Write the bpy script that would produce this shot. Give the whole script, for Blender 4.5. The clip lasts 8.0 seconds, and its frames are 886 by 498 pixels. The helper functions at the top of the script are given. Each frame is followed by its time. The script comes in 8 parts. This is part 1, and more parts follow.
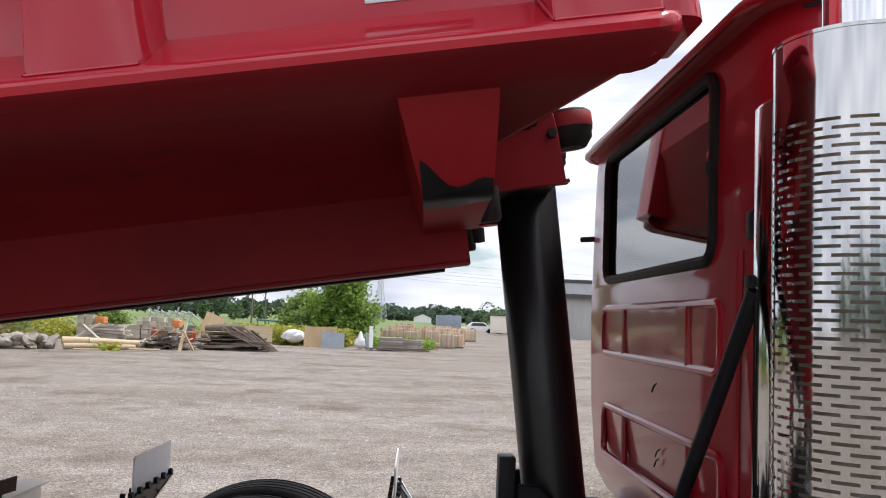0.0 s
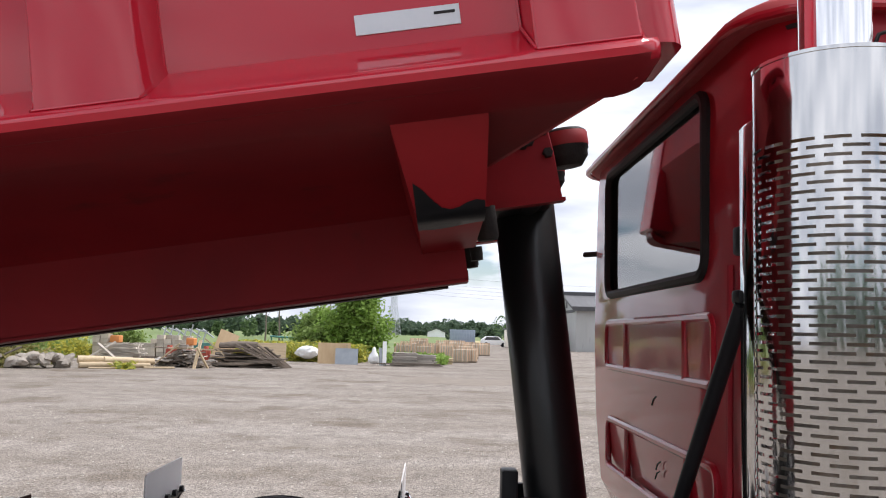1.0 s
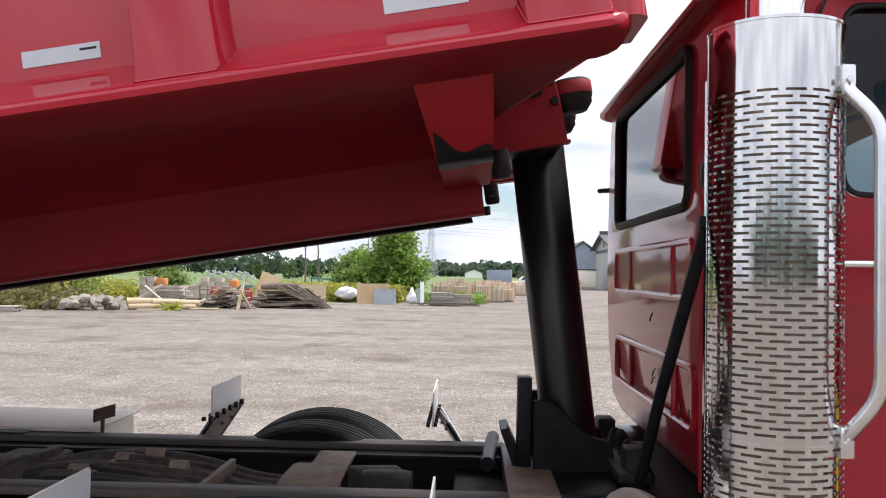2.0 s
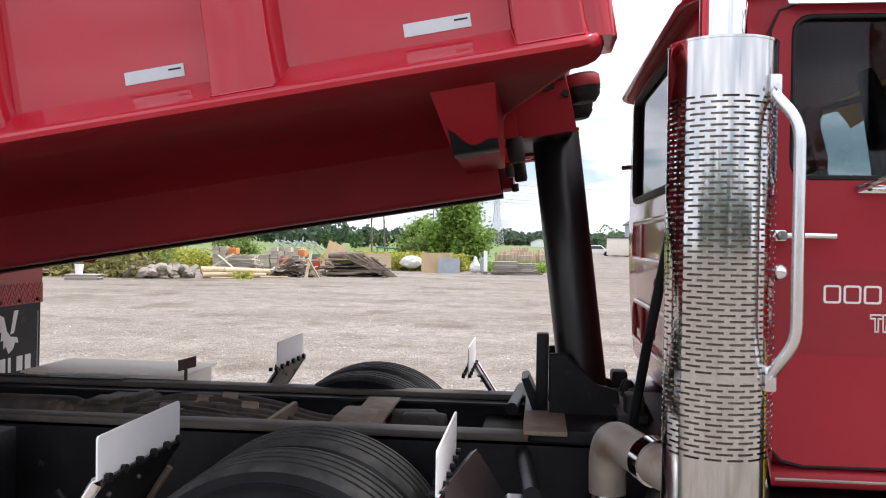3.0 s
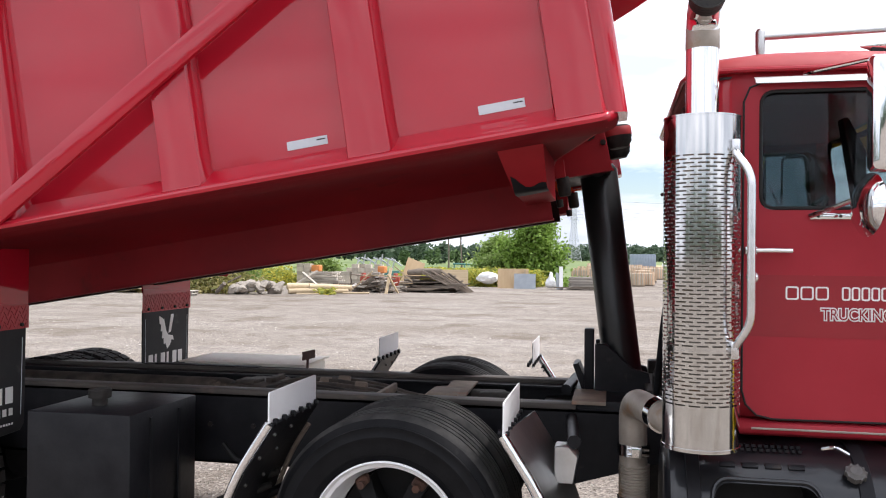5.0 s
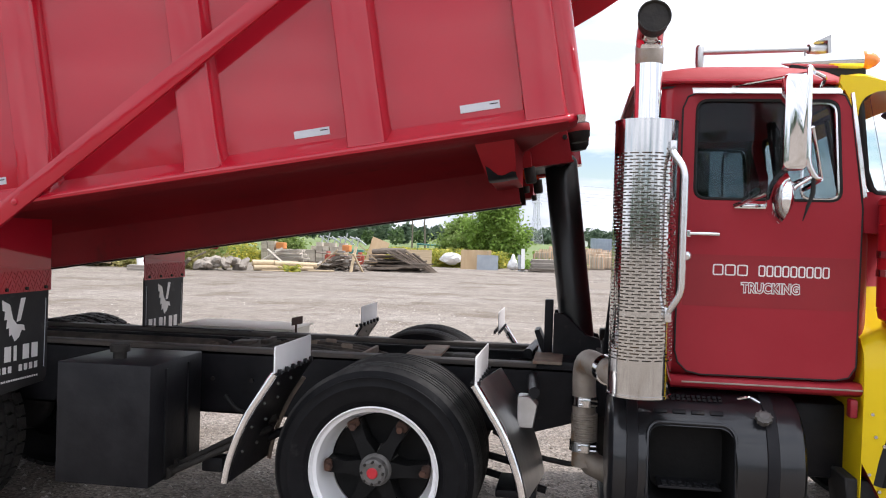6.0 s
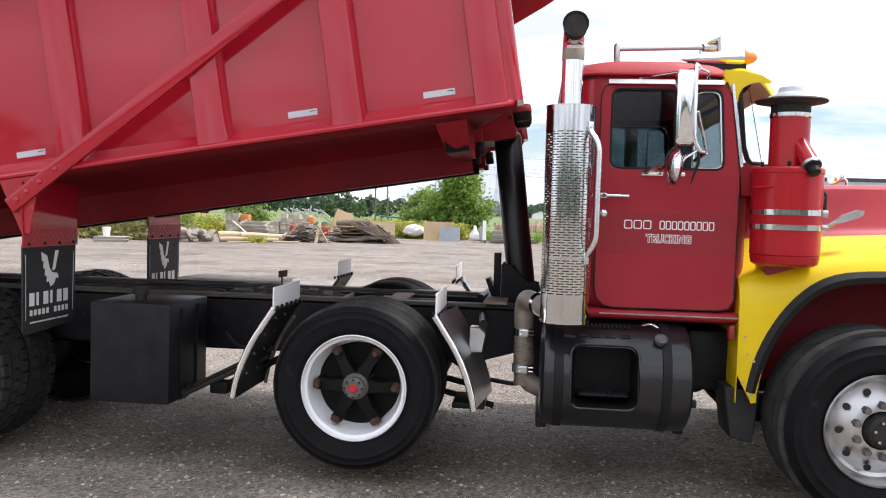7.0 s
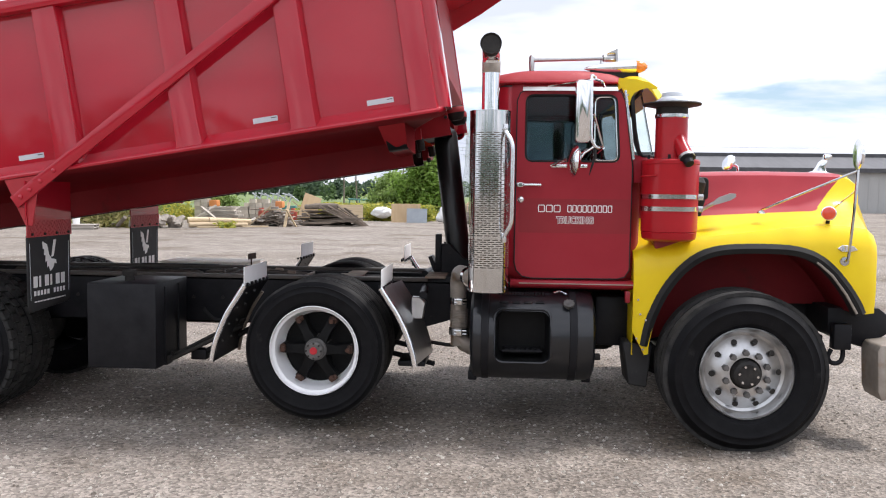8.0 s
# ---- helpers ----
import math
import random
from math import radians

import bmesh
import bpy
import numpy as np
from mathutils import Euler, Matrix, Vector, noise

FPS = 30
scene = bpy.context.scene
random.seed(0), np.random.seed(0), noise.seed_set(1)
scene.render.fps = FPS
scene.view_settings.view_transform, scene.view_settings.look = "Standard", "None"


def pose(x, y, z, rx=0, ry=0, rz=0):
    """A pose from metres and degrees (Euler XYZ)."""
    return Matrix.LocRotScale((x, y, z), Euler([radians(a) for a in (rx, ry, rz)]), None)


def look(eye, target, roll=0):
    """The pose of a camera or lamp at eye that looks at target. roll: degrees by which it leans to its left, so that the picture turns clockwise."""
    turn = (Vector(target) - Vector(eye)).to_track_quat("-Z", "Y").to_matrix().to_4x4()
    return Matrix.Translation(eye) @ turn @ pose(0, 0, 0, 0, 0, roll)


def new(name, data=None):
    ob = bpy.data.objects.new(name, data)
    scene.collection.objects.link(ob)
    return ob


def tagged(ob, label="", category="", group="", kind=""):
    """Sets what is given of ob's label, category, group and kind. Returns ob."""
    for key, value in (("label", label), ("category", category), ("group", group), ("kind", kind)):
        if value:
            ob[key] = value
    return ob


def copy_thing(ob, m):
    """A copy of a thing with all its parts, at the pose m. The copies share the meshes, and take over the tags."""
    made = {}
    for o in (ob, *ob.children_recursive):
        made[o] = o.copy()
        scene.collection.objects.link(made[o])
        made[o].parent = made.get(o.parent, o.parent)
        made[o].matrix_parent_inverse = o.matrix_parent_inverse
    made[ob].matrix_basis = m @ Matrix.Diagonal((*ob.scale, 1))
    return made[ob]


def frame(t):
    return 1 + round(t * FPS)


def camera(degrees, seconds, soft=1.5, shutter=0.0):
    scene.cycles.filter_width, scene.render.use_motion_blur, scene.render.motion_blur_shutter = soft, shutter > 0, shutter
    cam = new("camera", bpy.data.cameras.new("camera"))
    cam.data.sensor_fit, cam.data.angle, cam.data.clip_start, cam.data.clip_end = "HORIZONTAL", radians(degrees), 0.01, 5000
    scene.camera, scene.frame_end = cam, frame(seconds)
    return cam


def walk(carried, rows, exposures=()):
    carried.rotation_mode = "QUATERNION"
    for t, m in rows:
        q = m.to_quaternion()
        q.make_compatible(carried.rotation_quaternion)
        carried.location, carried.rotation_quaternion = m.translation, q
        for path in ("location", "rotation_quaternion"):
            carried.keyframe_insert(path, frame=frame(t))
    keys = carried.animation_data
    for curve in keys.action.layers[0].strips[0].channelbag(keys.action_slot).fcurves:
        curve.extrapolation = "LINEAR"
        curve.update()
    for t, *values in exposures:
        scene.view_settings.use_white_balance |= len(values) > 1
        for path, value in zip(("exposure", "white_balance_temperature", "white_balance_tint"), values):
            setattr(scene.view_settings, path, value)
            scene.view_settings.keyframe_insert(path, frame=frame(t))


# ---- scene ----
cam = camera(55.7, 8.0, soft=1.1)
PATH = [
    (0, (0.482, -2.604, 1.719), (0.536, -0.612, 1.885), 2.3),
    (0.5, (0.496, -2.628, 1.751), (0.536, -0.647, 2.02), 1.5),
    (1, (0.518, -2.658, 1.727), (0.54, -0.668, 1.926), 1.6),
    (1.5, (0.555, -2.787, 1.703), (0.536, -0.79, 1.813), 1.2),
    (1.7, (0.545, -2.891, 1.678), (0.511, -0.893, 1.768), 1.1),
    (2.8, (0.709, -3.393, 1.678), (0.526, -1.402, 1.663), 0.9),
    (3, (0.732, -3.493, 1.686), (0.514, -1.505, 1.667), 0.9),
    (3.5, (0.73, -3.772, 1.663), (0.474, -1.789, 1.634), 1.5),
    (4, (0.758, -4.031, 1.694), (0.462, -2.053, 1.689), 1.6),
    (4.2, (0.794, -4.138, 1.69), (0.45, -2.168, 1.703), 1.5),
    (5.3, (0.898, -4.636, 1.673), (0.498, -2.676, 1.69), 0.5),
    (5.5, (0.884, -4.771, 1.658), (0.514, -2.806, 1.663), 1.1),
    (6, (0.908, -5.062, 1.661), (0.598, -3.086, 1.635), 1.7),
    (6.5, (1.008, -5.494, 1.629), (0.736, -3.513, 1.573), 1.1),
    (7, (1.037, -6.016, 1.589), (0.817, -4.03, 1.502), 1.7),
    (7.5, (1.141, -6.468, 1.566), (0.964, -4.478, 1.466), 1.8),
    (8, (1.327, -6.928, 1.645), (1.177, -4.938, 1.514), 0.7),
]
EXPOSURE = [(t, stops, 6380, 14) for t, stops in ((0, 1.15), (1.5, 1.25), (2.8, 1.5), (4.0, 1.55), (5.5, 1.5), (7.5, 1.43), (8, 1.35))]
walk(cam, [(t, look(eye, target, roll)) for t, eye, target, roll in PATH], EXPOSURE)

# ---- world, sun ----
SUN_ELEV, SUN_AZ = 61.0, 74.0   # degrees; azimuth counted from straight ahead (+y) towards +x
world = bpy.data.worlds.new("sky")
scene.world = world
world.use_nodes = True
wn, wl = world.node_tree.nodes, world.node_tree.links
wn.clear()
w_out = wn.new("ShaderNodeOutputWorld")
w_bg = wn.new("ShaderNodeBackground")
w_sky = wn.new("ShaderNodeTexSky")
w_sky.sky_type, w_sky.sun_disc = "NISHITA", False
w_sky.sun_elevation, w_sky.sun_rotation = radians(SUN_ELEV), radians(SUN_AZ)
w_sky.air_density, w_sky.dust_density = 1.0, 0.6
w_tc = wn.new("ShaderNodeTexCoord")
w_map = wn.new("ShaderNodeMapping")
w_map.inputs["Scale"].default_value = (1.6, 1.6, 7.0)
w_map.inputs["Location"].default_value = (0.35, 1.9, 0.4)
w_noise = wn.new("ShaderNodeTexNoise")
w_noise.inputs["Scale"].default_value = 2.6
w_noise.inputs["Detail"].default_value = 7.0
w_noise.inputs["Roughness"].default_value = 0.52
w_noise.inputs["Distortion"].default_value = 0.25
w_ramp = wn.new("ShaderNodeValToRGB")
w_ramp.color_ramp.elements[0].position, w_ramp.color_ramp.elements[1].position = 0.90, 1.0
w_tone = wn.new("ShaderNodeTexNoise")
w_tone.inputs["Scale"].default_value = 2.3
w_tone.inputs["Detail"].default_value = 5.0
w_tramp = wn.new("ShaderNodeValToRGB")
w_tramp.color_ramp.elements[0].position, w_tramp.color_ramp.elements[1].position = 0.38, 0.66
w_tramp.color_ramp.elements[0].color = (3.8, 4.1, 4.65, 1)
w_tramp.color_ramp.elements[1].color = (7.0, 7.2, 7.5, 1)
w_mix = wn.new("ShaderNodeMix")
w_mix.data_type = "RGBA"
w_bg.inputs["Strength"].default_value = 0.10
wl.new(w_tc.outputs["Generated"], w_map.inputs["Vector"])
wl.new(w_map.outputs["Vector"], w_noise.inputs["Vector"])
wl.new(w_map.outputs["Vector"], w_tone.inputs["Vector"])
# broken cloud: thinner towards the horizon, brighter towards the zenith
w_sep, w_cover, w_lift, w_cloud, w_blue = (wn.new(k) for k in ("ShaderNodeSeparateXYZ", "ShaderNodeFloatCurve", "ShaderNodeMath", "ShaderNodeVectorMath", "ShaderNodeVectorMath"))
w_zen = wn.new("ShaderNodeMapRange")
wl.new(w_tc.outputs["Generated"], w_sep.inputs["Vector"])
wl.new(w_sep.outputs["Z"], w_cover.inputs["Value"])
cover = w_cover.mapping.curves[0]
cover.points[0].location, cover.points[1].location = (0.0, 0.72), (1.0, 0.62)
for hgt, dense in ((0.05, 0.58), (0.085, 0.485), (0.12, 0.55), (0.15, 0.63)):
    cover.points.new(hgt, dense)
w_cover.mapping.update()
wl.new(w_sep.outputs["Z"], w_zen.inputs["Value"])
w_zen.inputs["To Min"].default_value, w_zen.inputs["To Max"].default_value = 0.80, 1.10
w_lift.operation = "ADD"
wl.new(w_noise.outputs["Fac"], w_lift.inputs[0])
wl.new(w_cover.outputs["Value"], w_lift.inputs[1])
wl.new(w_lift.outputs["Value"], w_ramp.inputs["Fac"])   # noise of about 0.5 plus the cover
wl.new(w_tone.outputs["Fac"], w_tramp.inputs["Fac"])
w_cloud.operation, w_blue.operation = "MULTIPLY", "SCALE"
wl.new(w_tramp.outputs["Color"], w_cloud.inputs[0])
wl.new(w_zen.outputs["Result"], w_cloud.inputs[1])
wl.new(w_sky.outputs["Color"], w_blue.inputs[0])
w_blue.inputs["Scale"].default_value = 0.55
wl.new(w_ramp.outputs["Color"], w_mix.inputs["Factor"])
wl.new(w_blue.outputs["Vector"], w_mix.inputs["A"])
wl.new(w_cloud.outputs["Vector"], w_mix.inputs["B"])
wl.new(w_mix.outputs["Result"], w_bg.inputs["Color"])
wl.new(w_bg.outputs["Background"], w_out.inputs["Surface"])

sun = new("sun", bpy.data.lights.new("sun", "SUN"))
sun.data.energy, sun.data.angle, sun.data.color = 1.6, radians(10.0), (1.0, 0.97, 0.93)
sun_from = Vector((math.sin(radians(SUN_AZ)) * math.cos(radians(SUN_ELEV)), math.cos(radians(SUN_AZ)) * math.cos(radians(SUN_ELEV)), math.sin(radians(SUN_ELEV))))
sun.matrix_world = look(sun_from * 50, (0, 0, 0))

# ---- materials ----
def surface(name, c1, c2, scale=6.0, rough=0.5, rough2=None, metal=0.0, bump=0.0, bump_scale=None, coat=0.0, coat_rough=0.1,
            stretch=(1, 1, 1), c3=None, spots=0.62, spot_scale=2.0, vary=0.0, spec=0.5, detail=6.0):
    """Two colours mixed by noise, stains of a third, grain in gloss and relief; vary: brightness from piece to piece."""
    m = bpy.data.materials.new(name)
    m.use_nodes = True
    n, l = m.node_tree.nodes, m.node_tree.links
    b = n["Principled BSDF"]
    tc, mp = n.new("ShaderNodeTexCoord"), n.new("ShaderNodeMapping")
    mp.inputs["Scale"].default_value = stretch
    l.new(tc.outputs["Object"], mp.inputs["Vector"])
    no = n.new("ShaderNodeTexNoise")
    no.inputs["Scale"].default_value, no.inputs["Detail"].default_value, no.inputs["Roughness"].default_value = scale, detail, 0.6
    l.new(mp.outputs["Vector"], no.inputs["Vector"])
    ra = n.new("ShaderNodeValToRGB")
    ra.color_ramp.elements[0].position, ra.color_ramp.elements[1].position = 0.32, 0.68
    ra.color_ramp.elements[0].color, ra.color_ramp.elements[1].color = (*c1, 1), (*c2, 1)
    l.new(no.outputs["Fac"], ra.inputs["Fac"])
    col = ra.outputs["Color"]
    if c3:
        n2, r2, mx = n.new("ShaderNodeTexNoise"), n.new("ShaderNodeValToRGB"), n.new("ShaderNodeMix")
        n2.inputs["Scale"].default_value, n2.inputs["Detail"].default_value, n2.inputs["Roughness"].default_value = spot_scale, 8.0, 0.65
        l.new(mp.outputs["Vector"], n2.inputs["Vector"])
        r2.color_ramp.elements[0].position, r2.color_ramp.elements[1].position = spots, min(1.0, spots + 0.12)
        l.new(n2.outputs["Fac"], r2.inputs["Fac"])
        mx.data_type = "RGBA"
        l.new(r2.outputs["Color"], mx.inputs["Factor"])
        l.new(col, mx.inputs["A"])
        mx.inputs["B"].default_value = (*c3, 1)
        col = mx.outputs["Result"]
    if vary:
        oi, mr, hs = n.new("ShaderNodeObjectInfo"), n.new("ShaderNodeMapRange"), n.new("ShaderNodeHueSaturation")
        mr.inputs["To Min"].default_value, mr.inputs["To Max"].default_value = 1 - vary, 1 + vary
        l.new(oi.outputs["Random"], mr.inputs["Value"])
        l.new(mr.outputs["Result"], hs.inputs["Value"])
        l.new(col, hs.inputs["Color"])
        col = hs.outputs["Color"]
    l.new(col, b.inputs["Base Color"])
    rr = n.new("ShaderNodeMapRange")
    rr.inputs["To Min"].default_value, rr.inputs["To Max"].default_value = rough, rough if rough2 is None else rough2
    l.new(no.outputs["Fac"], rr.inputs["Value"])
    l.new(rr.outputs["Result"], b.inputs["Roughness"])
    b.inputs["Metallic"].default_value = metal
    b.inputs["Specular IOR Level"].default_value = spec
    b.inputs["Coat Weight"].default_value, b.inputs["Coat Roughness"].default_value = coat, coat_rough
    if bump:
        nb, bp = n.new("ShaderNodeTexNoise"), n.new("ShaderNodeBump")
        nb.inputs["Scale"].default_value, nb.inputs["Detail"].default_value = bump_scale or scale * 4, 4.0
        l.new(mp.outputs["Vector"], nb.inputs["Vector"])
        bp.inputs["Strength"].default_value, bp.inputs["Distance"].default_value = bump, 0.01
        l.new(nb.outputs["Fac"], bp.inputs["Height"])
        l.new(bp.outputs["Normal"], b.inputs["Normal"])
    return m


def glass(name, tint, rough=0.0, ior=1.6):
    m = bpy.data.materials.new(name)
    m.use_nodes = True
    n, l = m.node_tree.nodes, m.node_tree.links
    n.remove(n["Principled BSDF"])
    gl, tr, fr, mx = n.new("ShaderNodeBsdfGlossy"), n.new("ShaderNodeBsdfTransparent"), n.new("ShaderNodeFresnel"), n.new("ShaderNodeMixShader")
    gl.inputs["Roughness"].default_value = rough
    tr.inputs["Color"].default_value = (*tint, 1)
    fr.inputs["IOR"].default_value = ior
    l.new(fr.outputs["Fac"], mx.inputs["Fac"])
    l.new(tr.outputs["BSDF"], mx.inputs[1])
    l.new(gl.outputs["BSDF"], mx.inputs[2])
    l.new(mx.outputs["Shader"], n["Material Output"].inputs["Surface"])
    return m


RED_BOX = surface("red_box_paint", (0.39, 0.005, 0.018), (0.44, 0.008, 0.023), 1.3, 0.5, 0.6, coat=1.0, coat_rough=0.05, bump=0.03, bump_scale=4, c3=(0.36, 0.004, 0.011), spots=0.66, spot_scale=3.0, spec=0.1)
RED_SCUFF = surface("red_scuffed_paint", (0.33, 0.016, 0.022), (0.38, 0.036, 0.038), 6, 0.5, 0.65, c3=(0.40, 0.18, 0.17), spots=0.62, spot_scale=9, bump=0.08)
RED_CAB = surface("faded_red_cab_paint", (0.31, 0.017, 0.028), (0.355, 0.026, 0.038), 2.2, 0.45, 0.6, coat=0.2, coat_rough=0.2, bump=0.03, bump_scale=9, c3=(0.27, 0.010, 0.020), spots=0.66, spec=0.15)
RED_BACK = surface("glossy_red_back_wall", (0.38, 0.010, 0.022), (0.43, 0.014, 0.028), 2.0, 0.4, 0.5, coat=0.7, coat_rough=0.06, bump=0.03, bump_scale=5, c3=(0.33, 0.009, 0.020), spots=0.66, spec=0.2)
WHEEL_ALU = surface("machined_aluminium", (0.46, 0.46, 0.46), (0.60, 0.60, 0.60), 9, 0.30, 0.42, metal=1.0, c3=(0.50, 0.47, 0.44), spots=0.62, spot_scale=7, bump=0.03)
# Black of the cast wheel parts, also painting shade into the tank's recess.
CAST_AND_RECESS_BLACK = surface("black_cast_and_recess_shade", (0.003, 0.003, 0.0035), (0.007, 0.007, 0.007), 14, 0.5, 0.7, bump=0.15, spec=0.18)
RED_ROOF = surface("sun_bleached_red_paint", (0.34, 0.040, 0.046), (0.42, 0.075, 0.078), 3.0, 0.55, 0.7, c3=(0.44, 0.12, 0.115), spots=0.6, spot_scale=4, bump=0.04, spec=0.3)
RED_PANEL = surface("darker_red_sign_panel", (0.25, 0.010, 0.018), (0.29, 0.014, 0.022), 3.0, 0.42, 0.5, coat=0.3, coat_rough=0.15, spec=0.3)
RED_CAN = surface("glossy_red_canister_paint", (0.36, 0.006, 0.012), (0.42, 0.009, 0.015), 5, 0.35, 0.45, coat=0.35, coat_rough=0.08, c3=(0.31, 0.008, 0.012), spots=0.66, spec=0.2)
RED_STAY = surface("dull_red_bracket_paint", (0.26, 0.008, 0.014), (0.33, 0.012, 0.018), 4, 0.5, 0.65, bump=0.06, bump_scale=18, c3=(0.14, 0.012, 0.012), spots=0.62, spot_scale=6, spec=0.25)
RAIL_TOP = surface("worn_rail_top", (0.035, 0.030, 0.027), (0.085, 0.070, 0.058), 9, 0.5, 0.75, bump=0.15, c3=(0.16, 0.105, 0.075), spots=0.60, spot_scale=7, stretch=(0.3, 1, 1))
RED_PLATE = surface("red_tread_plate", (0.36, 0.012, 0.02), (0.42, 0.02, 0.03), 8, 0.35, 0.5, coat=0.2, bump=0.1)
YELLOW = surface("yellow_fender_paint", (0.78, 0.55, 0.004), (0.82, 0.60, 0.008), 2.0, 0.4, 0.5, coat=0.3, coat_rough=0.12, c3=(0.62, 0.42, 0.02), spots=0.66, bump=0.03, bump_scale=8, spec=0.2)
BLACK_STEEL = surface("black_painted_steel", (0.008, 0.008, 0.010), (0.016, 0.016, 0.018), 7, 0.34, 0.55, c3=(0.050, 0.044, 0.039), spots=0.64, spot_scale=5, bump=0.12, spec=0.18)
BLACK_GLOSS = surface("black_tank_paint", (0.005, 0.006, 0.008), (0.009, 0.010, 0.013), 5, 0.28, 0.42, coat=0.6, coat_rough=0.12, c3=(0.022, 0.022, 0.022), spots=0.66, spot_scale=7, spec=0.3)
BLACK_RAM = surface("black_cylinder_paint", (0.008, 0.009, 0.010), (0.013, 0.014, 0.015), 4, 0.30, 0.42, coat=0.15, c3=(0.026, 0.026, 0.026), spots=0.68, stretch=(1, 1, 0.3), spec=0.4)
GREASE = surface("greasy_black_steel", (0.010, 0.009, 0.009), (0.036, 0.032, 0.028), 14, 0.5, 0.8, bump=0.35, c3=(0.07, 0.055, 0.043), spots=0.62, spec=0.3)
DUSTY_STEEL = surface("dusty_frame_top", (0.15, 0.115, 0.088), (0.30, 0.235, 0.18), 8, 0.6, 0.85, bump=0.15, c3=(0.25, 0.125, 0.08), spots=0.58, spot_scale=6)
GRIME = surface("grimy_dusty_rubber", (0.028, 0.024, 0.021), (0.095, 0.078, 0.063), 11, 0.6, 0.85, bump=0.2, c3=(0.17, 0.13, 0.10), spots=0.60, spot_scale=8, spec=0.3)
RUST = surface("rusty_steel", (0.035, 0.016, 0.010), (0.085, 0.037, 0.022), 18, 0.75, 0.9, bump=0.3)
CHROME = surface("chrome", (0.78, 0.79, 0.80), (0.86, 0.86, 0.87), 3, 0.04, 0.10, metal=1.0)
STAINLESS = surface("polished_stainless", (0.52, 0.52, 0.52), (0.63, 0.63, 0.62), 5, 0.05, 0.13, metal=1.0, stretch=(1, 1, 0.25), c3=(0.55, 0.52, 0.47), spots=0.66)
DULL_STAINLESS = surface("dull_stainless_sheet", (0.42, 0.42, 0.42), (0.56, 0.56, 0.55), 6, 0.30, 0.45, metal=1.0, stretch=(1, 1, 0.25), c3=(0.36, 0.34, 0.31), spots=0.62)
ALU = surface("polished_aluminium", (0.66, 0.66, 0.67), (0.78, 0.78, 0.79), 8, 0.18, 0.30, metal=1.0, c3=(0.5, 0.48, 0.46), spots=0.66)
EXH_STEEL = surface("weathered_exhaust_steel", (0.27, 0.235, 0.20), (0.40, 0.35, 0.30), 9, 0.4, 0.6, metal=0.35, c3=(0.28, 0.165, 0.085), spots=0.55, spot_scale=4, bump=0.1)
RUBBER = surface("tyre_rubber", (0.004, 0.004, 0.005), (0.009, 0.009, 0.010), 9, 0.45, 0.65, bump=0.12, bump_scale=60, c3=(0.026, 0.025, 0.025), spots=0.62, spot_scale=7, spec=0.13)
TREAD = surface("dusty_tyre_tread", (0.018, 0.018, 0.018), (0.050, 0.048, 0.046), 12, 0.7, 0.9, bump=0.25, bump_scale=50, spec=0.2)
FLAP_RUBBER = surface("mud_flap_rubber", (0.017, 0.017, 0.018), (0.034, 0.033, 0.033), 5, 0.6, 0.8, c3=(0.07, 0.066, 0.062), spots=0.62, spot_scale=4, bump=0.08, spec=0.3)
TRIM_RUBBER = surface("black_rubber_trim", (0.012, 0.012, 0.012), (0.022, 0.022, 0.022), 9, 0.55, 0.75, bump=0.05, spec=0.3)
WHITE_PAINT = surface("white_wheel_paint", (0.82, 0.82, 0.83), (0.88, 0.88, 0.88), 6, 0.35, 0.5, c3=(0.70, 0.69, 0.67), spots=0.70, spot_scale=8)
WHITE_PLASTIC = surface("white_plastic", (0.86, 0.86, 0.86), (0.91, 0.91, 0.91), 5, 0.4, 0.55, c3=(0.78, 0.77, 0.75), spots=0.70, spot_scale=6)
BEIGE = surface("beige_box_paint", (0.76, 0.70, 0.60), (0.82, 0.76, 0.67), 3, 0.5, 0.65, c3=(0.62, 0.55, 0.46), spots=0.62)
AMBER = surface("amber_lens", (0.80, 0.22, 0.02), (0.85, 0.28, 0.03), 8, 0.12, 0.2, coat=0.6)
RED_LENS = surface("red_orange_lens", (0.75, 0.06, 0.02), (0.80, 0.10, 0.03), 8, 0.12, 0.2, coat=0.6)
TAPE = surface("reflective_tape", (0.50, 0.54, 0.58), (0.60, 0.63, 0.66), 8, 0.35, 0.5, c3=(0.5, 0.48, 0.46), spots=0.66)
WHITE_INK = surface("white_lettering", (0.74, 0.72, 0.70), (0.82, 0.80, 0.78), 10, 0.5, 0.6)
GLASS = glass("tinted_window_glass", (0.40, 0.46, 0.48), 0.0, 1.36)
GLASS_CLEAR = glass("clear_window_glass", (0.95, 0.98, 0.97), 0.0, 1.005)
GLASS_REAR = glass("coated_rear_glass", (0.80, 0.88, 0.86), 0.03, 4.2)
# Box red, duller and darkened: the underside's shade is put into the colour.
RED_SHADED = surface("dull_red_shade_painted_in", (0.15, 0.005, 0.009), (0.21, 0.008, 0.012), 2.0, 0.55, 0.7, bump=0.05, bump_scale=14, c3=(0.10, 0.010, 0.010), spots=0.6, spot_scale=3.0, spec=0.25)
# Near-black red that paints in the deep shade under the box.
DEEP_SHADE_RED = surface("near_black_sill_shade", (0.016, 0.005, 0.005), (0.035, 0.010, 0.010), 3.0, 0.6, 0.8, bump=0.1, c3=(0.05, 0.02, 0.015), spots=0.62, spec=0.2)
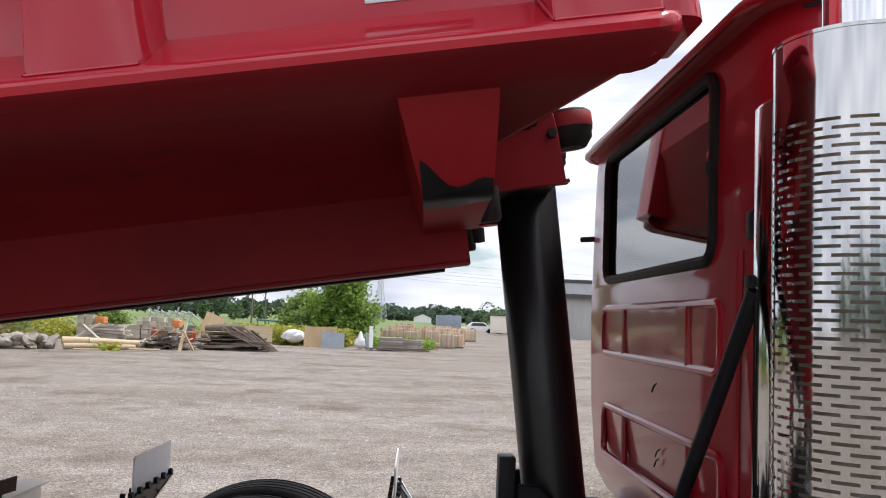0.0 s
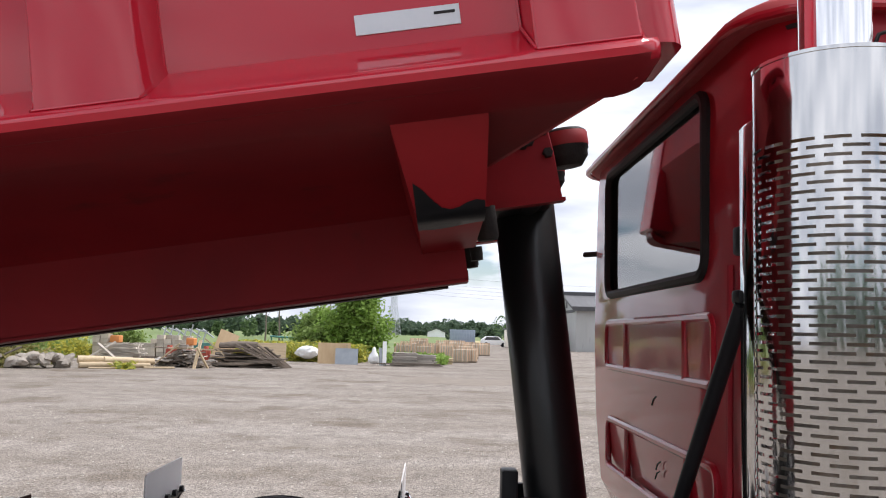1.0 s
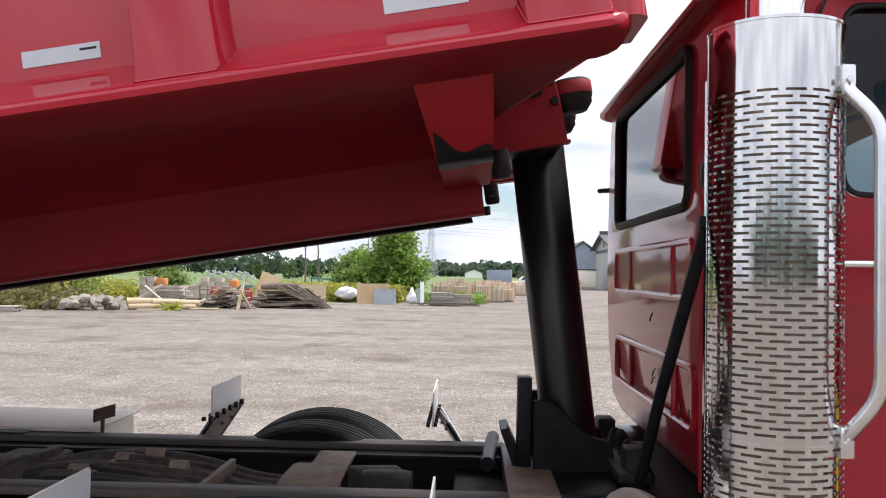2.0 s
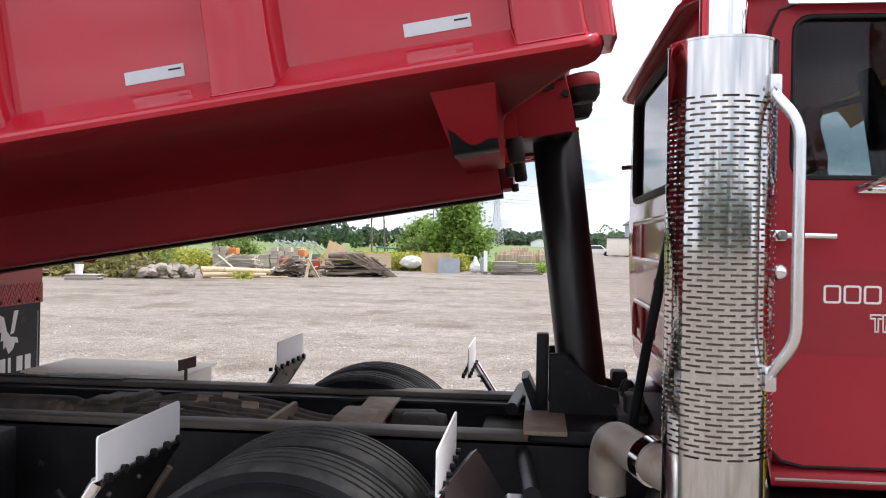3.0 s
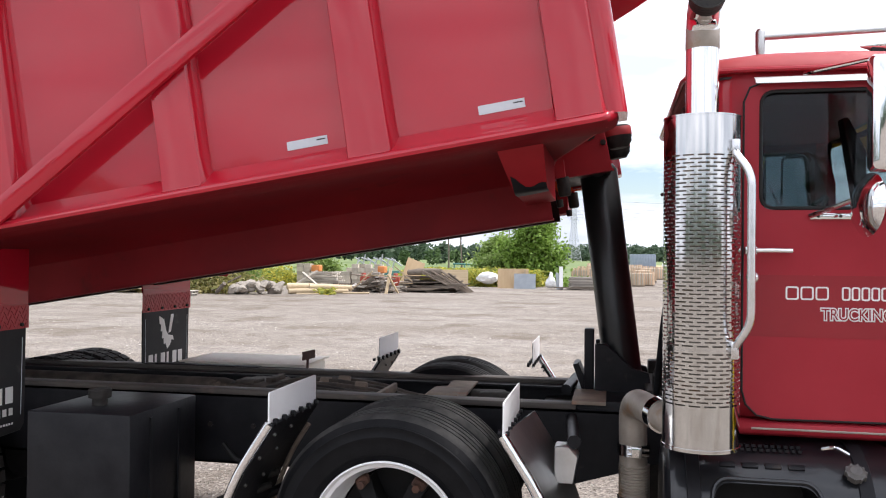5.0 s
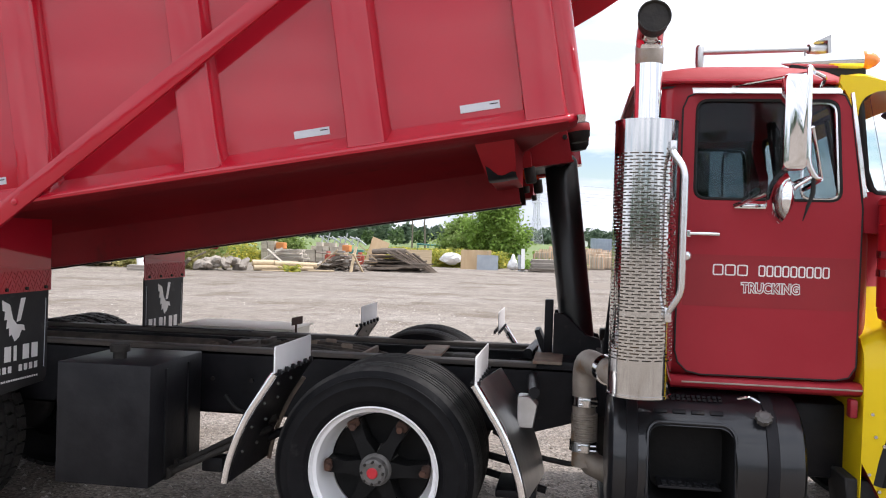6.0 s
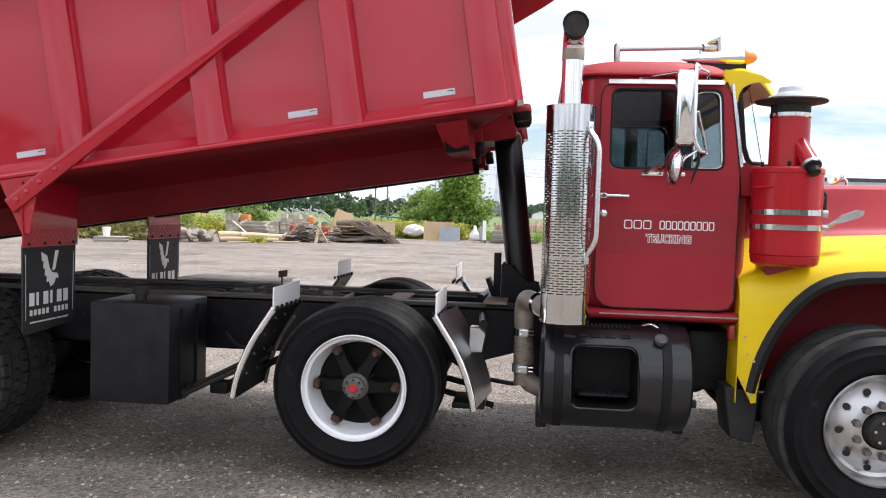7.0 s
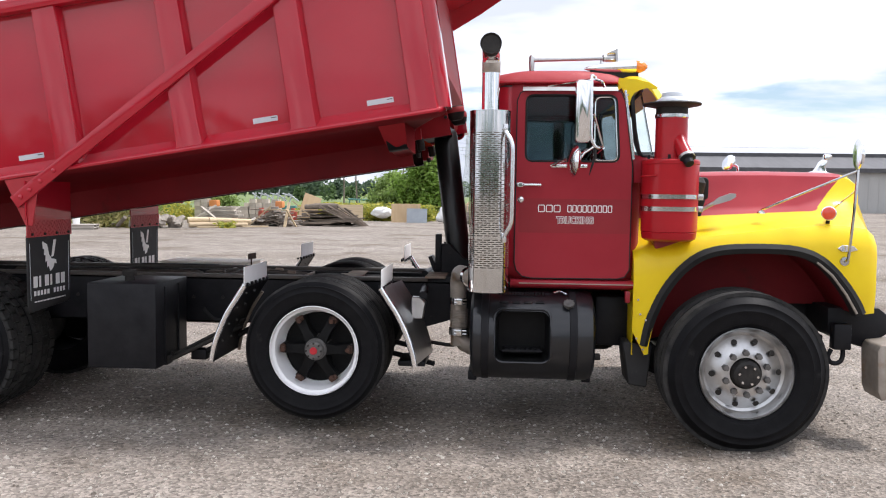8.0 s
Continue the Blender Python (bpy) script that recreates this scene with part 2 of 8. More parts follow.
CAP_RED = surface("dull_red_cap", (0.42, 0.012, 0.022), (0.50, 0.02, 0.03), 12, 0.4, 0.5)
DARK_VINYL = surface("dark_grey_vinyl", (0.025, 0.025, 0.027), (0.05, 0.05, 0.052), 8, 0.5, 0.7)
GREY_CLOTH = surface("grey_seat_cloth", (0.16, 0.14, 0.14), (0.23, 0.20, 0.20), 14, 0.85, 0.95, bump=0.2)
MIRROR = surface("mirror_glass", (0.88, 0.88, 0.89), (0.9, 0.9, 0.9), 2, 0.01, 0.02, metal=1.0)


GROUND_Z = -0.045                # the truck's zero height lies a little above the gravel


# ---- mesh tools ----
def box(bm, x0, x1, y0, y1, z0, z1, bevel=0.0, segs=2):
    r = bmesh.ops.create_cube(bm, size=1.0)
    for v in r["verts"]:
        v.co = Vector(((x0 + x1) / 2 + v.co.x * (x1 - x0), (y0 + y1) / 2 + v.co.y * (y1 - y0), (z0 + z1) / 2 + v.co.z * (z1 - z0)))
    if bevel:
        edges = list({e for v in r["verts"] for e in v.link_edges})
        bmesh.ops.bevel(bm, geom=edges, offset=bevel, segments=segs, affect="EDGES", profile=0.5)
    return r["verts"]


def prism(bm, pts, axis, a, b, bevel=0.0, segs=2):
    """A polygon of 2D points swept along an axis: 'x' takes (y, z), 'y' takes (x, z), 'z' takes (x, y)."""
    def at(p, d):
        return {"x": (d, p[0], p[1]), "y": (p[0], d, p[1]), "z": (p[0], p[1], d)}[axis]
    lo = [bm.verts.new(at(p, a)) for p in pts]
    hi = [bm.verts.new(at(p, b)) for p in pts]
    k = len(pts)
    faces = [bm.faces.new(lo), bm.faces.new(hi[::-1])]
    for i in range(k):
        faces.append(bm.faces.new((lo[i], hi[i], hi[(i + 1) % k], lo[(i + 1) % k])))
    bmesh.ops.recalc_face_normals(bm, faces=faces)
    if bevel:
        bmesh.ops.bevel(bm, geom=list({e for f in faces for e in f.edges}), offset=bevel, segments=segs, affect="EDGES", profile=0.5)


def rounded(x0, x1, z0, z1, r, n=5):
    """The points of a rectangle with round corners; r: one radius, or four from the lower left, counter-clockwise."""
    rs = (r,) * 4 if isinstance(r, (int, float)) else r
    out = []
    for (cx, cz, s), q in zip(((x0, z0, 180), (x1, z0, 270), (x1, z1, 0), (x0, z1, 90)), rs):
        mx, mz = cx + (q if cx == x0 else -q), cz + (q if cz == z0 else -q)
        for i in range(n + 1):
            a = radians(s + 90 * i / n)
            out.append((mx + q * math.cos(a), mz + q * math.sin(a)))
    return out


def soften(pts, r, n=5):
    """A polygon with its corners rounded off."""
    out = []
    for a, p, b in zip(pts[-1:] + pts[:-1], pts, pts[1:] + pts[:1]):
        a, p, b = Vector(a), Vector(p), Vector(b)
        u, v = p + (a - p).normalized() * r, p + (b - p).normalized() * r
        for i in range(n + 1):
            t = i / n
            q = u * (1 - t) ** 2 + p * 2 * t * (1 - t) + v * t * t
            out.append((q.x, q.y))
    return out


def loft(bm, rings, caps=True, closed=True):
    vs = [[bm.verts.new(p) for p in ring] for ring in rings]
    k = len(vs[0])
    faces = []
    for a, b in zip(vs, vs[1:]):
        for i in range(k if closed else k - 1):
            faces.append(bm.faces.new((a[i], a[(i + 1) % k], b[(i + 1) % k], b[i])))
    if caps:
        faces += [bm.faces.new(vs[0][::-1]), bm.faces.new(vs[-1])]
    bmesh.ops.recalc_face_normals(bm, faces=faces)
    return faces


def lathe(bm, prof, m, seg=48, closed=False):
    """A profile of (radius, height) turned about the local z axis of the pose m."""
    rings = []
    for r, h in prof:
        rings.append([m @ Vector((r * math.cos(2 * math.pi * i / seg), r * math.sin(2 * math.pi * i / seg), h)) for i in range(seg)])
    if closed:
        rings.append(rings[0])
        vs = [[bm.verts.new(p) for p in ring] for ring in rings[:-1]]
        faces = []
        for a, b in zip(vs, vs[1:] + vs[:1]):
            for i in range(seg):
                faces.append(bm.faces.new((a[i], a[(i + 1) % seg], b[(i + 1) % seg], b[i])))
        bmesh.ops.recalc_face_normals(bm, faces=faces)
        return faces
    return loft(bm, rings)


def axis_pose(p, d):
    """A pose at p whose z axis points along d."""
    return Matrix.Translation(p) @ Vector(d).normalized().to_track_quat("Z", "Y").to_matrix().to_4x4()


def rod(bm, a, b, r, r2=None, seg=12):
    a, b = Vector(a), Vector(b)
    lathe(bm, [(r, 0), (r if r2 is None else r2, (b - a).length)], axis_pose(a, b - a), seg)


def tube(bm, pts, r, seg=10, radii=None):
    """A round tube along a line of points."""
    pts = [Vector(p) for p in pts]
    rings, side = [], None
    for i, p in enumerate(pts):
        d = (pts[min(i + 1, len(pts) - 1)] - pts[max(i - 1, 0)]).normalized()
        side = d.orthogonal().normalized() if side is None else (side - d * side.dot(d)).normalized()
        up = d.cross(side)
        q = radii[i] if radii else r
        rings.append([p + q * (math.cos(2 * math.pi * k / seg) * side + math.sin(2 * math.pi * k / seg) * up) for k in range(seg)])
    loft(bm, rings)


def bend(pts, r, n=5):
    """Rounds the corners of a line of points."""
    pts = [Vector(p) for p in pts]
    out = [pts[0]]
    for a, b, c in zip(pts, pts[1:], pts[2:]):
        d1, d2 = (a - b), (c - b)
        q = min(r, d1.length * 0.49, d2.length * 0.49)
        p1, p2 = b + d1.normalized() * q, b + d2.normalized() * q
        out += [p1 * (1 - t) ** 2 + b * 2 * t * (1 - t) + p2 * t * t for t in (i / n for i in range(n + 1))]
    return out + [pts[-1]]


def flowing(pts, n=4):
    """A smooth line through all the points, n steps between each two."""
    pts = [Vector(p) for p in pts]
    ext = [pts[0] * 2 - pts[1]] + pts + [pts[-1] * 2 - pts[-2]]
    out = []
    for a, b, c, d in zip(ext, ext[1:], ext[2:], ext[3:]):
        for t in (i / n for i in range(n)):
            out.append(0.5 * (2 * b + (c - a) * t + (2 * a - 5 * b + 4 * c - d) * t * t + (3 * b - a - 3 * c + d) * t ** 3))
    return out + [pts[-1]]


def mesh_of(name, bm, mats, angle=38):
    me = bpy.data.meshes.new(name)
    bm.normal_update()
    bm.to_mesh(me)
    bm.free()
    for m in mats if isinstance(mats, (list, tuple)) else [mats]:
        me.materials.append(m)
    me.polygons.foreach_set("use_smooth", [True] * len(me.polygons))
    me.set_sharp_from_angle(angle=radians(angle))
    return me


def part(name, bm, mat, parent=None, label=""):
    ob = new(name, mesh_of(name, bm, mat))
    ob.parent = parent
    if label:
        ob["label"] = label
    return ob


def thing(name, label, category, group="", at=(0, 0, 0)):
    ob = new(name)
    ob.empty_display_size = 0.2
    ob.location = at
    ob.location.z += GROUND_Z
    return tagged(ob, label, category, group)


def cut(ob, *cutters):
    """Takes bmesh volumes away from a mesh object for good."""
    for bm in cutters:
        me = bpy.data.meshes.new("cutter")
        bm.to_mesh(me)
        bm.free()
        tool = bpy.data.objects.new("cutter", me)
        scene.collection.objects.link(tool)
        tool.matrix_world = ob.matrix_world
        md = ob.modifiers.new("cut", "BOOLEAN")
        md.operation, md.solver, md.object = "DIFFERENCE", "EXACT", tool
        bpy.context.view_layer.update()
        done = bpy.data.meshes.new_from_object(ob.evaluated_get(bpy.context.evaluated_depsgraph_get()))
        ob.modifiers.clear()
        old = ob.data
        ob.data = done
        bpy.data.meshes.remove(old)
        bpy.data.objects.remove(tool)
        bpy.data.meshes.remove(me)
    ob.data.polygons.foreach_set("use_smooth", [True] * len(ob.data.polygons))
    ob.data.set_sharp_from_angle(angle=radians(35))
    return ob


# ---- ground ----
def gravel():
    m = surface("gravel_ground", (0.207, 0.180, 0.155), (0.303, 0.268, 0.234), 2.2, 0.85, 0.98, detail=12, c3=(0.172, 0.143, 0.116), spots=0.52, spot_scale=0.5)
    n, l = m.node_tree.nodes, m.node_tree.links
    b = n["Principled BSDF"]
    tc = n.new("ShaderNodeTexCoord")
    v1, v2, fine = n.new("ShaderNodeTexVoronoi"), n.new("ShaderNodeTexVoronoi"), n.new("ShaderNodeTexNoise")
    v1.inputs["Scale"].default_value, v2.inputs["Scale"].default_value, fine.inputs["Scale"].default_value = 48.0, 140.0, 24.0
    fine.inputs["Detail"].default_value = 8.0
    for v in (v1, v2, fine):
        l.new(tc.outputs["Object"], v.inputs["Vector"])
    # stones of mixed grey over the dust
    mx = n.new("ShaderNodeMix")
    mx.data_type, mx.blend_type = "RGBA", "OVERLAY"
    mx.inputs["Factor"].default_value = 0.6
    bw = n.new("ShaderNodeRGBToBW")
    l.new(v1.outputs["Color"], bw.inputs["Color"])
    src = b.inputs["Base Color"].links[0].from_socket
    l.new(src, mx.inputs["A"])
    l.new(bw.outputs["Val"], mx.inputs["B"])
    # wheel tracks drawn out along the yard
    mp, tr, rp, m2 = n.new("ShaderNodeMapping"), n.new("ShaderNodeTexNoise"), n.new("ShaderNodeValToRGB"), n.new("ShaderNodeMix")
    mp.inputs["Scale"].default_value = (0.11, 0.42, 1)
    l.new(tc.outputs["Object"], mp.inputs["Vector"])
    l.new(mp.outputs["Vector"], tr.inputs["Vector"])
    tr.inputs["Scale"].default_value, tr.inputs["Detail"].default_value = 1.1, 5.0
    rp.color_ramp.elements[0].position, rp.color_ramp.elements[1].position = 0.38, 0.64
    l.new(tr.outputs["Fac"], rp.inputs["Fac"])
    m2.data_type = "RGBA"
    l.new(rp.outputs["Color"], m2.inputs["Factor"])
    l.new(mx.outputs["Result"], m2.inputs["A"])
    hs = n.new("ShaderNodeHueSaturation")
    hs.inputs["Value"].default_value, hs.inputs["Saturation"].default_value = 0.80, 1.22
    l.new(mx.outputs["Result"], hs.inputs["Color"])
    l.new(hs.outputs["Color"], m2.inputs["B"])
    l.new(m2.outputs["Result"], b.inputs["Base Color"])
    add = n.new("ShaderNodeMath")
    add.operation = "MULTIPLY_ADD"
    add.inputs[1].default_value = 0.6
    l.new(v1.outputs["Distance"], add.inputs[0])
    l.new(fine.outputs["Fac"], add.inputs[2])
    bp = n.new("ShaderNodeBump")
    bp.inputs["Strength"].default_value, bp.inputs["Distance"].default_value = 0.8, 0.02
    l.new(add.outputs["Value"], bp.inputs["Height"])
    l.new(bp.outputs["Normal"], b.inputs["Normal"])
    b.inputs["Specular IOR Level"].default_value = 0.25
    return m


GRAVEL = gravel()
bm = bmesh.new()
xs = [-3000, -800, -250, -90] + [-40 + 4 * i for i in range(21)] + [90, 250, 800, 3000]
ys = [-3000, -800, -200, -60] + [-20 + 4 * i for i in range(26)] + [130, 250, 800, 3000]
gv = [[bm.verts.new((x, y, GROUND_Z)) for x in xs] for y in ys]
for j in range(len(ys) - 1):
    for i in range(len(xs) - 1):
        bm.faces.new((gv[j][i], gv[j][i + 1], gv[j + 1][i + 1], gv[j + 1][i]))
tagged(part("ground", bm, GRAVEL), "wide grey gravel yard, packed and dusty", "ground", kind="structure")

# ---- the dump truck: x points forward, the near side is at -y ----
CY = 0.05                       # the truck's middle
TILT_BOX = 9.1                  # degrees by which the box is raised
truck = thing("dump_truck", "red and yellow conventional dump truck with raised box, parked on gravel", "truck", at=(0, 0, -GROUND_Z))


def B():
    return bmesh.new()


def flip(y):
    return 2 * CY - y


# -- chassis --
def frame_rail(y):
    bm = B()
    s = 1 if y < CY else -1
    prism(bm, [(-5.2, 0.70), (-3.6, 0.60), (0.70, 0.60), (1.1, 0.72), (3.75, 0.72), (3.75, 0.93), (0.75, 0.955), (-5.2, 0.955)], "y", y, y + 0.012 * s)
    prism(bm, [(-5.2, 0.945), (0.75, 0.945), (3.75, 0.92), (3.75, 0.932), (0.75, 0.957), (-5.2, 0.957)], "y", y, y + 0.09 * s)
    prism(bm, [(-3.6, 0.60), (0.70, 0.60), (0.70, 0.612), (-3.6, 0.612)], "y", y, y + 0.09 * s)
    rail = part("frame_rail", bm, BLACK_STEEL, truck, "black painted steel chassis rail")
    bm = B()
    box(bm, -5.0, 0.72, y - 0.01, y + 0.085, 0.958, 0.985, 0.004)
    part("rail_cap", bm, RAIL_TOP, rail, "dusty worn subframe strip")
    for i in range(14):
        bm = B()
        rod(bm, (-2.6 + 0.24 * i, y - 0.001, 0.80), (-2.6 + 0.24 * i, y - 0.016 * s, 0.80), 0.013, seg=6)
        part("rail_bolt", bm, GREASE, rail)
    return rail


frame_rail(-0.42)
frame_rail(0.37)


def cross_member(x, w, z0, z1):
    bm = B()
    box(bm, x - w / 2, x + w / 2, -0.40, 0.35, z0, z1, 0.015)
    part("cross_member", bm, GREASE, truck)


for x, w, z0, z1 in ((-4.6, 0.2, 0.68, 0.88), (-3.3, 0.2, 0.68, 0.9), (-1.55, 0.10, 0.65, 0.9), (-0.02, 0.16, 0.74, 0.93), (0.62, 0.2, 0.62, 0.9), (2.1, 0.2, 0.6, 0.8), (3.6, 0.12, 0.7, 0.88)):
    cross_member(x, w, z0, z1)


def air_line(pts, r, mat):
    bm = B()
    tube(bm, bend(pts, 0.08), r)
    part("hose", bm, mat, truck)


bm = B()
tube(bm, [(-2.9, 0.03, 0.893), (-1.30, 0.03, 0.893), (-1.255, 0.03, 0.893), (-1.232, 0.03, 0.893)], 0.078, 20, [0.078, 0.078, 0.066, 0.03])
part("air_reservoir", bm, GRIME, truck, "grimy round air tank between the rails")
bm = B()
box(bm, -1.22, -0.98, -0.12, 0.26, 0.80, 0.958, 0.02)
box(bm, -1.20, -1.08, -0.06, 0.08, 0.95, 0.975, 0.008)
box(bm, -1.04, -1.00, 0.0, 0.20, 0.95, 0.985, 0.006)
part("valve_box", bm, GRIME, truck)
bm = B()
prism(bm, [(-0.12, 0.80), (0.13, 0.80), (0.10, 0.965), (-0.08, 0.965)], "y", -0.16, 0.10, 0.02)
part("axle_bracket", bm, DUSTY_STEEL, truck, "dusty cast spring bracket")
bm = B()
lathe(bm, [(0.085, -0.09), (0.09, -0.06), (0.09, 0.06), (0.085, 0.09)], axis_pose((0.28, 0.02, 0.87), (1, 0, 0)), 20)
part("brake_chamber", bm, GREASE, truck)
for k in range(6):
    y = -0.22 + 0.075 * k
    air_line([(-1.0, 0.3 * y, 0.93), (-0.82, y * 0.8, 0.965 + 0.012 * math.sin(2 * k)), (-0.55, y + 0.05 * math.sin(3 * k), 0.955 - 0.01 * (k % 2)), (-0.36, y * 0.8, 0.93), (-0.22, y * 0.7, 0.89), (0.2, y * 0.6 + 0.1, 0.84), (0.6, y * 0.5, 0.82)], 0.019 + 0.005 * (k % 3), GRIME)
for x, y in ((-0.78, -0.14), (-0.70, 0.06), (-0.62, 0.15), (-0.46, -0.05)):
    bm = B()
    lathe(bm, [(0.024, -0.035), (0.031, -0.03), (0.031, 0.03), (0.024, 0.035)], axis_pose((x, y, 0.962), (1, 0.2, -0.05)), 12)
    part("hose_fitting", bm, DUSTY_STEEL, truck)
air_line([(0.50, -0.44, 0.60), (0.72, -0.60, 0.52), (0.95, -0.66, 0.50), (1.05, -0.66, 0.56)], 0.014, TRIM_RUBBER)
air_line([(-1.05, -0.50, 0.72), (-0.95, -0.52, 0.62), (-0.78, -0.50, 0.66), (-0.70, -0.46, 0.78)], 0.013, TRIM_RUBBER)

bm = B()
rod(bm, (-0.95, -0.82, 0.42), (-0.50, -0.72, 0.66), 0.022)
box(bm, -1.02, -0.90, -0.86, -0.76, 0.38, 0.46, 0.012)
part("fender_strut", bm, BLACK_STEEL, truck)
bm = B()
rod(bm, (0.40, -0.60, 0.44), (0.80, -0.66, 0.36), 0.02)
rod(bm, (0.44, -0.60, 0.52), (0.78, -0.66, 0.46), 0.02)
box(bm, 0.56, 0.76, -0.98, -0.66, 0.40, 0.44, 0.01)
part("spring_hanger", bm, BLACK_STEEL, truck)

# axles
for x, z in ((0.0, 0.53), (-2.72, 0.52), (-4.05, 0.52)):
    bm = B()
    rod(bm, (x, -0.75, z), (x, 0.55, z), 0.075, seg=16)
    lathe(bm, [(0.08, -0.2), (0.2, -0.12), (0.23, 0), (0.2, 0.12), (0.08, 0.2)], axis_pose((x, CY, z), (1, 0, 0)), 20)
    part("axle", bm, BLACK_STEEL, truck)
bm = B()
box(bm, 2.80, 2.98, -0.9, 1.0, 0.42, 0.54, 0.02)
box(bm, 2.2, 3.7, -0.52, -0.42, 0.55, 0.63, 0.01)
box(bm, 2.2, 3.7, 0.52, 0.62, 0.55, 0.63, 0.01)
part("front_axle", bm, BLACK_STEEL, truck)


# -- wheels; built about the origin with the outer face towards -y, then set in place --
def tyre_profile(r, w, rim, grooves):
    """(radius, offset) once round: outer wall, tread with grooves, inner wall."""
    p = [(rim, 0.02 * w), (rim + 0.02, 0.0), (rim + 0.14 * (r - rim), -0.022 * w), (rim + 0.16 * (r - rim), -0.040 * w), (rim + 0.35 * (r - rim), -0.070 * w), (rim + 0.50 * (r - rim), -0.076 * w), (rim + 0.515 * (r - rim), -0.082 * w), (rim + 0.545 * (r - rim), -0.082 * w), (rim + 0.56 * (r - rim), -0.074 * w), (rim + 0.72 * (r - rim), -0.060 * w), (rim + 0.73 * (r - rim), -0.0625 * w), (rim + 0.75 * (r - rim), -0.0615 * w), (rim + 0.76 * (r - rim), -0.054 * w), (r - 0.045, -0.02 * w), (r - 0.018, 0.05 * w), (r - 0.004, 0.11 * w)]
    for k in range(grooves):
        c = 0.11 * w + 0.78 * w * (k + 0.7) / (grooves + 0.4)
        h = 0.013 * w + 0.003
        p += [(r, c - h - 0.002), (r - 0.016, c - h), (r - 0.016, c + h), (r, c + h + 0.002)]
    p += [(r - 0.004, 0.89 * w), (r - 0.018, 0.95 * w), (r - 0.045, 1.02 * w), (rim + 0.6 * (r - rim), 1.07 * w), (rim + 0.02, 1.0 * w), (rim, 0.98 * w), (rim, 0.5 * w)]
    return p


def tyre(name, parent, r, w, rim, grooves, y0, lugs=0, seg=80):
    bm = B()
    m = Matrix.Translation((0, y0, 0)) @ Matrix.Rotation(radians(-90), 4, "X")
    faces = lathe(bm, tyre_profile(r, w, rim, grooves), m, seg, closed=True)
    for f in faces:
        c = f.calc_center_median()
        if math.hypot(c.x, c.z) > r - 0.02:
            f.material_index = 1
    if lugs:
        bl = B()
        for i in range(lugs):
            for side in (0, 1, 2):
                a = 2 * math.pi * (i + 0.5 * (side % 2)) / lugs
                yy = y0 + w * (0.06 + 0.32 * side)
                vs = box(bl, -0.030, 0.030, yy, yy + 0.25 * w, r - 0.012, r + 0.012)
                bmesh.ops.transform(bl, matrix=Matrix.Rotation(a, 4, "Y"), verts=vs)
        part("tread_lug", bl, TREAD, parent)["kind"] = "stuff"
    return part(name, bm, [RUBBER, TREAD], parent)


def spoke_wheel(rear_lugs=0, r=0.52):
    """Dual wheel: white rim on six cast spokes."""
    bm = B()
    m = Matrix.Rotation(radians(-90), 4, "X")
    lathe(bm, [(0.312, 0.0), (0.318, 0.008), (0.305, 0.024), (0.286, 0.035), (0.280, 0.10), (0.268, 0.17), (0.252, 0.185), (0.252, 0.2), (0.276, 0.2), (0.295, 0.11), (0.300, 0.03)], m, 72, closed=True)
    wheel = part("wheel", bm, WHITE_PAINT, truck, "dual wheel with white rim and black spokes")
    tyre("tyre", wheel, r, 0.275, 0.316, 4, 0.014, rear_lugs)
    tyre("inner_tyre", wheel, r, 0.275, 0.30, 4, 0.325, rear_lugs)
    bm = B()
    lathe(bm, [(0.02, 0.0), (0.050, 0.0), (0.062, 0.012), (0.066, 0.05), (0.078, 0.062), (0.10, 0.2), (0.02, 0.2)], m, 32)
    part("hub", bm, surface_hub, wheel, "bare cast hub with bolted cap")
    bm = B()
    lathe(bm, [(0.002, -0.008), (0.022, -0.008), (0.027, -0.002), (0.027, 0.02), (0.002, 0.02)], m, 20)
    part("hub_cap", bm, CAP_RED, wheel, "faded red hub cap")
    for k in range(8):
        a = 2 * math.pi * k / 8
        bm = B()
        rod(bm, (0.052 * math.cos(a), -0.006, 0.052 * math.sin(a)), (0.052 * math.cos(a), 0.02, 0.052 * math.sin(a)), 0.007, seg=6)
        part("hub_bolt", bm, GREASE, wheel)
    bm = B()
    lathe(bm, [(0.05, 0.19), (0.245, 0.19), (0.250, 0.26), (0.05, 0.26)], m, 40)
    part("brake_drum", bm, CAST_AND_RECESS_BLACK, wheel)
    for k in range(6):
        q = Matrix.Rotation(radians(60 * k + 30), 4, "Y")
        bm = B()
        loft(bm, [[q @ Vector(p) for p in ((-0.042, 0.07, 0.06), (0.042, 0.07, 0.06), (0.05, 0.19, 0.06), (-0.05, 0.19, 0.06))],
                  [q @ Vector(p) for p in ((-0.028, 0.07, 0.15), (0.028, 0.07, 0.15), (0.03, 0.17, 0.15), (-0.03, 0.17, 0.15))],
                  [q @ Vector(p) for p in ((-0.036, 0.10, 0.245), (0.036, 0.10, 0.245), (0.036, 0.19, 0.245), (-0.036, 0.19, 0.245))]])
        part("spoke", bm, CAST_AND_RECESS_BLACK, wheel)
        bm = B()
        vs = box(bm, -0.03, 0.03, 0.075, 0.125, 0.222, 0.262, 0.012)
        bmesh.ops.transform(bm, matrix=q, verts=bm.verts)
        c = q @ Vector((0, 0.08, 0.232))
        rod(bm, c, c + Vector((0, -0.035, 0)), 0.017, seg=6)
        part("rim_clamp", bm, RUST, wheel, "rust-brown rim clamp with nut")
    return wheel


